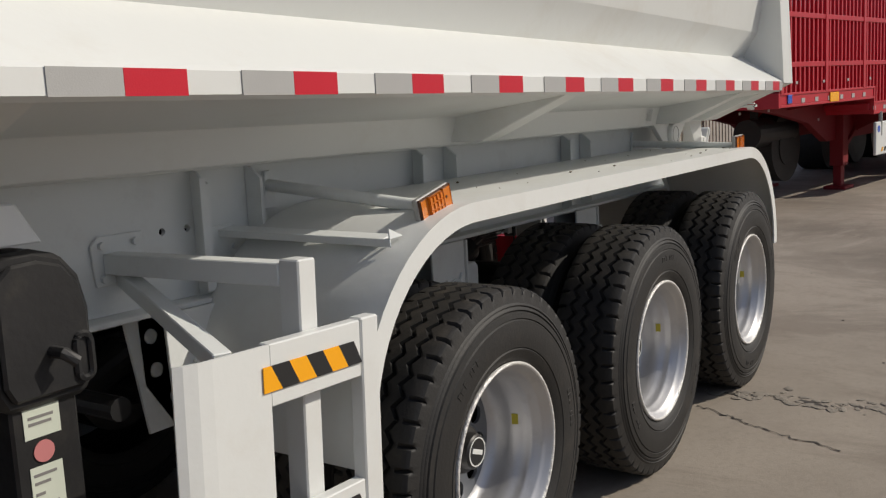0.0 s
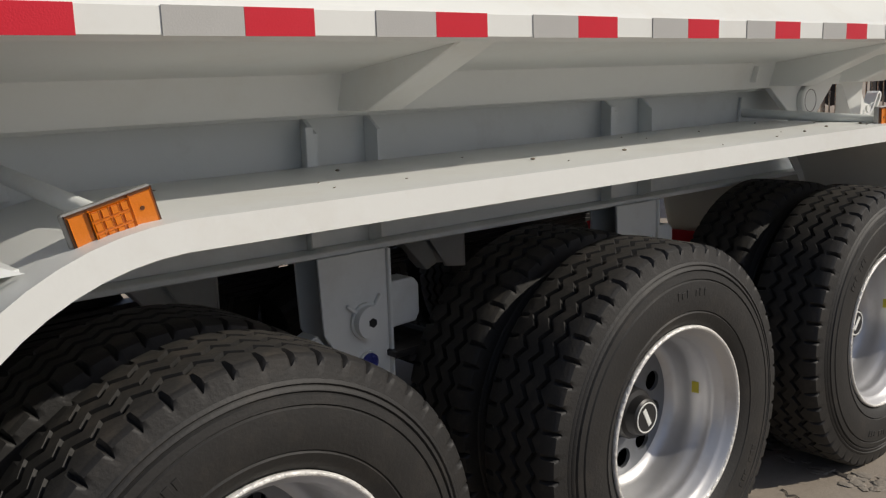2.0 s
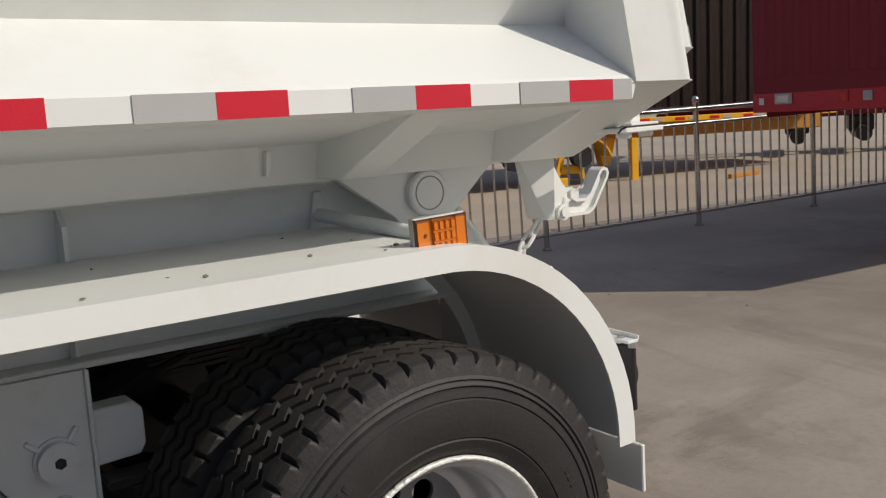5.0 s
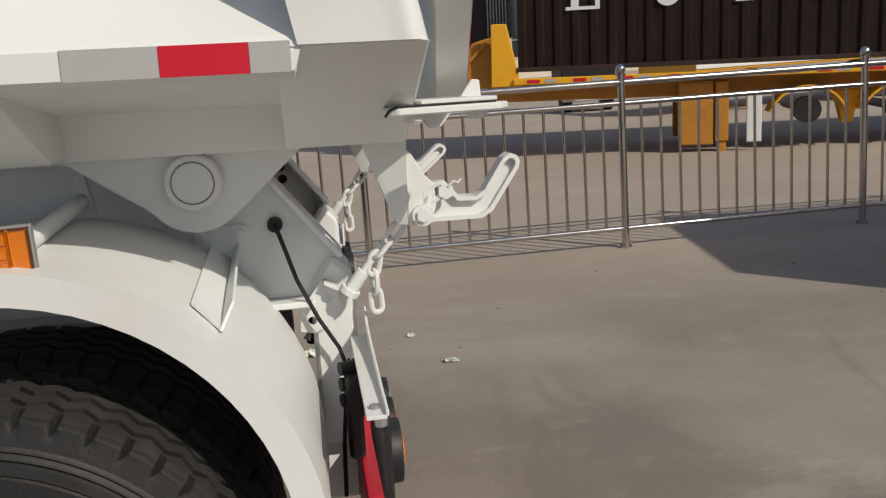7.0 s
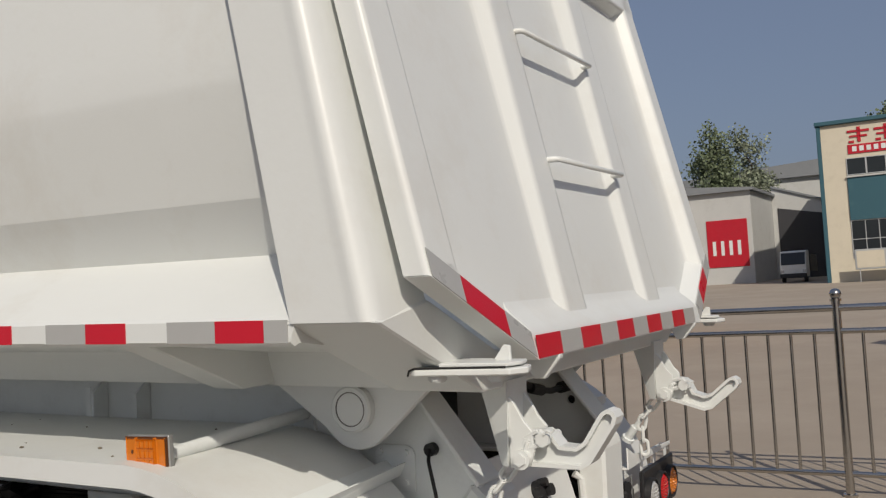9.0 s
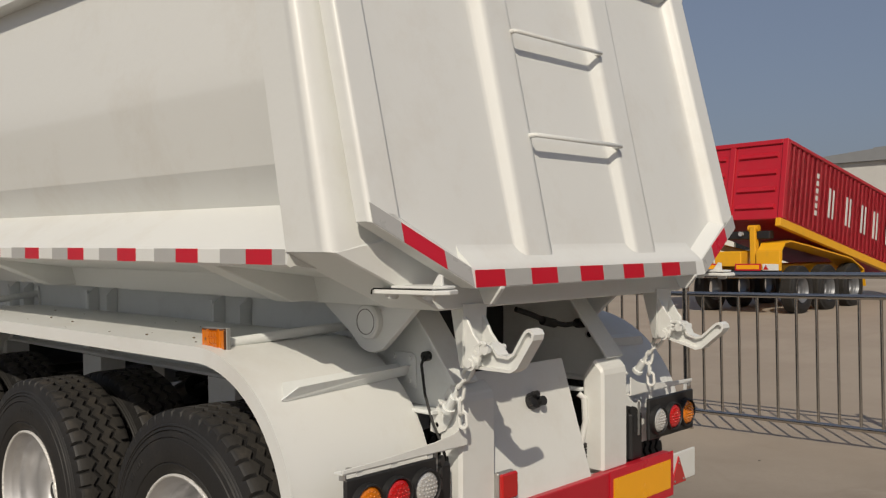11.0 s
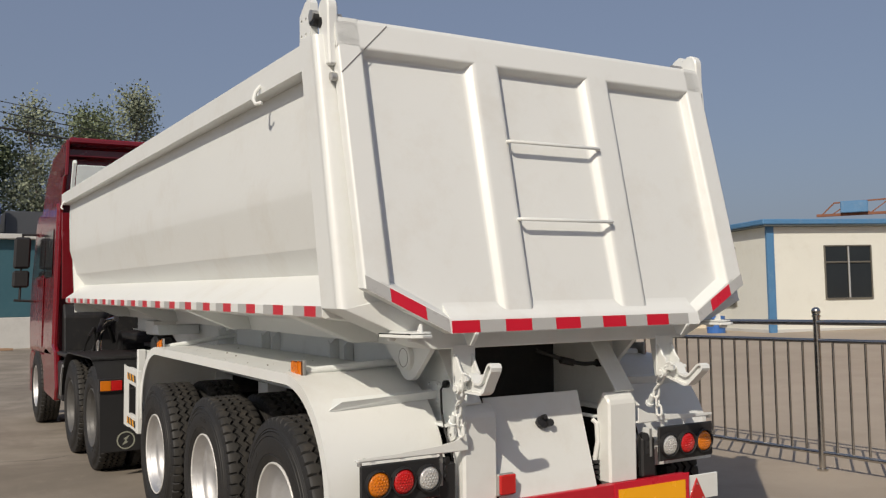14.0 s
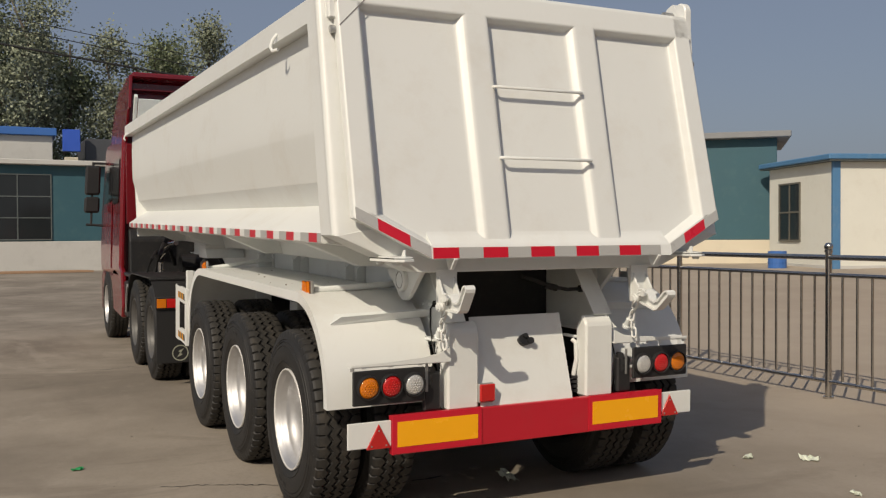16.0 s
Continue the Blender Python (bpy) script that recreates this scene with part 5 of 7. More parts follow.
part("filter_can", joined(rod((-6.45, -1.05, 0.62), (-6.45, -1.05, 0.98), 0.10, 18), rod((-6.22, -1.05, 0.5), (-6.22, -1.05, 0.9), 0.08, 18), rod((-6.45, -1.05, 0.56), (-6.45, -1.05, 0.62), 0.06, 14)), BLACK, TRACTOR, smooth=40)
part("hose", tube([(-6.1, -0.9, 1.12), (-6.0, -0.85, 1.35), (-6.3, -0.75, 1.5), (-6.7, -0.6, 1.42), (-6.9, -0.5, 1.2)], 0.028), CABLE, TRACTOR)
part("hose", tube([(-6.5, -0.95, 1.1), (-6.35, -0.9, 1.3), (-6.6, -0.8, 1.4), (-6.85, -0.7, 1.15)], 0.02), CABLE, TRACTOR)
part("exhaust_pipe", tube([(-6.55, -0.75, 1.0), (-6.55, -0.75, 1.25), (-6.48, -0.72, 1.4), (-6.33, -0.66, 1.5), (-6.2, -0.6, 1.52)], 0.04, 12), STEEL, TRACTOR, "silver exhaust pipe", None, 40)
part("air_lines", joined(tube([(-7.15, 0.1, 1.9), (-6.8, 0.1, 1.55), (-6.5, 0.05, 1.35), (-6.2, 0.0, 1.4), (-5.9, 0.0, 1.38)], 0.02), tube([(-7.15, -0.1, 1.9), (-6.85, -0.15, 1.5), (-6.5, -0.12, 1.28), (-6.2, -0.1, 1.33), (-5.9, -0.1, 1.36)], 0.02)), CABLE, TRACTOR)
part("air_filter", joined(rod((-6.85, 0.25, 1.15), (-6.85, 0.75, 1.15), 0.24, 22), rod((-6.75, -0.45, 1.18), (-6.75, 0.15, 1.18), 0.17, 20), bx(-7.1, -6.5, -0.45, 0.45, 0.8, 1.05, 0.02)), BLACK, TRACTOR)
# cab
side = [(-9.72, 1.02), (-9.80, 1.35), (-9.74, 2.05), (-9.45, 2.95), (-9.30, 3.08), (-7.38, 3.10), (-7.30, 3.02), (-7.30, 1.02)]
CAB = part("cab", prism(side, "y", -1.22, 1.22, 0.03), CABRED, TRACTOR, "glossy red cab")
for s in (-1, 1):
    part("door", prism([(-9.35, 1.12), (-8.25, 1.12), (-8.25, 2.12), (-9.5, 2.05)], "y", s * 1.222, s * 1.232, 0.004), CABRED, CAB)
    part("side_glass", prism([(-9.40, 2.12), (-8.28, 2.16), (-8.28, 2.72), (-9.20, 2.72)], "y", s * 1.221, s * 1.229), GLASS, CAB, "dark door glass")
    part("skirt", prism([(-9.7, 0.72), (-9.7, 1.02), (-7.30, 1.02), (-7.30, 0.58), (-8.15, 0.58), (-8.25, 0.85), (-8.5, 1.0), (-9.2, 1.0), (-9.42, 0.80)], "y", s * 1.21, s * 1.13, 0.01), CABRED, CAB)
    # wind fairing behind the cab
    part("fairing", prism([(-7.30, 1.15), (-7.20, 1.15), (-7.18, 1.30), (-7.16, 2.95), (-6.95, 3.40), (-6.90, 3.52), (-7.30, 3.52)], "y", s * 1.200, s * 1.155, 0.008), CABRED, CAB)
    for y in (1.02, 0.84):
        part("rear_rib", bx(-7.262, -7.22, s * y - 0.03, s * y + 0.03, 1.2, 3.0, 0.008), CABSHADE, CAB)
    part("mirror", joined(bx(-9.46, -9.33, min(s * 1.30, s * 1.54), max(s * 1.30, s * 1.54), 2.28, 2.76, 0.03), bx(-9.46, -9.34, min(s * 1.30, s * 1.54), max(s * 1.30, s * 1.54), 1.99, 2.25, 0.03), rod((-9.40, s * 1.20, 2.80), (-9.40, s * 1.44, 2.80), 0.02, 8), rod((-9.40, s * 1.20, 1.78), (-9.40, s * 1.50, 1.80), 0.02, 8), rod((-9.40, s * 1.42, 1.80), (-9.40, s * 1.42, 2.80), 0.018, 8)), RUBBER, CAB, "black door mirror")
part("roof_fairing", prism([(-9.3, 3.08), (-9.0, 3.52), (-8.4, 3.84), (-7.1, 3.93), (-6.85, 3.91), (-6.85, 3.83), (-7.1, 3.81), (-7.1, 3.08)], "y", -1.16, 1.16, 0.02), CABRED, CAB)
for y in (-1.20, 1.15):
    part("roof_fairing_side", bx(-7.3, -6.85, y, y + 0.05, 3.4, 3.87, 0.01), CABRED, CAB)
# back wall and thin inner sheets carry the fairing's shade as darker red
part("rear_wall", bx(-7.30, -7.262, -1.16, 1.16, 1.05, 3.5, 0.01), CABSHADE, CAB, "red cab back wall, fairing shade put into its colour")
part("fairing_lining", joined(bx(-7.26, -7.19, -1.154, -1.148, 1.2, 3.3, 0), bx(-7.26, -7.19, 1.148, 1.154, 1.2, 3.3, 0), bx(-7.10, -6.86, -1.14, 1.14, 3.66, 3.675, 0)), CABSHADE, CAB)
for s in (-1, 1):
    part("quarter_glass", prism([(-8.18, 2.10), (-7.48, 2.10), (-7.48, 2.74), (-8.18, 2.74)], "y", s * 1.221, s * 1.229), GLASS, CAB, "dark quarter glass")
    part("fairing_flap", bx(-6.62, -6.58, min(s * 1.19, s * 1.04), max(s * 1.19, s * 1.04), 1.78, 2.88, 0.006), CABRED, CAB)
    part("flap_stay", bx(-7.25, -6.60, s * 1.10 - 0.015, s * 1.10 + 0.015, 2.3, 2.34, 0.004), CABSHADE, CAB)
part("engine_cover", prism([(-7.26, 0.95), (-7.02, 0.95), (-7.05, 1.55), (-7.16, 1.72), (-7.26, 1.72)], "y", -1.10, 1.10, 0.02), BLACK, CAB, "black engine cover behind the cab")
part("windscreen", prism([(-9.76, 2.05), (-9.50, 2.88), (-9.46, 2.88), (-9.70, 2.05)], "y", -1.1, 1.1), GLASS, CAB)
part("bumper", bx(-9.95, -9.62, -1.2, 1.2, 0.35, 1.0, 0.05), CABRED, CAB)
# the cab narrows towards the roof
for piece in CAB.children_recursive + [CAB]:
    if piece.name.startswith("fairing_flap") or piece.name.startswith("flap_stay"):
        continue
    for v in piece.data.vertices:
        if v.co.z > 1.5:
            v.co.y *= 1 - 0.035 * (v.co.z - 1.5)
# sheet frame at the front of the bed
part("front_hood", prism([(-6.30, 2.94), (-6.26, 2.94), (-6.02, 3.32), (-6.05, 3.36), (-6.10, 3.34)], "y", -1.15, -1.11, 0.004), WHITE, BED, m=LEAN)
part("front_hood", prism([(-6.30, 2.94), (-6.26, 2.94), (-6.02, 3.32), (-6.05, 3.36), (-6.10, 3.34)], "y", 1.11, 1.15, 0.004), WHITE, BED, m=LEAN)
part("front_hood_sheet", bar((-6.24, 0, 2.95), (-6.04, 0, 3.30), 2.2, 0.012, up=(1, 0, -0.5)), GREYPAINT, BED, m=LEAN)

# ---- fence ----
def fence_y(x):
    return 4.47 if x < 6.7 else 4.47 - 0.13 * (x - 6.7)


FENCE = thing("fence", "stainless steel railing fence with ball-topped posts", "fence")
xs = [0.245 + 2.158 * k for k in range(-4, 5)] + [8.877 + 1.94 * k for k in range(1, 6)]
post_bm = rod((0, 0, 0), (0, 0, 1.44), 0.031, 18)
post_bm = joined(post_bm, rod((0, 0, 1.425), (0, 0, 1.445), 0.040, 18), rod((0, 0, 0), (0, 0, 0.02), 0.05, 18))
sp = bmesh.new()
bmesh.ops.create_uvsphere(sp, u_segments=18, v_segments=12, radius=0.042)
sp.transform(Matrix.Translation((0, 0, 1.478)))
post_mesh = finish(joined(post_bm, sp), "post", STEEL, 40)
bal_mesh = finish(rod((0, 0, 0.165), (0, 0, 1.205), 0.0125, 10), "baluster", STEEL, 40)
for x in xs:
    share("post", post_mesh, FENCE, Matrix.Translation((x, fence_y(x), 0)))
for a, b in zip(xs, xs[1:]):
    pa, pb = Vector((a, fence_y(a), 0)), Vector((b, fence_y(b), 0))
    for z, r in ((1.375, 0.026), (1.205, 0.021), (0.165, 0.021)):
        part("rail", rod(pa + Vector((0, 0, z)), pb + Vector((0, 0, z)), r, 14), STEEL, FENCE, smooth=40)
    for k in range(1, 13):
        share("baluster", bal_mesh, FENCE, Matrix.Translation(pa.lerp(pb, k / 13)))


# ---- yard clutter ----
def crumpled(name, x, y, sx, sy, h, material, label, category, seed):
    random.seed(seed)
    bm = bmesh.new()
    bmesh.ops.create_grid(bm, x_segments=5, y_segments=5, size=0.5)
    for v in bm.verts:
        v.co = (v.co.x * sx + random.uniform(-0.012, 0.012), v.co.y * sy + random.uniform(-0.012, 0.012), 0.003 + random.random() ** 2 * h)
    ex = bmesh.ops.extrude_face_region(bm, geom=bm.faces[:])
    bmesh.ops.translate(bm, vec=(0, 0, 0.003), verts=[v for v in ex["geom"] if isinstance(v, bmesh.types.BMVert)])
    solid(name, bm, material, label, category, m=Matrix.Translation((x, y, 0)) @ Matrix.Rotation(seed, 4, 'Z'))


crumpled("paper_scrap", 1.906, 2.381, 0.12, 0.075, 0.04, PAPER, "crumpled white paper scrap on the concrete", "litter", 1)
crumpled("paper_scrap", 1.676, 2.03, 0.075, 0.05, 0.035, PAPER, "crumpled white paper scrap on the concrete", "litter", 2)
crumpled("paper_scrap", 1.32, 0.24, 0.22, 0.08, 0.03, PAPER, "torn pale paper strip under the trailer", "litter", 3)
crumpled("paper_scrap", 2.50, 2.54, 0.05, 0.03, 0.02, PAPER, "small white paper scrap on the concrete", "litter", 4)
crumpled("paper_scrap", 2.65, 1.96, 0.08, 0.03, 0.02, PAPER, "small white paper scrap on the concrete", "litter", 6)
crumpled("plastic_scrap", -0.194, -2.311, 0.07, 0.035, 0.02, mat("green_plastic", (0.02, 0.30, 0.10), 0.4), "small green plastic scrap on the concrete", "litter", 5)


def build_crack(name, pts, width, chips, seed, label):
    random.seed(seed)
    bm = bmesh.new()
    line = []
    for (x0, y0), (x1, y1) in zip(pts, pts[1:]):
        n = 8
        for k in range(n):
            u = k / n
            line.append((x0 + (x1 - x0) * u + random.uniform(-0.02, 0.02), y0 + (y1 - y0) * u + random.uniform(-0.012, 0.012)))
    for i in range(len(line) - 1):
        a, b = Vector(line[i]), Vector(line[i + 1])
        t = (b - a).normalized()
        nrm = Vector((-t.y, t.x))
        w0, w1 = width * random.uniform(0.2, 1), width * random.uniform(0.2, 1)
        if chips and random.random() < 0.45:
            continue
        bm.faces.new([bm.verts.new((p.x, p.y, 0.0035)) for p in (a + nrm * w0, a - nrm * w0, b - nrm * w1, b + nrm * w1)])
    ob = solid(name, bm, mat("crack_dirt", (0.055, 0.048, 0.042), 0.95, bump=0.004), label, "crack", kind="stuff")
    if chips:
        cb = bmesh.new()
        for _ in range(chips):
            p = random.choice(line)
            s = random.uniform(0.006, 0.034)
            c = bmesh.new()
            bmesh.ops.create_icosphere(c, subdivisions=1, radius=s)
            for v in c.verts:
                v.co *= random.uniform(0.7, 1.2)
            c.transform(Matrix.Translation((p[0] + random.gauss(0, 0.05), p[1] + random.gauss(0, 0.06), 0.002)) @ Matrix.Rotation(random.random() * 6, 4, 'Z') @ Matrix.Diagonal((1.5, 1, 0.22, 1)))
            cb = joined(cb, c)
        solid("broken_concrete", cb, mat("broken_concrete", (0.26, 0.23, 0.19), 0.95, var=0.25, scale=14, bump=0.01, fine=90), "loose broken concrete chips along a joint", "rubble", kind="stuff")


build_crack("joint_crack", [(1.25, -2.5), (1.20, -2.28), (1.17, -1.93), (1.07, -1.71), (1.14, -1.41), (1.08, -1.25), (1.12, -0.7), (1.08, 0.2)], 0.022, 130, 3, "ragged broken joint in the concrete")
build_crack("hairline_crack", [(0.84, -1.10), (0.74, -1.30), (0.66, -1.42), (0.58, -1.64), (0.50, -1.9)], 0.007, 0, 4, "thin crack in the concrete")
build_crack("hairline_crack", [(-5.2, -2.9), (-5.3, -2.3), (-5.1, -1.6), (-5.25, -1.25)], 0.008, 0, 6, "thin crack in the concrete")
random.seed(11)
grit = bmesh.new()
for _ in range(110):
    s = random.choice((0.003, 0.004, 0.005, 0.009))
    c = bmesh.new()
    bmesh.ops.create_icosphere(c, subdivisions=1, radius=s)
    c.transform(Matrix.Translation((random.uniform(-2, 7), random.choice((random.uniform(-4, -1.4), random.uniform(1.2, 4.2), random.uniform(-1, 4))), s * 0.3)) @ Matrix.Diagonal((1.4, 1, 0.5, 1)))
    grit = joined(grit, c)
solid("grit", grit, mat("grit", (0.16, 0.14, 0.12), 0.9, var=0.4, scale=3), "scattered grit and pebbles on the yard", "grit", kind="stuff")


# ---- trees ----
def tree(name, x, y, h, r, leaf, seed, label, thin=1.0, count=2600):
    random.seed(seed)
    t = thing(name, label, "tree", "yard trees")
    z0 = rise(y)
    limbs = bmesh.new()
    tips = []
    trunk = [Vector((x, y, z0 - 0.1))]
    for k in range(1, 7):
        trunk.append(Vector((x + random.gauss(0, 0.12) * k * 0.5, y + random.gauss(0, 0.12) * k * 0.5, z0 + h * 0.9 * k / 6)))
    for k, (a, b) in enumerate(zip(trunk, trunk[1:])):
        limbs = joined(limbs, rod(a, b, 0.024 * h * (1 - k / 7) ** 0.9 * 0.7, 8, 0.024 * h * (1 - (k + 1) / 7) ** 0.9 * 0.7 + 0.01))
    for k in range(26):
        u = random.uniform(0.28, 1.0)
        i = min(5, int(u * 6))
        p = trunk[i].lerp(trunk[i + 1], u * 6 - i)
        a = random.uniform(0, 2 * math.pi)
        reach = r * (1.15 - 0.75 * u) * random.uniform(0.6, 1.1)
        q = p + Vector((math.cos(a) * reach, math.sin(a) * reach, reach * random.uniform(0.5, 1.1)))
        limbs = joined(limbs, rod(p, q, 0.035 * (1.2 - u) * h / 10 + 0.012, 6, 0.008))
        tips += [p.lerp(q, f) for f in (0.45, 0.7, 0.9, 1.0)]
    part("trunk", limbs, BARK, t)
    verts, faces = [], []
    for _ in range(count):
        c = random.choice(tips) + Vector((random.gauss(0, 0.34), random.gauss(0, 0.34), random.gauss(0, 0.34))) * r * 0.56
        s = random.uniform(0.045, 0.105) * thin
        q = Euler((random.uniform(0, 6.3), random.uniform(0, 6.3), random.uniform(0, 6.3))).to_matrix()
        n = len(verts)
        verts += [tuple(c + q @ Vector(v) * s) for v in ((-0.6, -1, 0), (0.7, -0.7, 0.25), (0.5, 0.9, 0), (-0.7, 0.8, -0.2))]
        faces.append((n, n + 1, n + 2, n + 3))
    me = bpy.data.meshes.new("crown")
    me.from_pydata(verts, [], faces)
    me.materials.append(leaf)
    share("crown", me, t, None, "loose dusty green crown")
    return t


k = 0
for x, y, h, r in ((-58, -11, 18, 3.6), (-56, -7.5, 19, 3.4), (-58, -4.2, 17.5, 3.3), (-57, -1.2, 17, 3.0), (-60, 1.6, 15, 2.8), (-59, 4.6, 14.5, 2.8), (-61, 7.6, 14, 2.8), (-58, 10.4, 16, 2.6), (-60, 13.2, 13, 2.6), (-63, -2.5, 19, 3.2), (-64, -8, 20, 3.4), (-62, -13.5, 20, 3.6), (-66, -5.5, 18.5, 3.4), (-65, 0.4, 17, 3.2), (-63, 9.0, 15.5, 3.0)):
    k += 1
    tree("poplar_tree", x, y, h * 1.08, r, (LEAF2, LEAF)[k % 2], 20 + k, "tall poplar with a loose dusty green crown", 1.0, 9000)
for x, y, h, r in ((-16.5, 84, 15.5, 2.7), (-13.5, 86, 14.0, 2.5), (-0.6, 82, 15.0, 2.2), (3.5, 80, 15.6, 2.5), (8, 80, 17, 2.8), (13, 80, 16.5, 2.6), (-3.6, 83, 14.0, 1.7), (20, 80, 16, 2.6)):
    k += 1
    tree("roadside_tree", x, y, h, r, (LEAF, LEAF2)[k % 2], 60 + k, "leafy green tree behind the sheds", 1.5, 6000)


# ---- buildings ----
def placed(x, y, turn, z=None):
    return Matrix.Translation((x, y, rise(y) if z is None else z)) @ Matrix.Rotation(radians(turn), 4, 'Z')


def window(parent, m, x0, x1, z0, z1, cols, rows, y=0.0, name="window", frame=None, bar_w=0.05):
    """A window in the wall plane y = 0 that faces -y."""
    frame = frame or FRAMEW
    fr = joined(bx(x0 - bar_w, x0, y - 0.05, y + 0.03, z0 - bar_w, z1 + bar_w, 0.005), bx(x1, x1 + bar_w, y - 0.05, y + 0.03, z0 - bar_w, z1 + bar_w, 0.005),
                bx(x0, x1, y - 0.05, y + 0.03, z1, z1 + bar_w, 0.005), bx(x0, x1, y - 0.07, y + 0.03, z0 - bar_w, z0, 0.005))
    w = part(name, fr, frame, parent, m=m)
    for c in range(1, cols):
        xx = x0 + (x1 - x0) * c / cols
        part("mullion", bx(xx - bar_w / 2, xx + bar_w / 2, y - 0.04, y + 0.03, z0, z1, 0.004), frame, w, m=m)
    for r in range(1, rows):
        zz = z0 + (z1 - z0) * r / rows
        part("transom", bx(x0, x1, y - 0.038, y + 0.03, zz - bar_w / 2, zz + bar_w / 2, 0.004), frame, w, m=m)
    for c in range(cols):
        for r in range(rows):
            part("pane", bx(x0 + (x1 - x0) * c / cols, x0 + (x1 - x0) * (c + 1) / cols, y - 0.012, y - 0.004, z0 + (z1 - z0) * r / rows, z0 + (z1 - z0) * (r + 1) / rows, 0), GLASS, w, m=m)
    return w


# workshop with the painted sign
SHOP = thing("workshop", "cream and teal workshop with a painted sign and glazed front", "building")
M = placed(-3.95, 58.0, 2)
part("wall", bx(0, 34, 0, 16, -1, 9.7, 0.02), CREAM, SHOP, "cream rendered wall", M)
part("roof_edge", bx(-0.2, 34.2, -0.25, 16, 9.7, 9.95, 0.03), TEAL, SHOP, "teal roof edge", M)
part("corner_pipe", bx(-0.12, 0.12, -0.12, 0.02, 0, 9.7, 0.02), TEAL, SHOP, m=M)
part("teal_band", bx(1.45, 33, -0.10, 0.0, 3.75, 6.35, 0.01), TEAL, SHOP, "teal cladding band", M)
part("ledge", bx(1.4, 33, -0.2, 0.0, 6.36, 6.46, 0.01), PALEGREY, SHOP, m=M)
for k in range(18):
    window(SHOP, M, 1.5 + 1.1 * k, 2.5 + 1.1 * k, 6.55, 7.5, 1, 1)
for k in range(10):
    window(SHOP, M, 1.5 + 2.35 * k, 3.75 + 2.35 * k, 1.45, 3.7, 3, 2)
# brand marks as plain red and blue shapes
for x0, w in ((1.62, 1.25), (3.12, 1.20)):
    sign = part("sign_mark", joined(bx(x0, x0 + w, -0.06, 0, 9.10, 9.24, 0.01), bx(x0 + 0.45 * w, x0 + 0.60 * w, -0.06, 0, 8.50, 9.42, 0.01), bx(x0 + 0.1 * w, x0 + 0.9 * w, -0.06, 0, 8.80, 8.92, 0.01), bx(x0 + 0.05 * w, x0 + 0.30 * w, -0.06, 0, 8.46, 8.60, 0.01)), RED, SHOP, "red painted sign mark", M)
part("sign_plate", bx(1.60, 4.42, -0.06, 0, 7.80, 8.36, 0.01), RED, SHOP, "red sign plate", M)
for k in range(6):
    part("sign_bar", bx(1.85 + 0.40 * k, 2.10 + 0.40 * k, -0.075, -0.06, 7.93, 8.24, 0.005), WHITE, SHOP, m=M)


def char_sign(body, x, z, size, material, m, parent, label):
    cu = bpy.data.curves.new("sign_character", 'FONT')
    cu.body, cu.size, cu.extrude = body, size, 0.02
    tmp = bpy.data.objects.new("tmp_text", cu)
    scene.collection.objects.link(tmp)
    me = bpy.data.meshes.new_from_object(tmp.evaluated_get(bpy.context.evaluated_depsgraph_get()))
    bpy.data.objects.remove(tmp)
    me.materials.clear()
    me.materials.append(material)
    me.transform(m @ Matrix.Translation((x, -0.05, z)) @ Matrix.Rotation(radians(90), 4, 'X'))
    return share("sign_character", me, parent, None, label)


for ch, x in (("山", 7.0), ("东", 9.7), ("建", 12.3)):
    char_sign(ch, x, 8.20, 1.55, BLUESIGN, M, SHOP, "blue painted character")
NB = thing("notice_board", "cream notice board on steel legs before the workshop", "notice board")
MB = placed(-2.3, 56.6, 2)
part("board_frame", joined(bx(0, 3.3, 0, 0.08, 0.75, 1.95, 0.02)), FRAMEW, NB, m=MB)
for a in (0.1, 1.7):
    part("board_panel", bx(a, a + 1.5, -0.02, 0.0, 0.85, 1.85, 0.01), CREAM, NB, m=MB)
for a in (0.2, 1.6, 3.05):
    part("leg", bx(a, a + 0.06, 0.02, 0.08, 0, 0.75, 0.01), FRAMEW, NB, m=MB)

# grey shed with a red poster, and the small lorry beside it
SHED = thing("grey_shed", "pale grey workshop shed with a red poster panel", "building")
M = placed(-10.3, 68.5, 0)
part("wall", bx(-16, 0, 0, 30, -1, 7.0, 0.02), PALEGREY, SHED, m=M)
part("roof", prism([(-16.3, 7.0), (0.3, 7.0), (0.3, 7.2), (-8, 7.9), (-16.3, 7.2)], "y", -0.4, 30), ROOFGREY, SHED, m=M)
part("poster", bx(-3.4, -0.35, -0.06, 0, 1.3, 4.9, 0.01), RED, SHED, "red poster panel", M)
for k in range(4):
    part("poster_bar", bx(-3.0 + 0.62 * k, -2.75 + 0.62 * k, -0.07, -0.06, 2.2, 3.3, 0.004), WHITE, SHED, m=M)
SHED2 = thing("open_shed", "grey shed with a dark open bay", "building")
part("wall", prism([(0.02, -1), (5.6, -1), (5.6, 5.85), (0.02, 7.75)], "y", 9.0, 9.4), PALEGREY, SHED2, m=M)
# dark sheet on the wall paints the unlit inside of the open bay
part("dark_bay", prism([(0.45, 0), (5.5, 0), (5.5, 5.05), (3.0, 5.5), (0.45, 6.0)], "y", 8.93, 8.99), mat("bay_shade", (0.045, 0.045, 0.05), 0.8), SHED2, m=M)
part("roof_edge", bar((0.03, 8.95, 7.82), (5.8, 8.95, 5.86), 0.3, 0.15), ROOFGREY, SHED2, m=M)
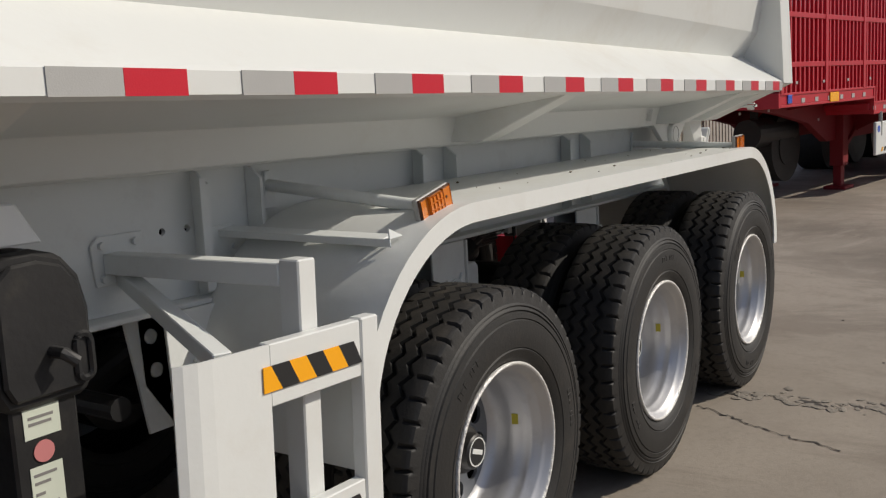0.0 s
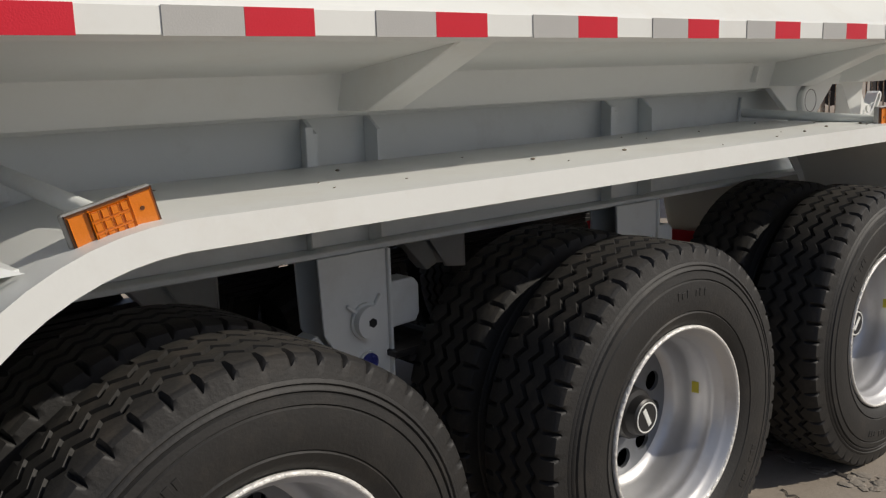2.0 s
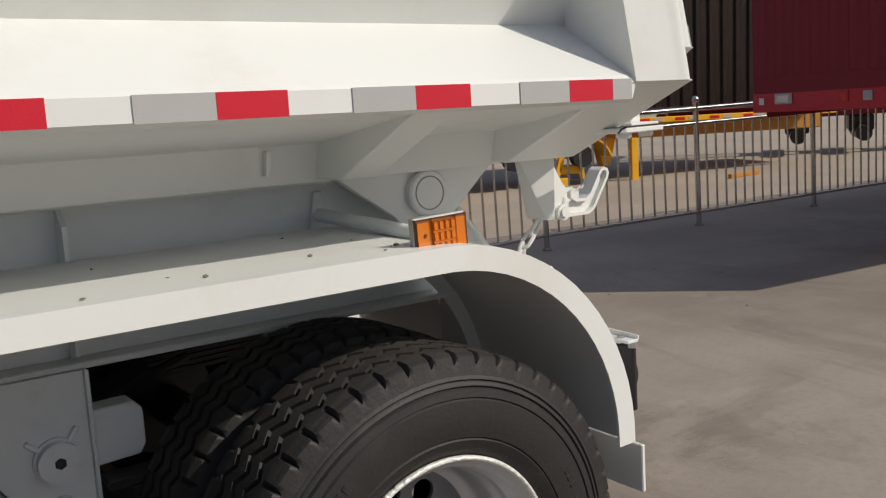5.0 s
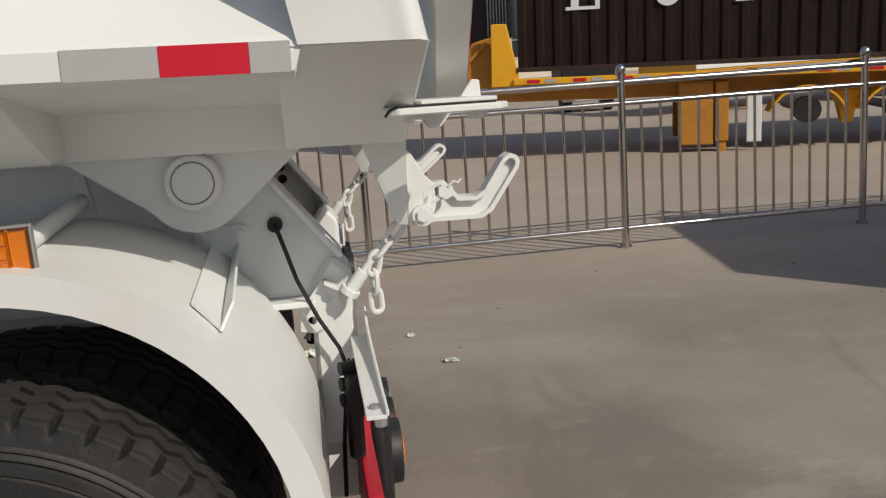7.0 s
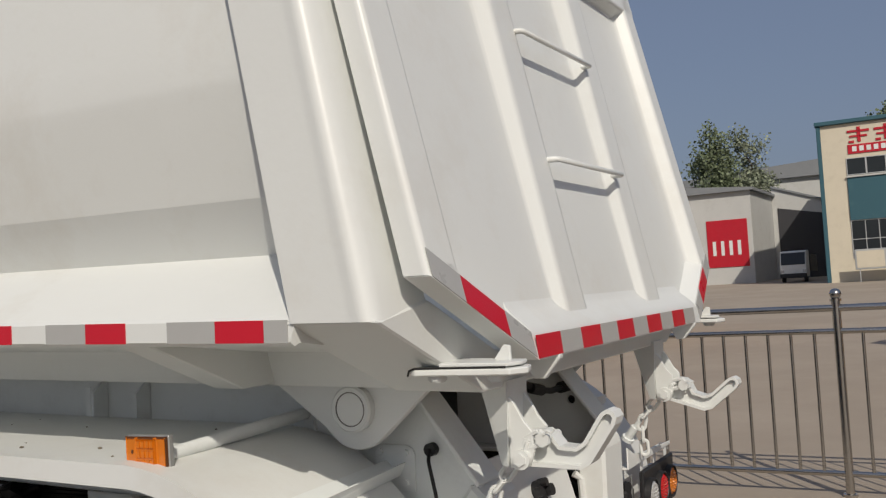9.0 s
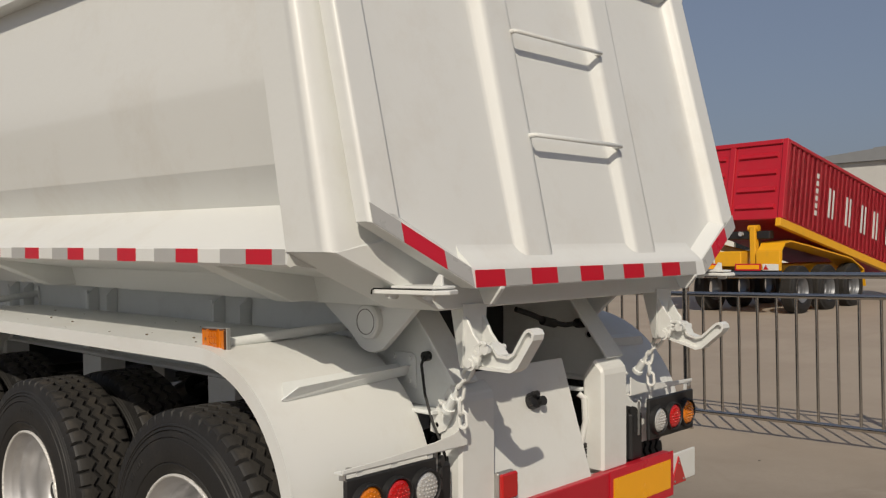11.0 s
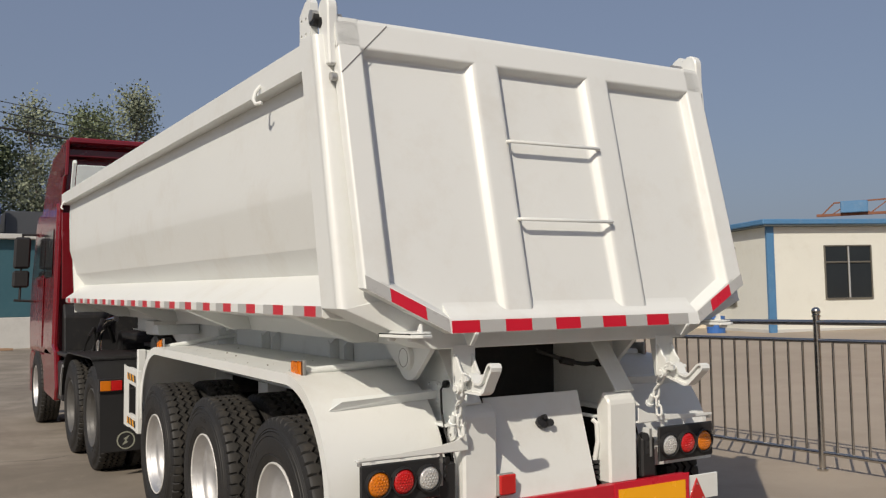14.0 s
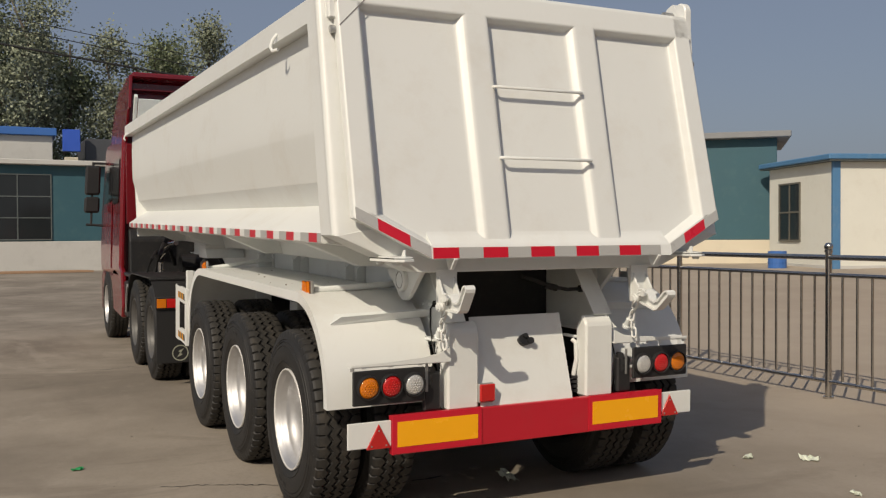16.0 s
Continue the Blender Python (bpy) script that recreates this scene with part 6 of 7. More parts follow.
VAN = thing("small_lorry", "small white cab lorry with dark windscreen parked by sheds", "lorry")
M = placed(-6.85, 63.5, 0)
part("cab", prism([(0, 0.35), (0, 1.2), (0.25, 2.15), (1.5, 2.2), (1.5, 0.35)], "x", -0.85, 0.85, 0.04), WHITE, VAN, m=M @ Matrix.Rotation(0, 4, 'Z'))
part("windscreen", bar((0, -0.010, 1.22), (0, 0.205, 2.04), 1.56, 0.03, up=(0, -1, 0.2)), GLASS, VAN, m=M)
part("cargo_box", bx(-0.9, 0.9, 1.6, 5.2, 0.7, 1.9, 0.03), BLACK, VAN, m=M)
part("bumper", bx(-0.87, 0.87, -0.08, 0.02, 0.35, 0.62, 0.02), RUBBER, VAN, m=M)
for sx in (-0.72, 0.72):
    part("tyre", rod((sx - 0.1, 0.6, 0.33), (sx + 0.1, 0.6, 0.33), 0.33, 18), TYRE, VAN, m=M)
    part("headlamp", bx(sx - 0.11, sx + 0.11, -0.03, 0.02, 0.68, 0.86, 0.01), CLEAR, VAN, m=M)

# white prefab office with blue trim
PRE = thing("prefab_office", "cream prefab office with blue trim and sliding windows", "building")
M = placed(-17.2, 24.7, 70.5)
part("wall", bx(0, 14, 0, 5.0, -0.5, 3.95, 0.02), PREWALL, PRE, "pale cream panel wall", M)
part("corner_trim", joined(bx(-0.03, 0.26, -0.03, 0.0, -0.5, 3.95, 0.004), bx(-0.03, 0.0, 0.0, 0.10, -0.5, 3.95, 0.004)), SKYTRIM, PRE, "blue corner trim", M)
part("roof_edge", bx(-0.35, 14.3, -0.35, 5.3, 4.00, 4.20, 0.03), SKYTRIM, PRE, "faded blue roof edge", M)
part("eaves_gutter", bx(-0.30, 14.25, -0.30, 5.25, 3.94, 4.00, 0.01), DARKFRAME, PRE, m=M)
part("plinth", bx(-0.02, 14, -0.02, 5, -0.5, 0.12, 0.01), PALEGREY, PRE, m=M)
for x0 in (2.35, 6.6, 10.6):
    window(PRE, M, x0, x0 + 1.9, 1.25, 2.55, 2, 1, frame=BROWNFRAME)
    window(PRE, M, x0, x0 + 1.9, 2.62, 3.18, 2, 1, frame=BROWNFRAME)
    part("mid_mullion", bx(x0 + 0.92, x0 + 0.98, -0.075, -0.05, 1.25, 3.18, 0.004), FRAMEW, PRE, m=M)
ME = M @ Matrix.Rotation(radians(-90), 4, 'Z')
window(PRE, ME, -4.05, -2.45, 1.05, 3.25, 2, 2, frame=BROWNFRAME, bar_w=0.07)
# teal office with an overhanging flat roof
TOF = thing("teal_office", "teal and cream office with a grey overhanging roof", "building")
M = placed(-22.3, 27.2, 47)
part("wall", bx(-14, 0, 0, 6, 1.0, 5.35, 0.02), TEAL, TOF, m=M)
part("base_wall", bx(-14.02, 0.02, -0.03, 6, -0.5, 1.0, 0.02), CREAM, TOF, "cream base wall", M)
part("roof", bx(-14.4, 0.55, -0.5, 6.4, 5.35, 5.62, 0.03), ROOFGREY, TOF, m=M)
for x0 in (-4.6, -9.5):
    window(TOF, M, x0, x0 + 1.5, 1.15, 4.0, 5, 1)
BAR = solid("blue_barrel", joined(rod((0, 0, 0), (0, 0, 0.9), 0.3, 20), rod((0, 0, 0.28), (0, 0, 0.33), 0.315, 20), rod((0, 0, 0.58), (0, 0, 0.63), 0.315, 20)), BLUETRIM, "blue plastic barrel beside the prefab office", "barrel", m=placed(-19.2, 24.0, 0) @ Matrix.Diagonal((1.15, 1.15, 0.72, 1)))
# crane bridge behind, red lattice
CR = thing("gantry_crane", "rusty red lattice gantry crane beam behind the offices", "crane")
M = Matrix.Translation((-29.8, 45.2, 0)) @ Matrix.Rotation(math.atan2(5.8, 7.8), 4, 'Z')
part("chord", bx(-0.6, 12.5, 0, 0.14, 6.30, 6.46, 0.01), RUSTRED, CR, m=M)
part("chord", bar((0.4, 0.05, 7.10), (12.4, 0.05, 7.45), 0.09, 0.09), RUSTRED, CR, m=M)
part("end_strut", bar((-0.3, 0.05, 6.40), (0.4, 0.05, 7.10), 0.08, 0.08), RUSTRED, CR, m=M)
for k in range(11):
    part("lattice", bar((0.3 + 1.05 * k + 1.05 * (k % 2), 0.05, 6.42), (0.3 + 1.05 * k + 1.05 * (1 - k % 2), 0.05, 7.12 + 0.03 * k), 0.06, 0.06), RUSTRED, CR, m=M)
part("trolley", bx(0.75, 2.25, -0.3, 0.5, 6.46, 7.16, 0.03), SKYTRIM, CR, m=M)
for xx in (0.4, 8.8):
    part("leg", bx(xx, xx + 0.25, -0.1, 0.15, 0, 6.05, 0.02), RUSTRED, CR, m=M)

# teal office at the far end, with the white block behind it
LOW = thing("low_teal_office", "low teal office with wide windows and grey base wall", "building")
M = placed(-38.0, -13.0, 90)
part("wall", bx(-2, 26, 0, 7, 1.35, 4.75, 0.02), TEAL, LOW, m=M)
part("base_wall", bx(-2.02, 26.02, -0.04, 7, -0.5, 1.35, 0.02), PALEGREY, LOW, "grey rendered base wall", M)
part("roof_edge", bx(-2.2, 26.2, -0.4, 7.2, 4.75, 4.98, 0.03), PALEGREY, LOW, m=M)
for x0 in (0.5, 5.4, 10.3 - 0.6):
    w = window(LOW, M, x0, x0 + 2.7, 1.45, 4.3, 2, 3, frame=DARKFRAME)
BLK = thing("white_block", "white two-storey block with a blue roof edge", "building")
M = placed(-47.5, -20.0, 90)
part("wall", bx(0, 20.0, 0, 6, -0.5, 7.0, 0.02), PALEGREY, BLK, m=M)
part("roof_edge", bx(-0.3, 20.2, -0.3, 6.3, 7.0, 7.42, 0.03), BLUETRIM, BLK, "blue roof edge", M)
part("roof_sign", bx(20.5, 21.4, -0.2, 0.1, 6.2, 7.4, 0.02), BLUESIGN, BLK, "blue sign board", M)
part("side_post", bx(20.6, 21.3, 0, 0.3, -0.5, 5.9, 0.02), CREAM, BLK, m=M)
part("annex", bx(21.7, 27, 0.5, 6, -0.5, 7.0, 0.02), mat("dark_grey_cladding", (0.06, 0.065, 0.075), 0.6), BLK, "dark grey clad annex", M)
# overhead lines
LINE = thing("overhead_cable", "black overhead cables between far poles", "cable")
for (z0, z1, sag, r) in ((11.95, 7.4, 0.3, 0.05), (13.1, 7.6, 0.3, 0.022), (13.5, 8.1, 0.3, 0.018)):
    pts = [(-36 - 0.3 * u, -20 + 40 * u, z0 + (z1 - z0) * u - sag * 4 * u * (1 - u)) for u in [k / 24 for k in range(25)]]
    part("cable", tube(pts, r, 6), CABLE, LINE)
for y in (-20, 20):
    part("pole", rod((-36.2, y, 0), (-36.2, y, 13.9), 0.16, 12, 0.11), PALEGREY, LINE)
TIM = thing("timber_stack", "low stack of weathered timber by the wall", "timber")
for k in range(5):
    part("plank", bx(-36.9 + 0.2 * k, -36.75 + 0.2 * k, -4.5 + 0.15 * k, 0.6 + 0.1 * k, 0.0, 0.09, 0.01), WOOD, TIM)


# ---- parked trailers ----
def corrugated(length, height, pitch, depth):
    """A wall of trapezoid ribs in the plane y = 0, facing -y."""
    pts = []
    x = 0.0
    while x < length - 1e-6:
        pts += [(x, 0), (x + 0.30 * pitch, 0), (x + 0.42 * pitch, depth), (x + 0.88 * pitch, depth)]
        x += pitch
    pts.append((x, 0))
    bm = bmesh.new()
    lo = [bm.verts.new((p[0], p[1], 0)) for p in pts]
    hi = [bm.verts.new((p[0], p[1], height)) for p in pts]
    for i in range(len(pts) - 1):
        bm.faces.new((lo[i], lo[i + 1], hi[i + 1], hi[i]))
    bmesh.ops.solidify(bm, geom=bm.faces[:], thickness=0.01)
    return bm


# container trailer: brown box on a yellow chassis, standing nose-high on its legs
CT = thing("container_trailer", "brown corrugated container on a yellow skeletal trailer", "trailer")
M = Matrix.Translation((5.4, 11.6, 0.0)) @ Matrix.Rotation(radians(-20), 4, 'Z') @ Matrix.Rotation(0.026, 4, 'Y')
# darker copy of the chassis yellow, with the shade put into the colour
SHADEYELLOW = mat("shaded_yellow_paint", (0.48, 0.20, 0.015), 0.5, var=0.2, scale=2, dirt=(0.2, 0.11, 0.04), dirt_amount=0.5)
part("container_side", moved(corrugated(12.0, 2.55, 0.28, 0.036), Matrix.Translation((0.0, 0, 1.50))), BROWN, CT, "dark brown corrugated steel side", M)
part("container_body", bx(-0.03, 12.15, 0.05, 2.40, 1.47, 4.08, 0.02), BROWN, CT, m=M)
for z in (1.46, 4.03):
    part("container_rail", bx(-0.05, 12.15, -0.02, 0.05, z, z + 0.07, 0.006), BROWN, CT, m=M)
part("chassis_edge", bx(-0.1, 12.3, -0.05, 0.05, 1.26, 1.36, 0.008), YELLOW, CT, "yellow chassis edge beam", M)
part("chassis_beam", bx(-0.6, 12.3, 0.45, 1.95, 0.98, 1.30, 0.02), SHADEYELLOW, CT, m=M)
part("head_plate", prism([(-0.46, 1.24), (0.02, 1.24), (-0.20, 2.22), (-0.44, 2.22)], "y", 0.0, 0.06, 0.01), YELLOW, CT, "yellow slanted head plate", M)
part("head_box", prism([(-1.28, 1.22), (-0.42, 1.22), (-0.42, 2.05), (-0.80, 1.95), (-0.92, 1.72), (-1.0, 1.45), (-1.28, 1.40)], "y", 0.25, 2.2, 0.02), SHADEYELLOW, CT, "yellow head frame, shade put into its colour", M)
part("head_strut", bar((-0.95, 0.2, 1.55), (-0.55, 0.2, 1.95), 0.05, 0.05), SHADEYELLOW, CT, m=M)
part("end_frame", bx(-0.98, -0.62, 0.9, 2.3, 1.9, 4.3, 0.02), BROWN, CT, m=M)
for k in range(7):
    part("upright_panel", bx(-0.60 + 0.05 * k, -0.572 + 0.05 * k, 0.7, 2.2, 2.05, 4.2, 0.003), GALV, CT, m=M)
ct_red = finish(bx(0, 0.20, -0.004, 0, 0, 0.05, 0), "reflective_strip", TAPE_RED)
ct_white = finish(bx(0, 0.18, -0.004, 0, 0, 0.05, 0), "reflective_strip", TAPE_GREY)
for k in range(16):
    share("reflective_strip", ct_red, CT, M @ Matrix.Translation((0.12 + 0.72 * k, -0.052, 1.285)))
    share("reflective_strip", ct_white, CT, M @ Matrix.Translation((0.40 + 0.72 * k, -0.052, 1.285)))
for k in range(6):
    x0 = (0.74, 2.04, 3.26, 4.26, 5.42, 6.5)[k]
    stem = bx(x0 + 0.08, x0 + 0.20, -0.012, 0, 2.42, 3.4, 0)
    if k == 1:
        shape = joined(bx(x0 + 0.02, x0 + 0.12, -0.012, 0, 2.5, 3.4, 0), bx(x0 + 0.36, x0 + 0.44, -0.012, 0, 2.5, 3.4, 0), rod((x0 + 0.235, -0.012, 2.55), (x0 + 0.235, 0, 2.55), 0.19, 20))
    elif k == 2:
        shape = joined(stem, bx(x0, x0 + 0.28, -0.012, 0, 2.37, 2.42, 0))
    else:
        shape = joined(stem, bx(x0, x0 + 0.52, -0.012, 0, 2.37, 2.42, 0), bx(x0 + 0.45, x0 + 0.52, -0.012, 0, 2.42, 2.60, 0))
    part("painted_mark", shape, WHITE, CT, "white painted mark", M)
for yy in (0.12, 2.0):
    part("landing_leg", joined(bx(3.00, 3.20, yy, yy + 0.18, 0.28, 1.2, 0.01), bx(3.03, 3.17, yy + 0.03, yy + 0.15, 0.1, 0.35, 0.01), bx(2.95, 3.26, yy - 0.04, yy + 0.22, 0.045, 0.11, 0.01)), SHADEYELLOW, CT, m=M)
    part("leg_plate", bx(2.45, 2.98, yy + 0.02, yy + 0.16, 0.22, 1.2, 0.02), SHADEYELLOW, CT, m=M)
part("white_flap", bx(3.46, 3.68, 0.06, 0.10, 0.26, 1.0, 0.01), WHITE, CT, m=M)
for k in range(3):
    ax = 4.35 + 1.31 * k
    ln = arc(ax, 0.50, 0.60, 160, 20, 10)
    part("guard", sheet(ln, inset(ln, 0.03), 0.05, 0.6), YELLOW, CT, m=M)
    part("hanger", prism([(ax + 0.45, 1.0), (ax + 0.85, 1.0), (ax + 0.72, 0.48), (ax + 0.58, 0.48)], "y", 0.5, 0.75, 0.01), YELLOW, CT, m=M)
    part("axle", joined(rod((ax, 0.15, 0.72), (ax, 2.3, 0.72), 0.07, 12), rod((ax, 0.1, 0.72), (ax, 0.3, 0.72), 0.2, 18)), BLACK, CT, m=M)
part("support_stand", joined(bar((6.42, 0.30, 0.05), (6.70, 0.30, 1.0), 0.12, 0.10), bar((7.08, 0.30, 0.05), (6.86, 0.30, 1.0), 0.12, 0.10), bx(6.55, 7.05, 0.24, 0.38, 0.40, 0.56, 0.02), bx(6.50, 6.72, 0.20, 0.36, 0.16, 0.34, 0.02)), YELLOW, CT, "yellow support stand", M)
# black block added for the dark shadow band beneath the stand
part("support_block", bx(6.22, 7.14, 0.22, 0.60, 0.16, 0.30, 0.02), BLACK, CT, "black block for the dark band under the stand", M)
part("tail_post", bx(7.94, 8.08, 0.10, 0.24, 0.16, 1.0, 0.01), YELLOW, CT, m=M)

# olive tipper trucks in a row beyond
for k, (x, y, w, h, d) in enumerate(((3.35, 44.0, 2.3, 3.1, 4.5), (5.2, 43.0, 2.5, 4.25, 4.5), (7.9, 42.2, 2.5, 5.3, 4.5))):
    OT = thing("tipper_truck", "dark olive tipper truck with a raised head canopy", "truck", "parked tipper trucks")
    M = placed(x, y, 6)
    body = [(0.0, 1.55), (0.25, 1.25), (w - 0.1, 1.25), (w, 1.5), (w, h - 0.75), (0.0, h - 0.75)]
    part("body", prism(body, "y", 0, d, 0.05), OLIVE, OT, m=M)
    part("head_canopy", prism([(-0.12, 1.7), (0.12, 1.6), (0.12, h - 0.1), (0.0, h), (-1.0, h - 0.05), (-1.05, h - 0.35), (-0.3, h - 0.30), (-0.2, h - 0.7)], "y", -0.12, d * 0.5, 0.03), OLIVE, OT, m=M)
    part("canopy_lip", bar((-0.95, -0.13, h - 0.30), (0.1, -0.13, h - 0.22), 0.06, 0.06), GREYPAINT, OT, m=M)
    for rz in (1.75, 2.0 + 0.1 * k, h - 0.85):
        part("rib", bx(0.12, w + 0.04, -0.09, 0.0, rz, rz + 0.14, 0.03), OLIVE, OT, m=M)
    part("sill", bx(0.3, w - 0.1, -0.06, 0.0, 1.27, 1.45, 0.02), GREYPAINT, OT, m=M)
    part("chassis", bx(-0.2, w - 0.1, 0.2, d, 0.6, 1.25, 0.02), BLACK, OT, m=M)
    for wx in (0.55, w - 0.5):
        part("tyre", rod((wx, 0.1, 0.5), (wx, 0.6, 0.5), 0.5, 24), TYRE, OT, m=M)
    if k == 0:
        part("tail_flap", prism([(-0.5, 0.95), (-0.15, 0.95), (-0.1, 2.6), (-0.45, 2.9), (-0.6, 2.6)], "y", -0.1, 1.8, 0.04), RED, OT, "red flap", M)
        part("red_guard", prism([(0.1, 0.5), (3.4, 0.82), (3.4, 1.02), (0.9, 1.05), (0.2, 0.9)], "y", -0.3, -0.2, 0.02), RED, OT, "red guard beam", M)

# red tipping body, tail raised, on a yellow trailer
RT = thing("tipping_trailer", "red ribbed tipping body tilted on a yellow trailer chassis", "trailer")
M = Matrix.Translation((-3.79, 16.16, 0.12)) @ Matrix.Rotation(math.atan2(0.997, 0.075), 4, 'Z')
MT = M @ Matrix.Translation((0, 0, 2.09)) @ Matrix.Rotation(radians(11.5), 4, 'Y')
part("body_side", moved(corrugated(6.7, 1.64, 0.22, 0.03), Matrix.Translation((0.1, -0.03, 0.04))), RED, RT, "red corrugated side", MT)
part("body_shell", bx(0.0, 6.9, 0.0, 2.45, 0.0, 1.72, 0.015), RED, RT, m=MT)
part("corner_post", bx(-0.05, 0.09, -0.05, 0.07, 0, 1.76, 0.01), RED, RT, m=MT)
part("top_rail", bx(0.09, 6.9, -0.05, 0.05, 1.68, 1.76, 0.01), RED, RT, m=MT)
part("end_rail", bx(-0.05, 0.0, 0.07, 2.45, 1.66, 1.76, 0.01), RED, RT, m=MT)
part("end_post", bx(-0.05, 0.0, 1.18, 1.32, 0.0, 1.66, 0.01), RED, RT, m=MT)
for z in (0.22, 0.60, 0.98, 1.36):
    for y0, y1 in ((0.18, 1.08), (1.42, 2.32)):
        part("end_rib", prism([(0.0, z), (-0.055, z + 0.02), (-0.055, z + 0.05), (0.0, z + 0.13)], "y", y0, y1, 0.004), RED, RT, m=MT)
part("chassis_edge", bx(-0.1, 6.9, -0.04, 0.08, -0.18, 0.0, 0.01), YELLOW, RT, "yellow edge beam", MT)
for k, x0 in enumerate((2.05, 2.95, 3.8, 4.5, 5.3)):
    stroke = [bx(x0, x0 + 0.08, -0.045, -0.034, 0.47, 1.15, 0)]
    stroke.append(bx(x0 + 0.20, x0 + 0.26, -0.045, -0.034, 0.47, 1.15, 0))
    part("painted_mark", joined(*stroke), WHITE, RT, "white painted mark", MT)
for k in range(6):
    part("painted_bar", bx(1.40, 1.50, -0.045, -0.034, 0.38 + 0.17 * k, 0.49 + 0.17 * k, 0), WHITE, RT, "white painted mark", MT)
part("tail_box", bx(-0.10, 0.30, 0.90, 1.55, 1.06, 1.40, 0.02), YELLOW, RT, "yellow tail box", M)
for y in (0.60, 1.72):
    part("lift_post", joined(bx(-0.02, 0.16, y, y + 0.14, 1.0, 1.95, 0.02), rod((0.07, y - 0.05, 1.90), (0.07, y + 0.19, 1.90), 0.07, 14)), YELLOW, RT, m=M)
for y0, y1 in ((0.0, 0.55), (1.90, 2.45)):
    ln = [(-0.06, 0.98), (0.0, 1.42), (0.16, 1.58), (0.42, 1.62), (1.2, 1.52), (3.4, 1.20), (4.1, 0.92), (4.2, 0.5)]
    part("guard", sheet(ln, inset(ln, 0.03), y0, y1), YELLOW, RT, "yellow mudguard", M)
    part("guard_end", bx(-0.09, -0.06, y0, y1, 0.98, 1.40, 0.01), YELLOW, RT, m=M)
for y0, y1 in ((0.42, 1.02), (1.43, 2.03)):
    pl = part("marking_plate", bx(-0.14, -0.115, y0, y1, 0.98, 1.13, 0), TAPE_RED, RT, "red-bordered amber plate", M)
    part("amber_field", bx(-0.146, -0.141, y0 + 0.03, y1 - 0.03, 1.01, 1.10, 0), ORANGE, pl, m=M)
for y0 in (0.02, 2.07):
    wp = part("white_end", bx(-0.135, -0.11, y0, y0 + 0.36, 0.98, 1.12, 0.004), WHITE, RT, m=M)
    part("triangle_reflector", prism([(y0 + 0.22, 1.0), (y0 + 0.34, 1.0), (y0 + 0.28, 1.10)], "x", -0.142, -0.136), REDLENS, wp, m=M)
part("tail_beam", bx(-0.11, 0.1, 0.05, 2.40, 0.92, 0.99, 0.01), BLACK, RT, m=M)
for y in (0.95, 1.32):
    part("work_lamp", rod((-0.02, y, 1.78), (0.06, y, 1.78), 0.05, 14), CLEAR, RT, m=M)
# black box added in place of the shade under the raised body
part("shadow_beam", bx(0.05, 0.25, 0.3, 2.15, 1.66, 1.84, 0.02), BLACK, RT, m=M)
# rims in darker grey, the shade under the guards put into their colour
shaded_rim = WM["rim"].copy()
shaded_rim.materials.clear()
shaded_rim.materials.append(RIMSHADE)
for k in range(3):
    for y, turn in ((0.02, 0.0), (2.43, math.pi)):
        wh = share("wheel", shaded_rim, RT, M @ Matrix.Translation((0.95 + 1.31 * k, y, 0.53)) @ Matrix.Rotation(turn, 4, 'Z'))
        share("tyre", WM["tyre"], wh)
part("chassis_beam", bx(0.1, 4.6, 0.75, 1.70, 0.80, 1.08, 0.02), YELLOW, RT, m=M)
FAR = thing("far_shed", "long low grey warehouse with a shallow roof", "building")
M = placed(-15.0, 92.0, 4)
part("wall", bx(-10, 60, 0, 20, -1, 9.5, 0.02), PALEGREY, FAR, m=M)
part("roof", prism([(-11, 9.5), (61, 9.5), (61, 9.9), (25, 12.2), (-11, 9.9)], "y", -0.5, 20.5), ROOFGREY, FAR, m=M)


# red stake trailer behind the tipper: raised neck, lower deck, side guard board
stake = finish(bx(-0.022, 0.022, -0.02, 0.02, 0, 1.0, 0), "stake", RED)
st_strip = finish(bx(-0.05, 0.05, -0.004, 0.0, 0, 0.055, 0), "reflective_strip", TAPE_GREY)
ST = thing("stake_trailer", "red stake-sided trailer with a hatched white side board", "trailer")
M = Matrix.Translation((7.40, 0.10, 0)) @ Matrix.Rotation(radians(-9.0), 4, 'Z')
SW, SL, ST_TOP = 2.5, 11.5, 2.98
part("neck_deck", bx(0, 3.15, 0.06, SW - 0.06, 1.40, 1.47, 0.01), RED, ST, m=M)
part("low_deck", bx(3.10, SL, 0.06, SW - 0.06, 1.18, 1.27, 0.01), RED, ST, m=M)
for y0, y1 in ((0.0, 0.06), (SW - 0.06, SW)):
    part("deck_edge", joined(bx(0, 3.15, y0, y1, 1.335, 1.365, 0.004), bx(0, 3.15, y0 + 0.012, y1 - 0.012, 1.365, 1.475, 0.004), bx(0, 3.15, y0, y1, 1.475, 1.505, 0.004)), RED, ST, "red channel edge of the raised neck", M)
    part("deck_edge", joined(bx(3.20, SL, y0, y1, 1.115, 1.145, 0.004), bx(3.20, SL, y0 + 0.012, y1 - 0.012, 1.145, 1.262, 0.004), bx(3.20, SL, y0, y1, 1.262, 1.292, 0.004)), RED, ST, "red channel edge of the deck", M)
    part("neck_step", bx(3.15, 3.20, y0, y1, 1.115, 1.505, 0.004), RED, ST, m=M)
part("step_plate", bx(3.155, 3.195, 0.06, SW - 0.06, 1.12, 1.50, 0.004), RED, ST, m=M)
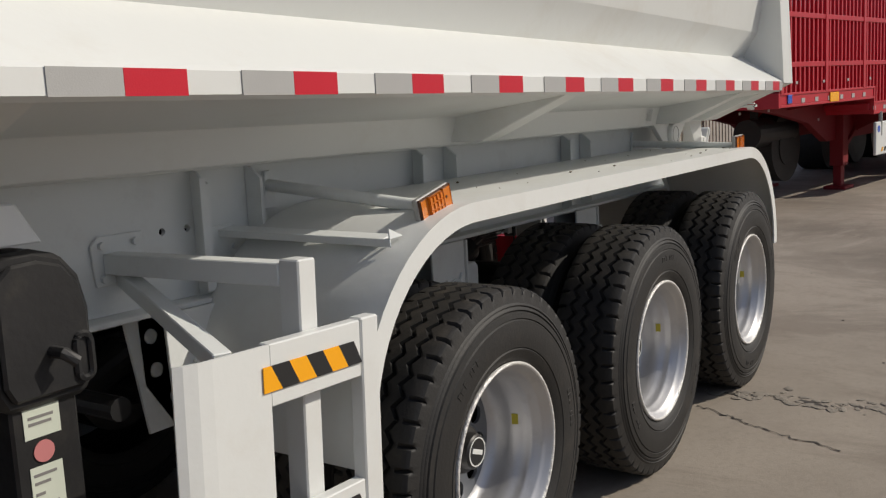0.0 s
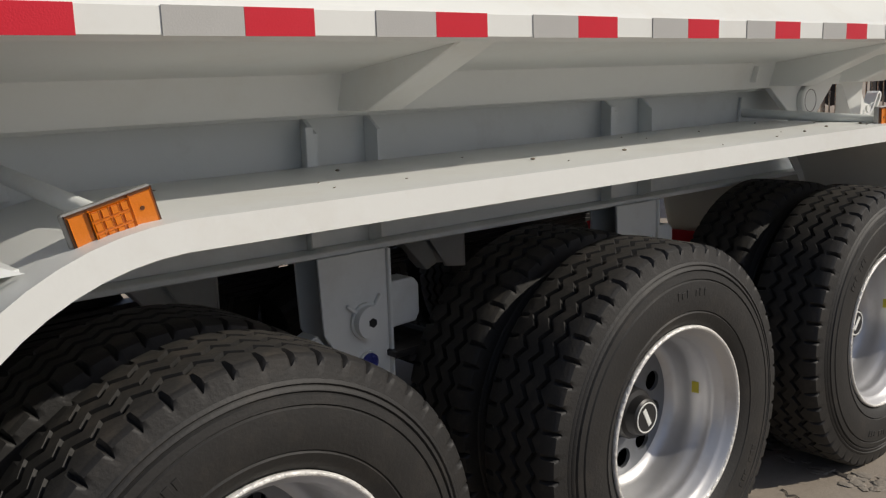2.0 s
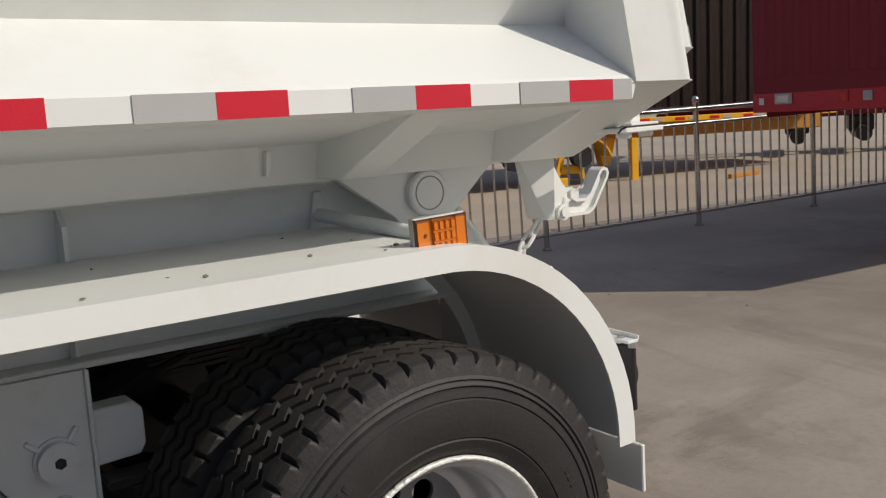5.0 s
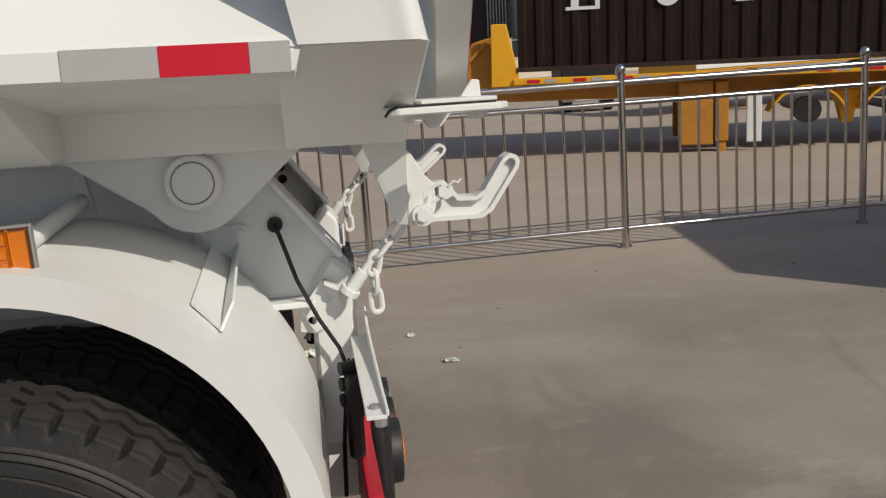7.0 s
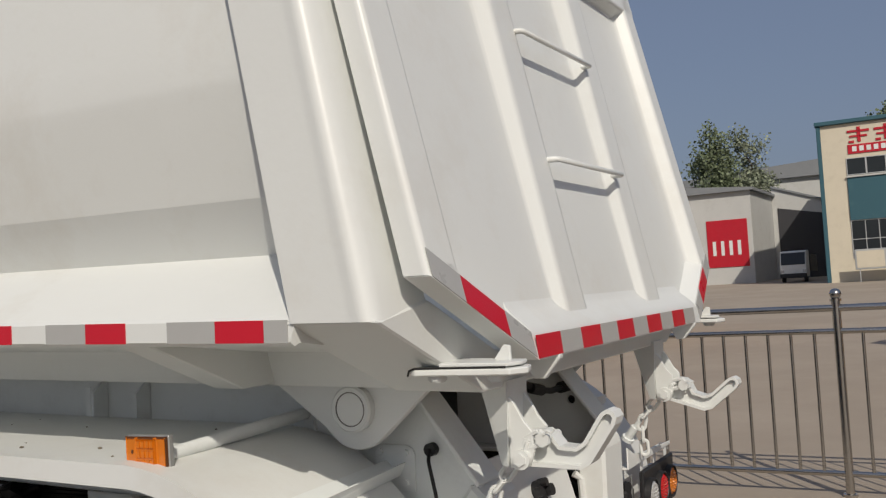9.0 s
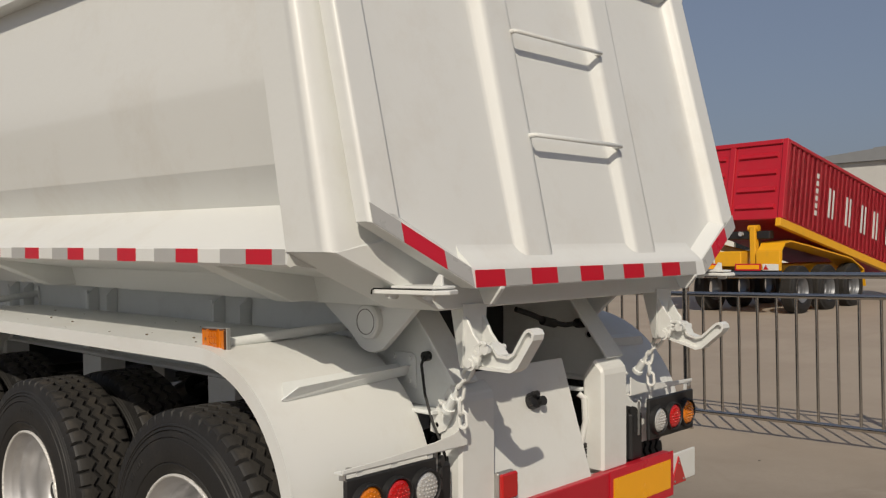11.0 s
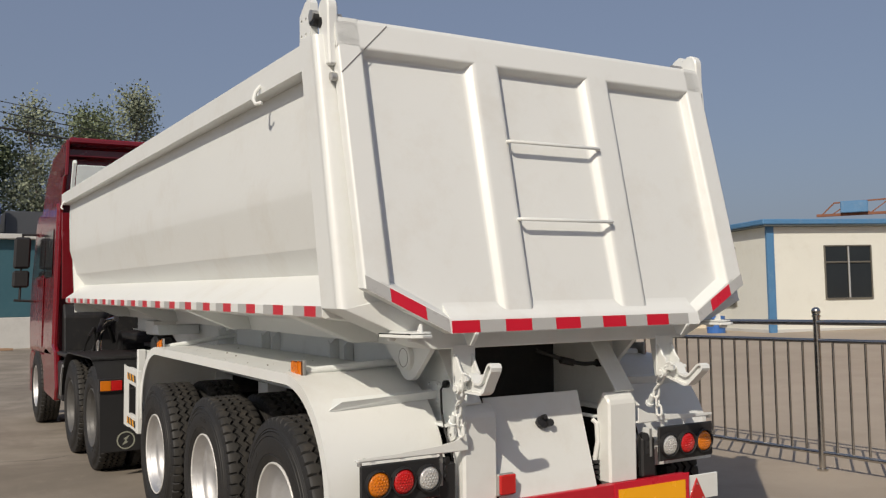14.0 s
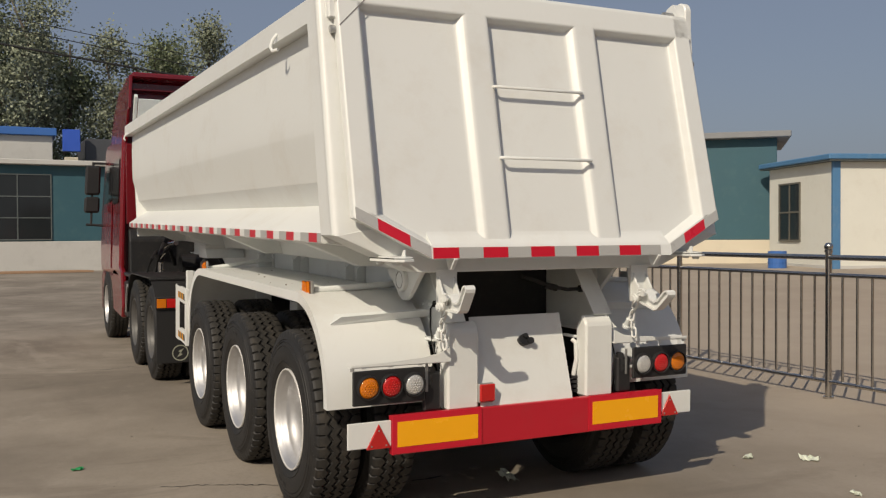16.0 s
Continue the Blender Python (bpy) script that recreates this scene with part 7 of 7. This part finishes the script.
part("front_beam", bx(-0.06, 0, 0, SW, 1.33, 1.505, 0.006), RED, ST, m=M)
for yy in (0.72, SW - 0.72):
    part("main_beam", prism([(0.4, 1.34), (1.5, 1.22), (2.5, 1.05), (3.2, 0.74), (SL, 0.74), (SL, 1.18), (3.2, 1.18), (3.0, 1.40), (0.4, 1.40)], "y", yy - 0.05, yy + 0.05), SHADERED, ST, m=M)
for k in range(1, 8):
    part("outrigger", prism([(0.06, 1.34 if k < 3 else 1.12), (0.70, 1.34 if k < 3 else 1.12), (0.70, 1.25 if k < 3 else 0.80)], "x", 0.55 + 1.25 * k, 0.58 + 1.25 * k), SHADERED, ST, m=M)
for yy in (0.0, SW - 0.05):
    for z in (1.80, 2.375, ST_TOP - 0.06):
        part("stake_rail", bx(0, SL, yy, yy + 0.05, z, z + 0.06, 0.004), RED, ST, m=M)
    for k in range(int(SL / 0.135)):
        x = 0.04 + 0.135 * k
        z0 = 1.50 if x < 3.18 else 1.29
        share("stake", stake, ST, M @ Matrix.Translation((x, yy + 0.025, z0)) @ Matrix.Diagonal((1.9 if k % 10 == 0 else 0.9, 1.6 if k % 10 == 0 else 0.9, ST_TOP - z0, 1)))
# the front faces away from the sun; its shade is painted as deeper red
front = part("front_panel", bx(-0.05, -0.01, 0.0, SW, 1.50, ST_TOP, 0.005), SHADERED, ST, "red front panel, shade put into its deeper colour", M)
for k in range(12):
    part("panel_rib", prism([(-0.05, 0.10 + 0.20 * k), (-0.066, 0.13 + 0.20 * k), (-0.066, 0.20 + 0.20 * k), (-0.05, 0.23 + 0.20 * k)], "z", 1.66, ST_TOP - 0.02), SHADERED, front, m=M)
part("label_plate", bx(-0.070, -0.062, 0.30, 0.69, 1.46, 1.56, 0), PAPER, front, "white plate", M)
part("plate_print", bx(-0.074, -0.070, 0.33, 0.43, 1.475, 1.545, 0), PRINT, front, m=M)
for y, w, m in ((2.02, 0.20, GALV), (2.35, 0.06, CLEAR), (1.42, 0.10, REDLENS), (1.18, 0.09, GALV), (0.98, 0.06, REDLENS)):
    part("lamp", bx(-0.074, -0.060, y, y + w, 1.40, 1.40 + min(0.10, 0.6 * w + 0.03), 0.004), m, front, m=M)
part("lamp_lens", bx(-0.078, -0.074, 2.05, 2.19, 1.42, 1.48, 0), CLEAR, front, m=M)
part("ladder", joined(tube([(-0.09, 0.06, 2.9), (-0.09, 0.06, 1.72), (-0.09, 0.10, 1.66), (-0.09, 0.22, 1.66), (-0.09, 0.26, 1.72), (-0.09, 0.26, 2.9)], 0.016), rod((-0.09, 0.06, 1.95), (-0.09, 0.26, 1.95), 0.012, 8), rod((-0.09, 0.06, 2.25), (-0.09, 0.26, 2.25), 0.012, 8), rod((-0.09, 0.06, 2.55), (-0.09, 0.26, 2.55), 0.012, 8)), GREYPAINT, front, "pale tube ladder", M)
# added panel: darkens the stake gaps and makes the ground shadow solid
part("inner_lining", bx(0.05, SL, SW - 0.10, SW - 0.06, 1.28, ST_TOP - 0.05, 0.005), SHADERED, ST, m=M)
for k in range(26):
    x = 0.25 + 0.42 * k
    z = 1.375 if x < 3.1 else 1.175
    share("reflective_strip", st_strip, ST, M @ Matrix.Translation((x, 0.010, z)))
    if k % 2 == 0:
        share("reflective_strip", st_strip, ST, M @ Matrix.Translation((x + 0.2, -0.002, 1.60)) @ Matrix.Scale(0.6, 4))
        share("reflective_strip", st_strip, ST, M @ Matrix.Translation((x + 0.1, 0.665, 1.26 if x < 2.4 else 1.06)) @ Matrix.Scale(0.6, 4))
part("side_plate", bx(1.50, 1.80, -0.008, 0.004, 1.350, 1.470, 0.004), ORANGE, ST, "amber side plate", M)
part("side_badge", bx(0.20, 0.32, -0.004, 0.008, 1.38, 1.48, 0.003), BLUESIGN, ST, "small blue badge", M)
sb = part("side_board", bx(3.19, 6.4, -0.02, 0.02, 0.53, 1.00, 0.01), WHITE, ST, "white side board with yellow and black hatching", M)
for k in range(5):
    part("hatch", prism([(3.62 + 0.20 * k, 0.74), (3.74 + 0.20 * k, 0.74), (3.84 + 0.20 * k, 0.92), (3.72 + 0.20 * k, 0.92)], "y", -0.026, -0.021), YELLOW if k % 2 == 0 else RUBBER, sb, m=M)
for k in range(22):
    part("hatch", prism([(3.40 + 0.12 * k, 0.575), (3.46 + 0.12 * k, 0.575), (3.50 + 0.12 * k, 0.635), (3.44 + 0.12 * k, 0.635)], "y", -0.026, -0.021), YELLOW if k % 2 == 0 else RUBBER, sb, m=M)
part("round_mark", rod((3.30, -0.020, 0.90), (3.30, -0.024, 0.90), 0.05, 18), BLUESIGN, sb, m=M)
for xx in (3.42, 4.65, 5.9):
    part("board_hanger", rod((xx, 0.0, 0.80), (xx, 0.0, 1.14), 0.03, 10), GALV, sb, m=M)
for yy in (0.56, SW - 0.78):
    part("landing_leg", joined(bx(3.55, 3.77, yy, yy + 0.20, 0.35, 1.15, 0.01), bx(3.59, 3.73, yy + 0.04, yy + 0.16, 0.05, 0.4, 0.01), bx(3.47, 3.85, yy - 0.06, yy + 0.26, 0, 0.05, 0.01), bar((3.66, yy + 0.1, 0.5), (4.5, yy + 0.1, 0.95), 0.06, 0.06)), SHADERED, ST, "red landing leg, shade put into its deeper colour", M)
part("spare_wheel", joined(rod((2.55, 1.0, 0.72), (2.55, 1.3, 0.72), 0.50, 30), rod((2.55, 0.985, 0.72), (2.55, 1.0, 0.72), 0.26, 24)), TYRE, ST, m=M)
part("air_tank", joined(rod((1.6, 1.15, 0.95), (2.9, 1.15, 0.95), 0.20, 20), bx(1.8, 1.86, 1.1, 1.2, 0.9, 1.3), bx(2.6, 2.66, 1.1, 1.2, 0.9, 1.3)), RUBBER, ST, m=M)
for k in range(3):
    for yy, d in ((0.05, 0.5), (SW - 0.05, -0.5)):
        part("tyre", joined(rod((SL - 4.6 + 1.31 * k, yy, 0.52), (SL - 4.6 + 1.31 * k, yy + d, 0.52), 0.52, 30), rod((SL - 4.6 + 1.31 * k, yy + 0.04 * (1 if d < 0 else -1), 0.52), (SL - 4.6 + 1.31 * k, yy, 0.52), 0.30, 24)), TYRE, ST, m=M)

# low dark trailer beyond the fence
RX = thing("skeletal_trailer", "low dark skeletal trailer with a white mudflap beyond the fence", "trailer")
M = Matrix.Translation((20.16, 5.23, 0)) @ Matrix.Rotation(radians(125), 4, 'Z')
part("chassis", joined(bx(0.3, 7.2, -1.7, -1.5, 0.80, 1.12, 0.02), bx(0.3, 7.2, -0.9, -0.7, 0.80, 1.12, 0.02), bx(0.3, 0.5, -2.3, -0.1, 0.95, 1.10, 0.02), bx(3.3, 3.5, -2.3, -0.1, 0.95, 1.10, 0.02), bx(7.0, 7.2, -2.3, -0.1, 0.95, 1.10, 0.02)), SHADERED, RX, "deep red chassis beams", M)
part("mudflap", bx(0.75, 0.78, -0.75, -0.15, 0.3, 1.1, 0.004), WHITE, RX, "white mudflap", M)
part("mudflap_mark", bx(0.735, 0.75, -0.6, -0.35, 0.5, 0.9, 0.004), PINKPRINT, RX, "pink mark", M)
for k in range(3):
    part("axle", joined(bx(1.4 + 1.3 * k, 1.9 + 1.3 * k, -1.6, -0.8, 0.45, 0.80, 0.03), rod((1.65 + 1.3 * k, -2.2, 0.42), (1.65 + 1.3 * k, -0.2, 0.42), 0.16, 14)), BLACK, RX, m=M)
LB = solid("yellow_beam", bx(13.6, 14.4, 7.3, 7.38, 0.0, 0.08, 0.01), SHADEYELLOW, "short yellow painted beam lying on the yard", "beam")
# low flatbed and a white lorry beyond the fence
FL = thing("flatbed_trailer", "low flatbed trailer with yellow frame and white edge", "trailer")
M = placed(11.0, 17.5, 12)
part("deck", bx(0, 9, 0, 2.4, 1.0, 1.22, 0.02), YELLOW, FL, m=M)
part("edge", bx(0, 9, -0.03, 0.0, 1.06, 1.18, 0.005), WHITE, FL, m=M)
part("headboard", bx(0, 0.15, 0, 2.4, 1.2, 2.3, 0.02), YELLOW, FL, m=M)
for k in range(3):
    part("tyre", rod((5.0 + 1.3 * k, 0.05, 0.5), (5.0 + 1.3 * k, 0.35, 0.5), 0.5, 24), TYRE, FL, m=M)
part("leg", bx(1.8, 2.0, 0.3, 0.5, 0, 1.0, 0.01), YELLOW, FL, m=M)

# white lorry seen under the container trailer
WL = thing("white_lorry", "white lorry with a red bumper mark beyond the trailer", "lorry")
M = placed(9.0, 21.6, -6)
part("bumper", bx(0, 1.5, 0, 0.15, 0.30, 0.72, 0.03), WHITE, WL, m=M)
part("bumper_mark", bx(0.85, 1.35, -0.01, 0, 0.34, 0.50, 0.005), RED, WL, "red mark", M)
part("grille", bx(0.2, 0.75, -0.01, 0, 0.40, 0.60, 0.005), BLACK, WL, m=M)
part("cab", prism([(0.1, 0.72), (0.05, 1.6), (0.3, 2.5), (1.7, 2.5), (1.7, 0.72)], "x", 0.0, 1.5, 0.04), BLACK, WL, m=M)
for wx in (0.05, 1.2):
    part("tyre", rod((wx, 0.6, 0.42), (wx + 0.25, 0.6, 0.42), 0.42, 22), TYRE, WL, m=M)
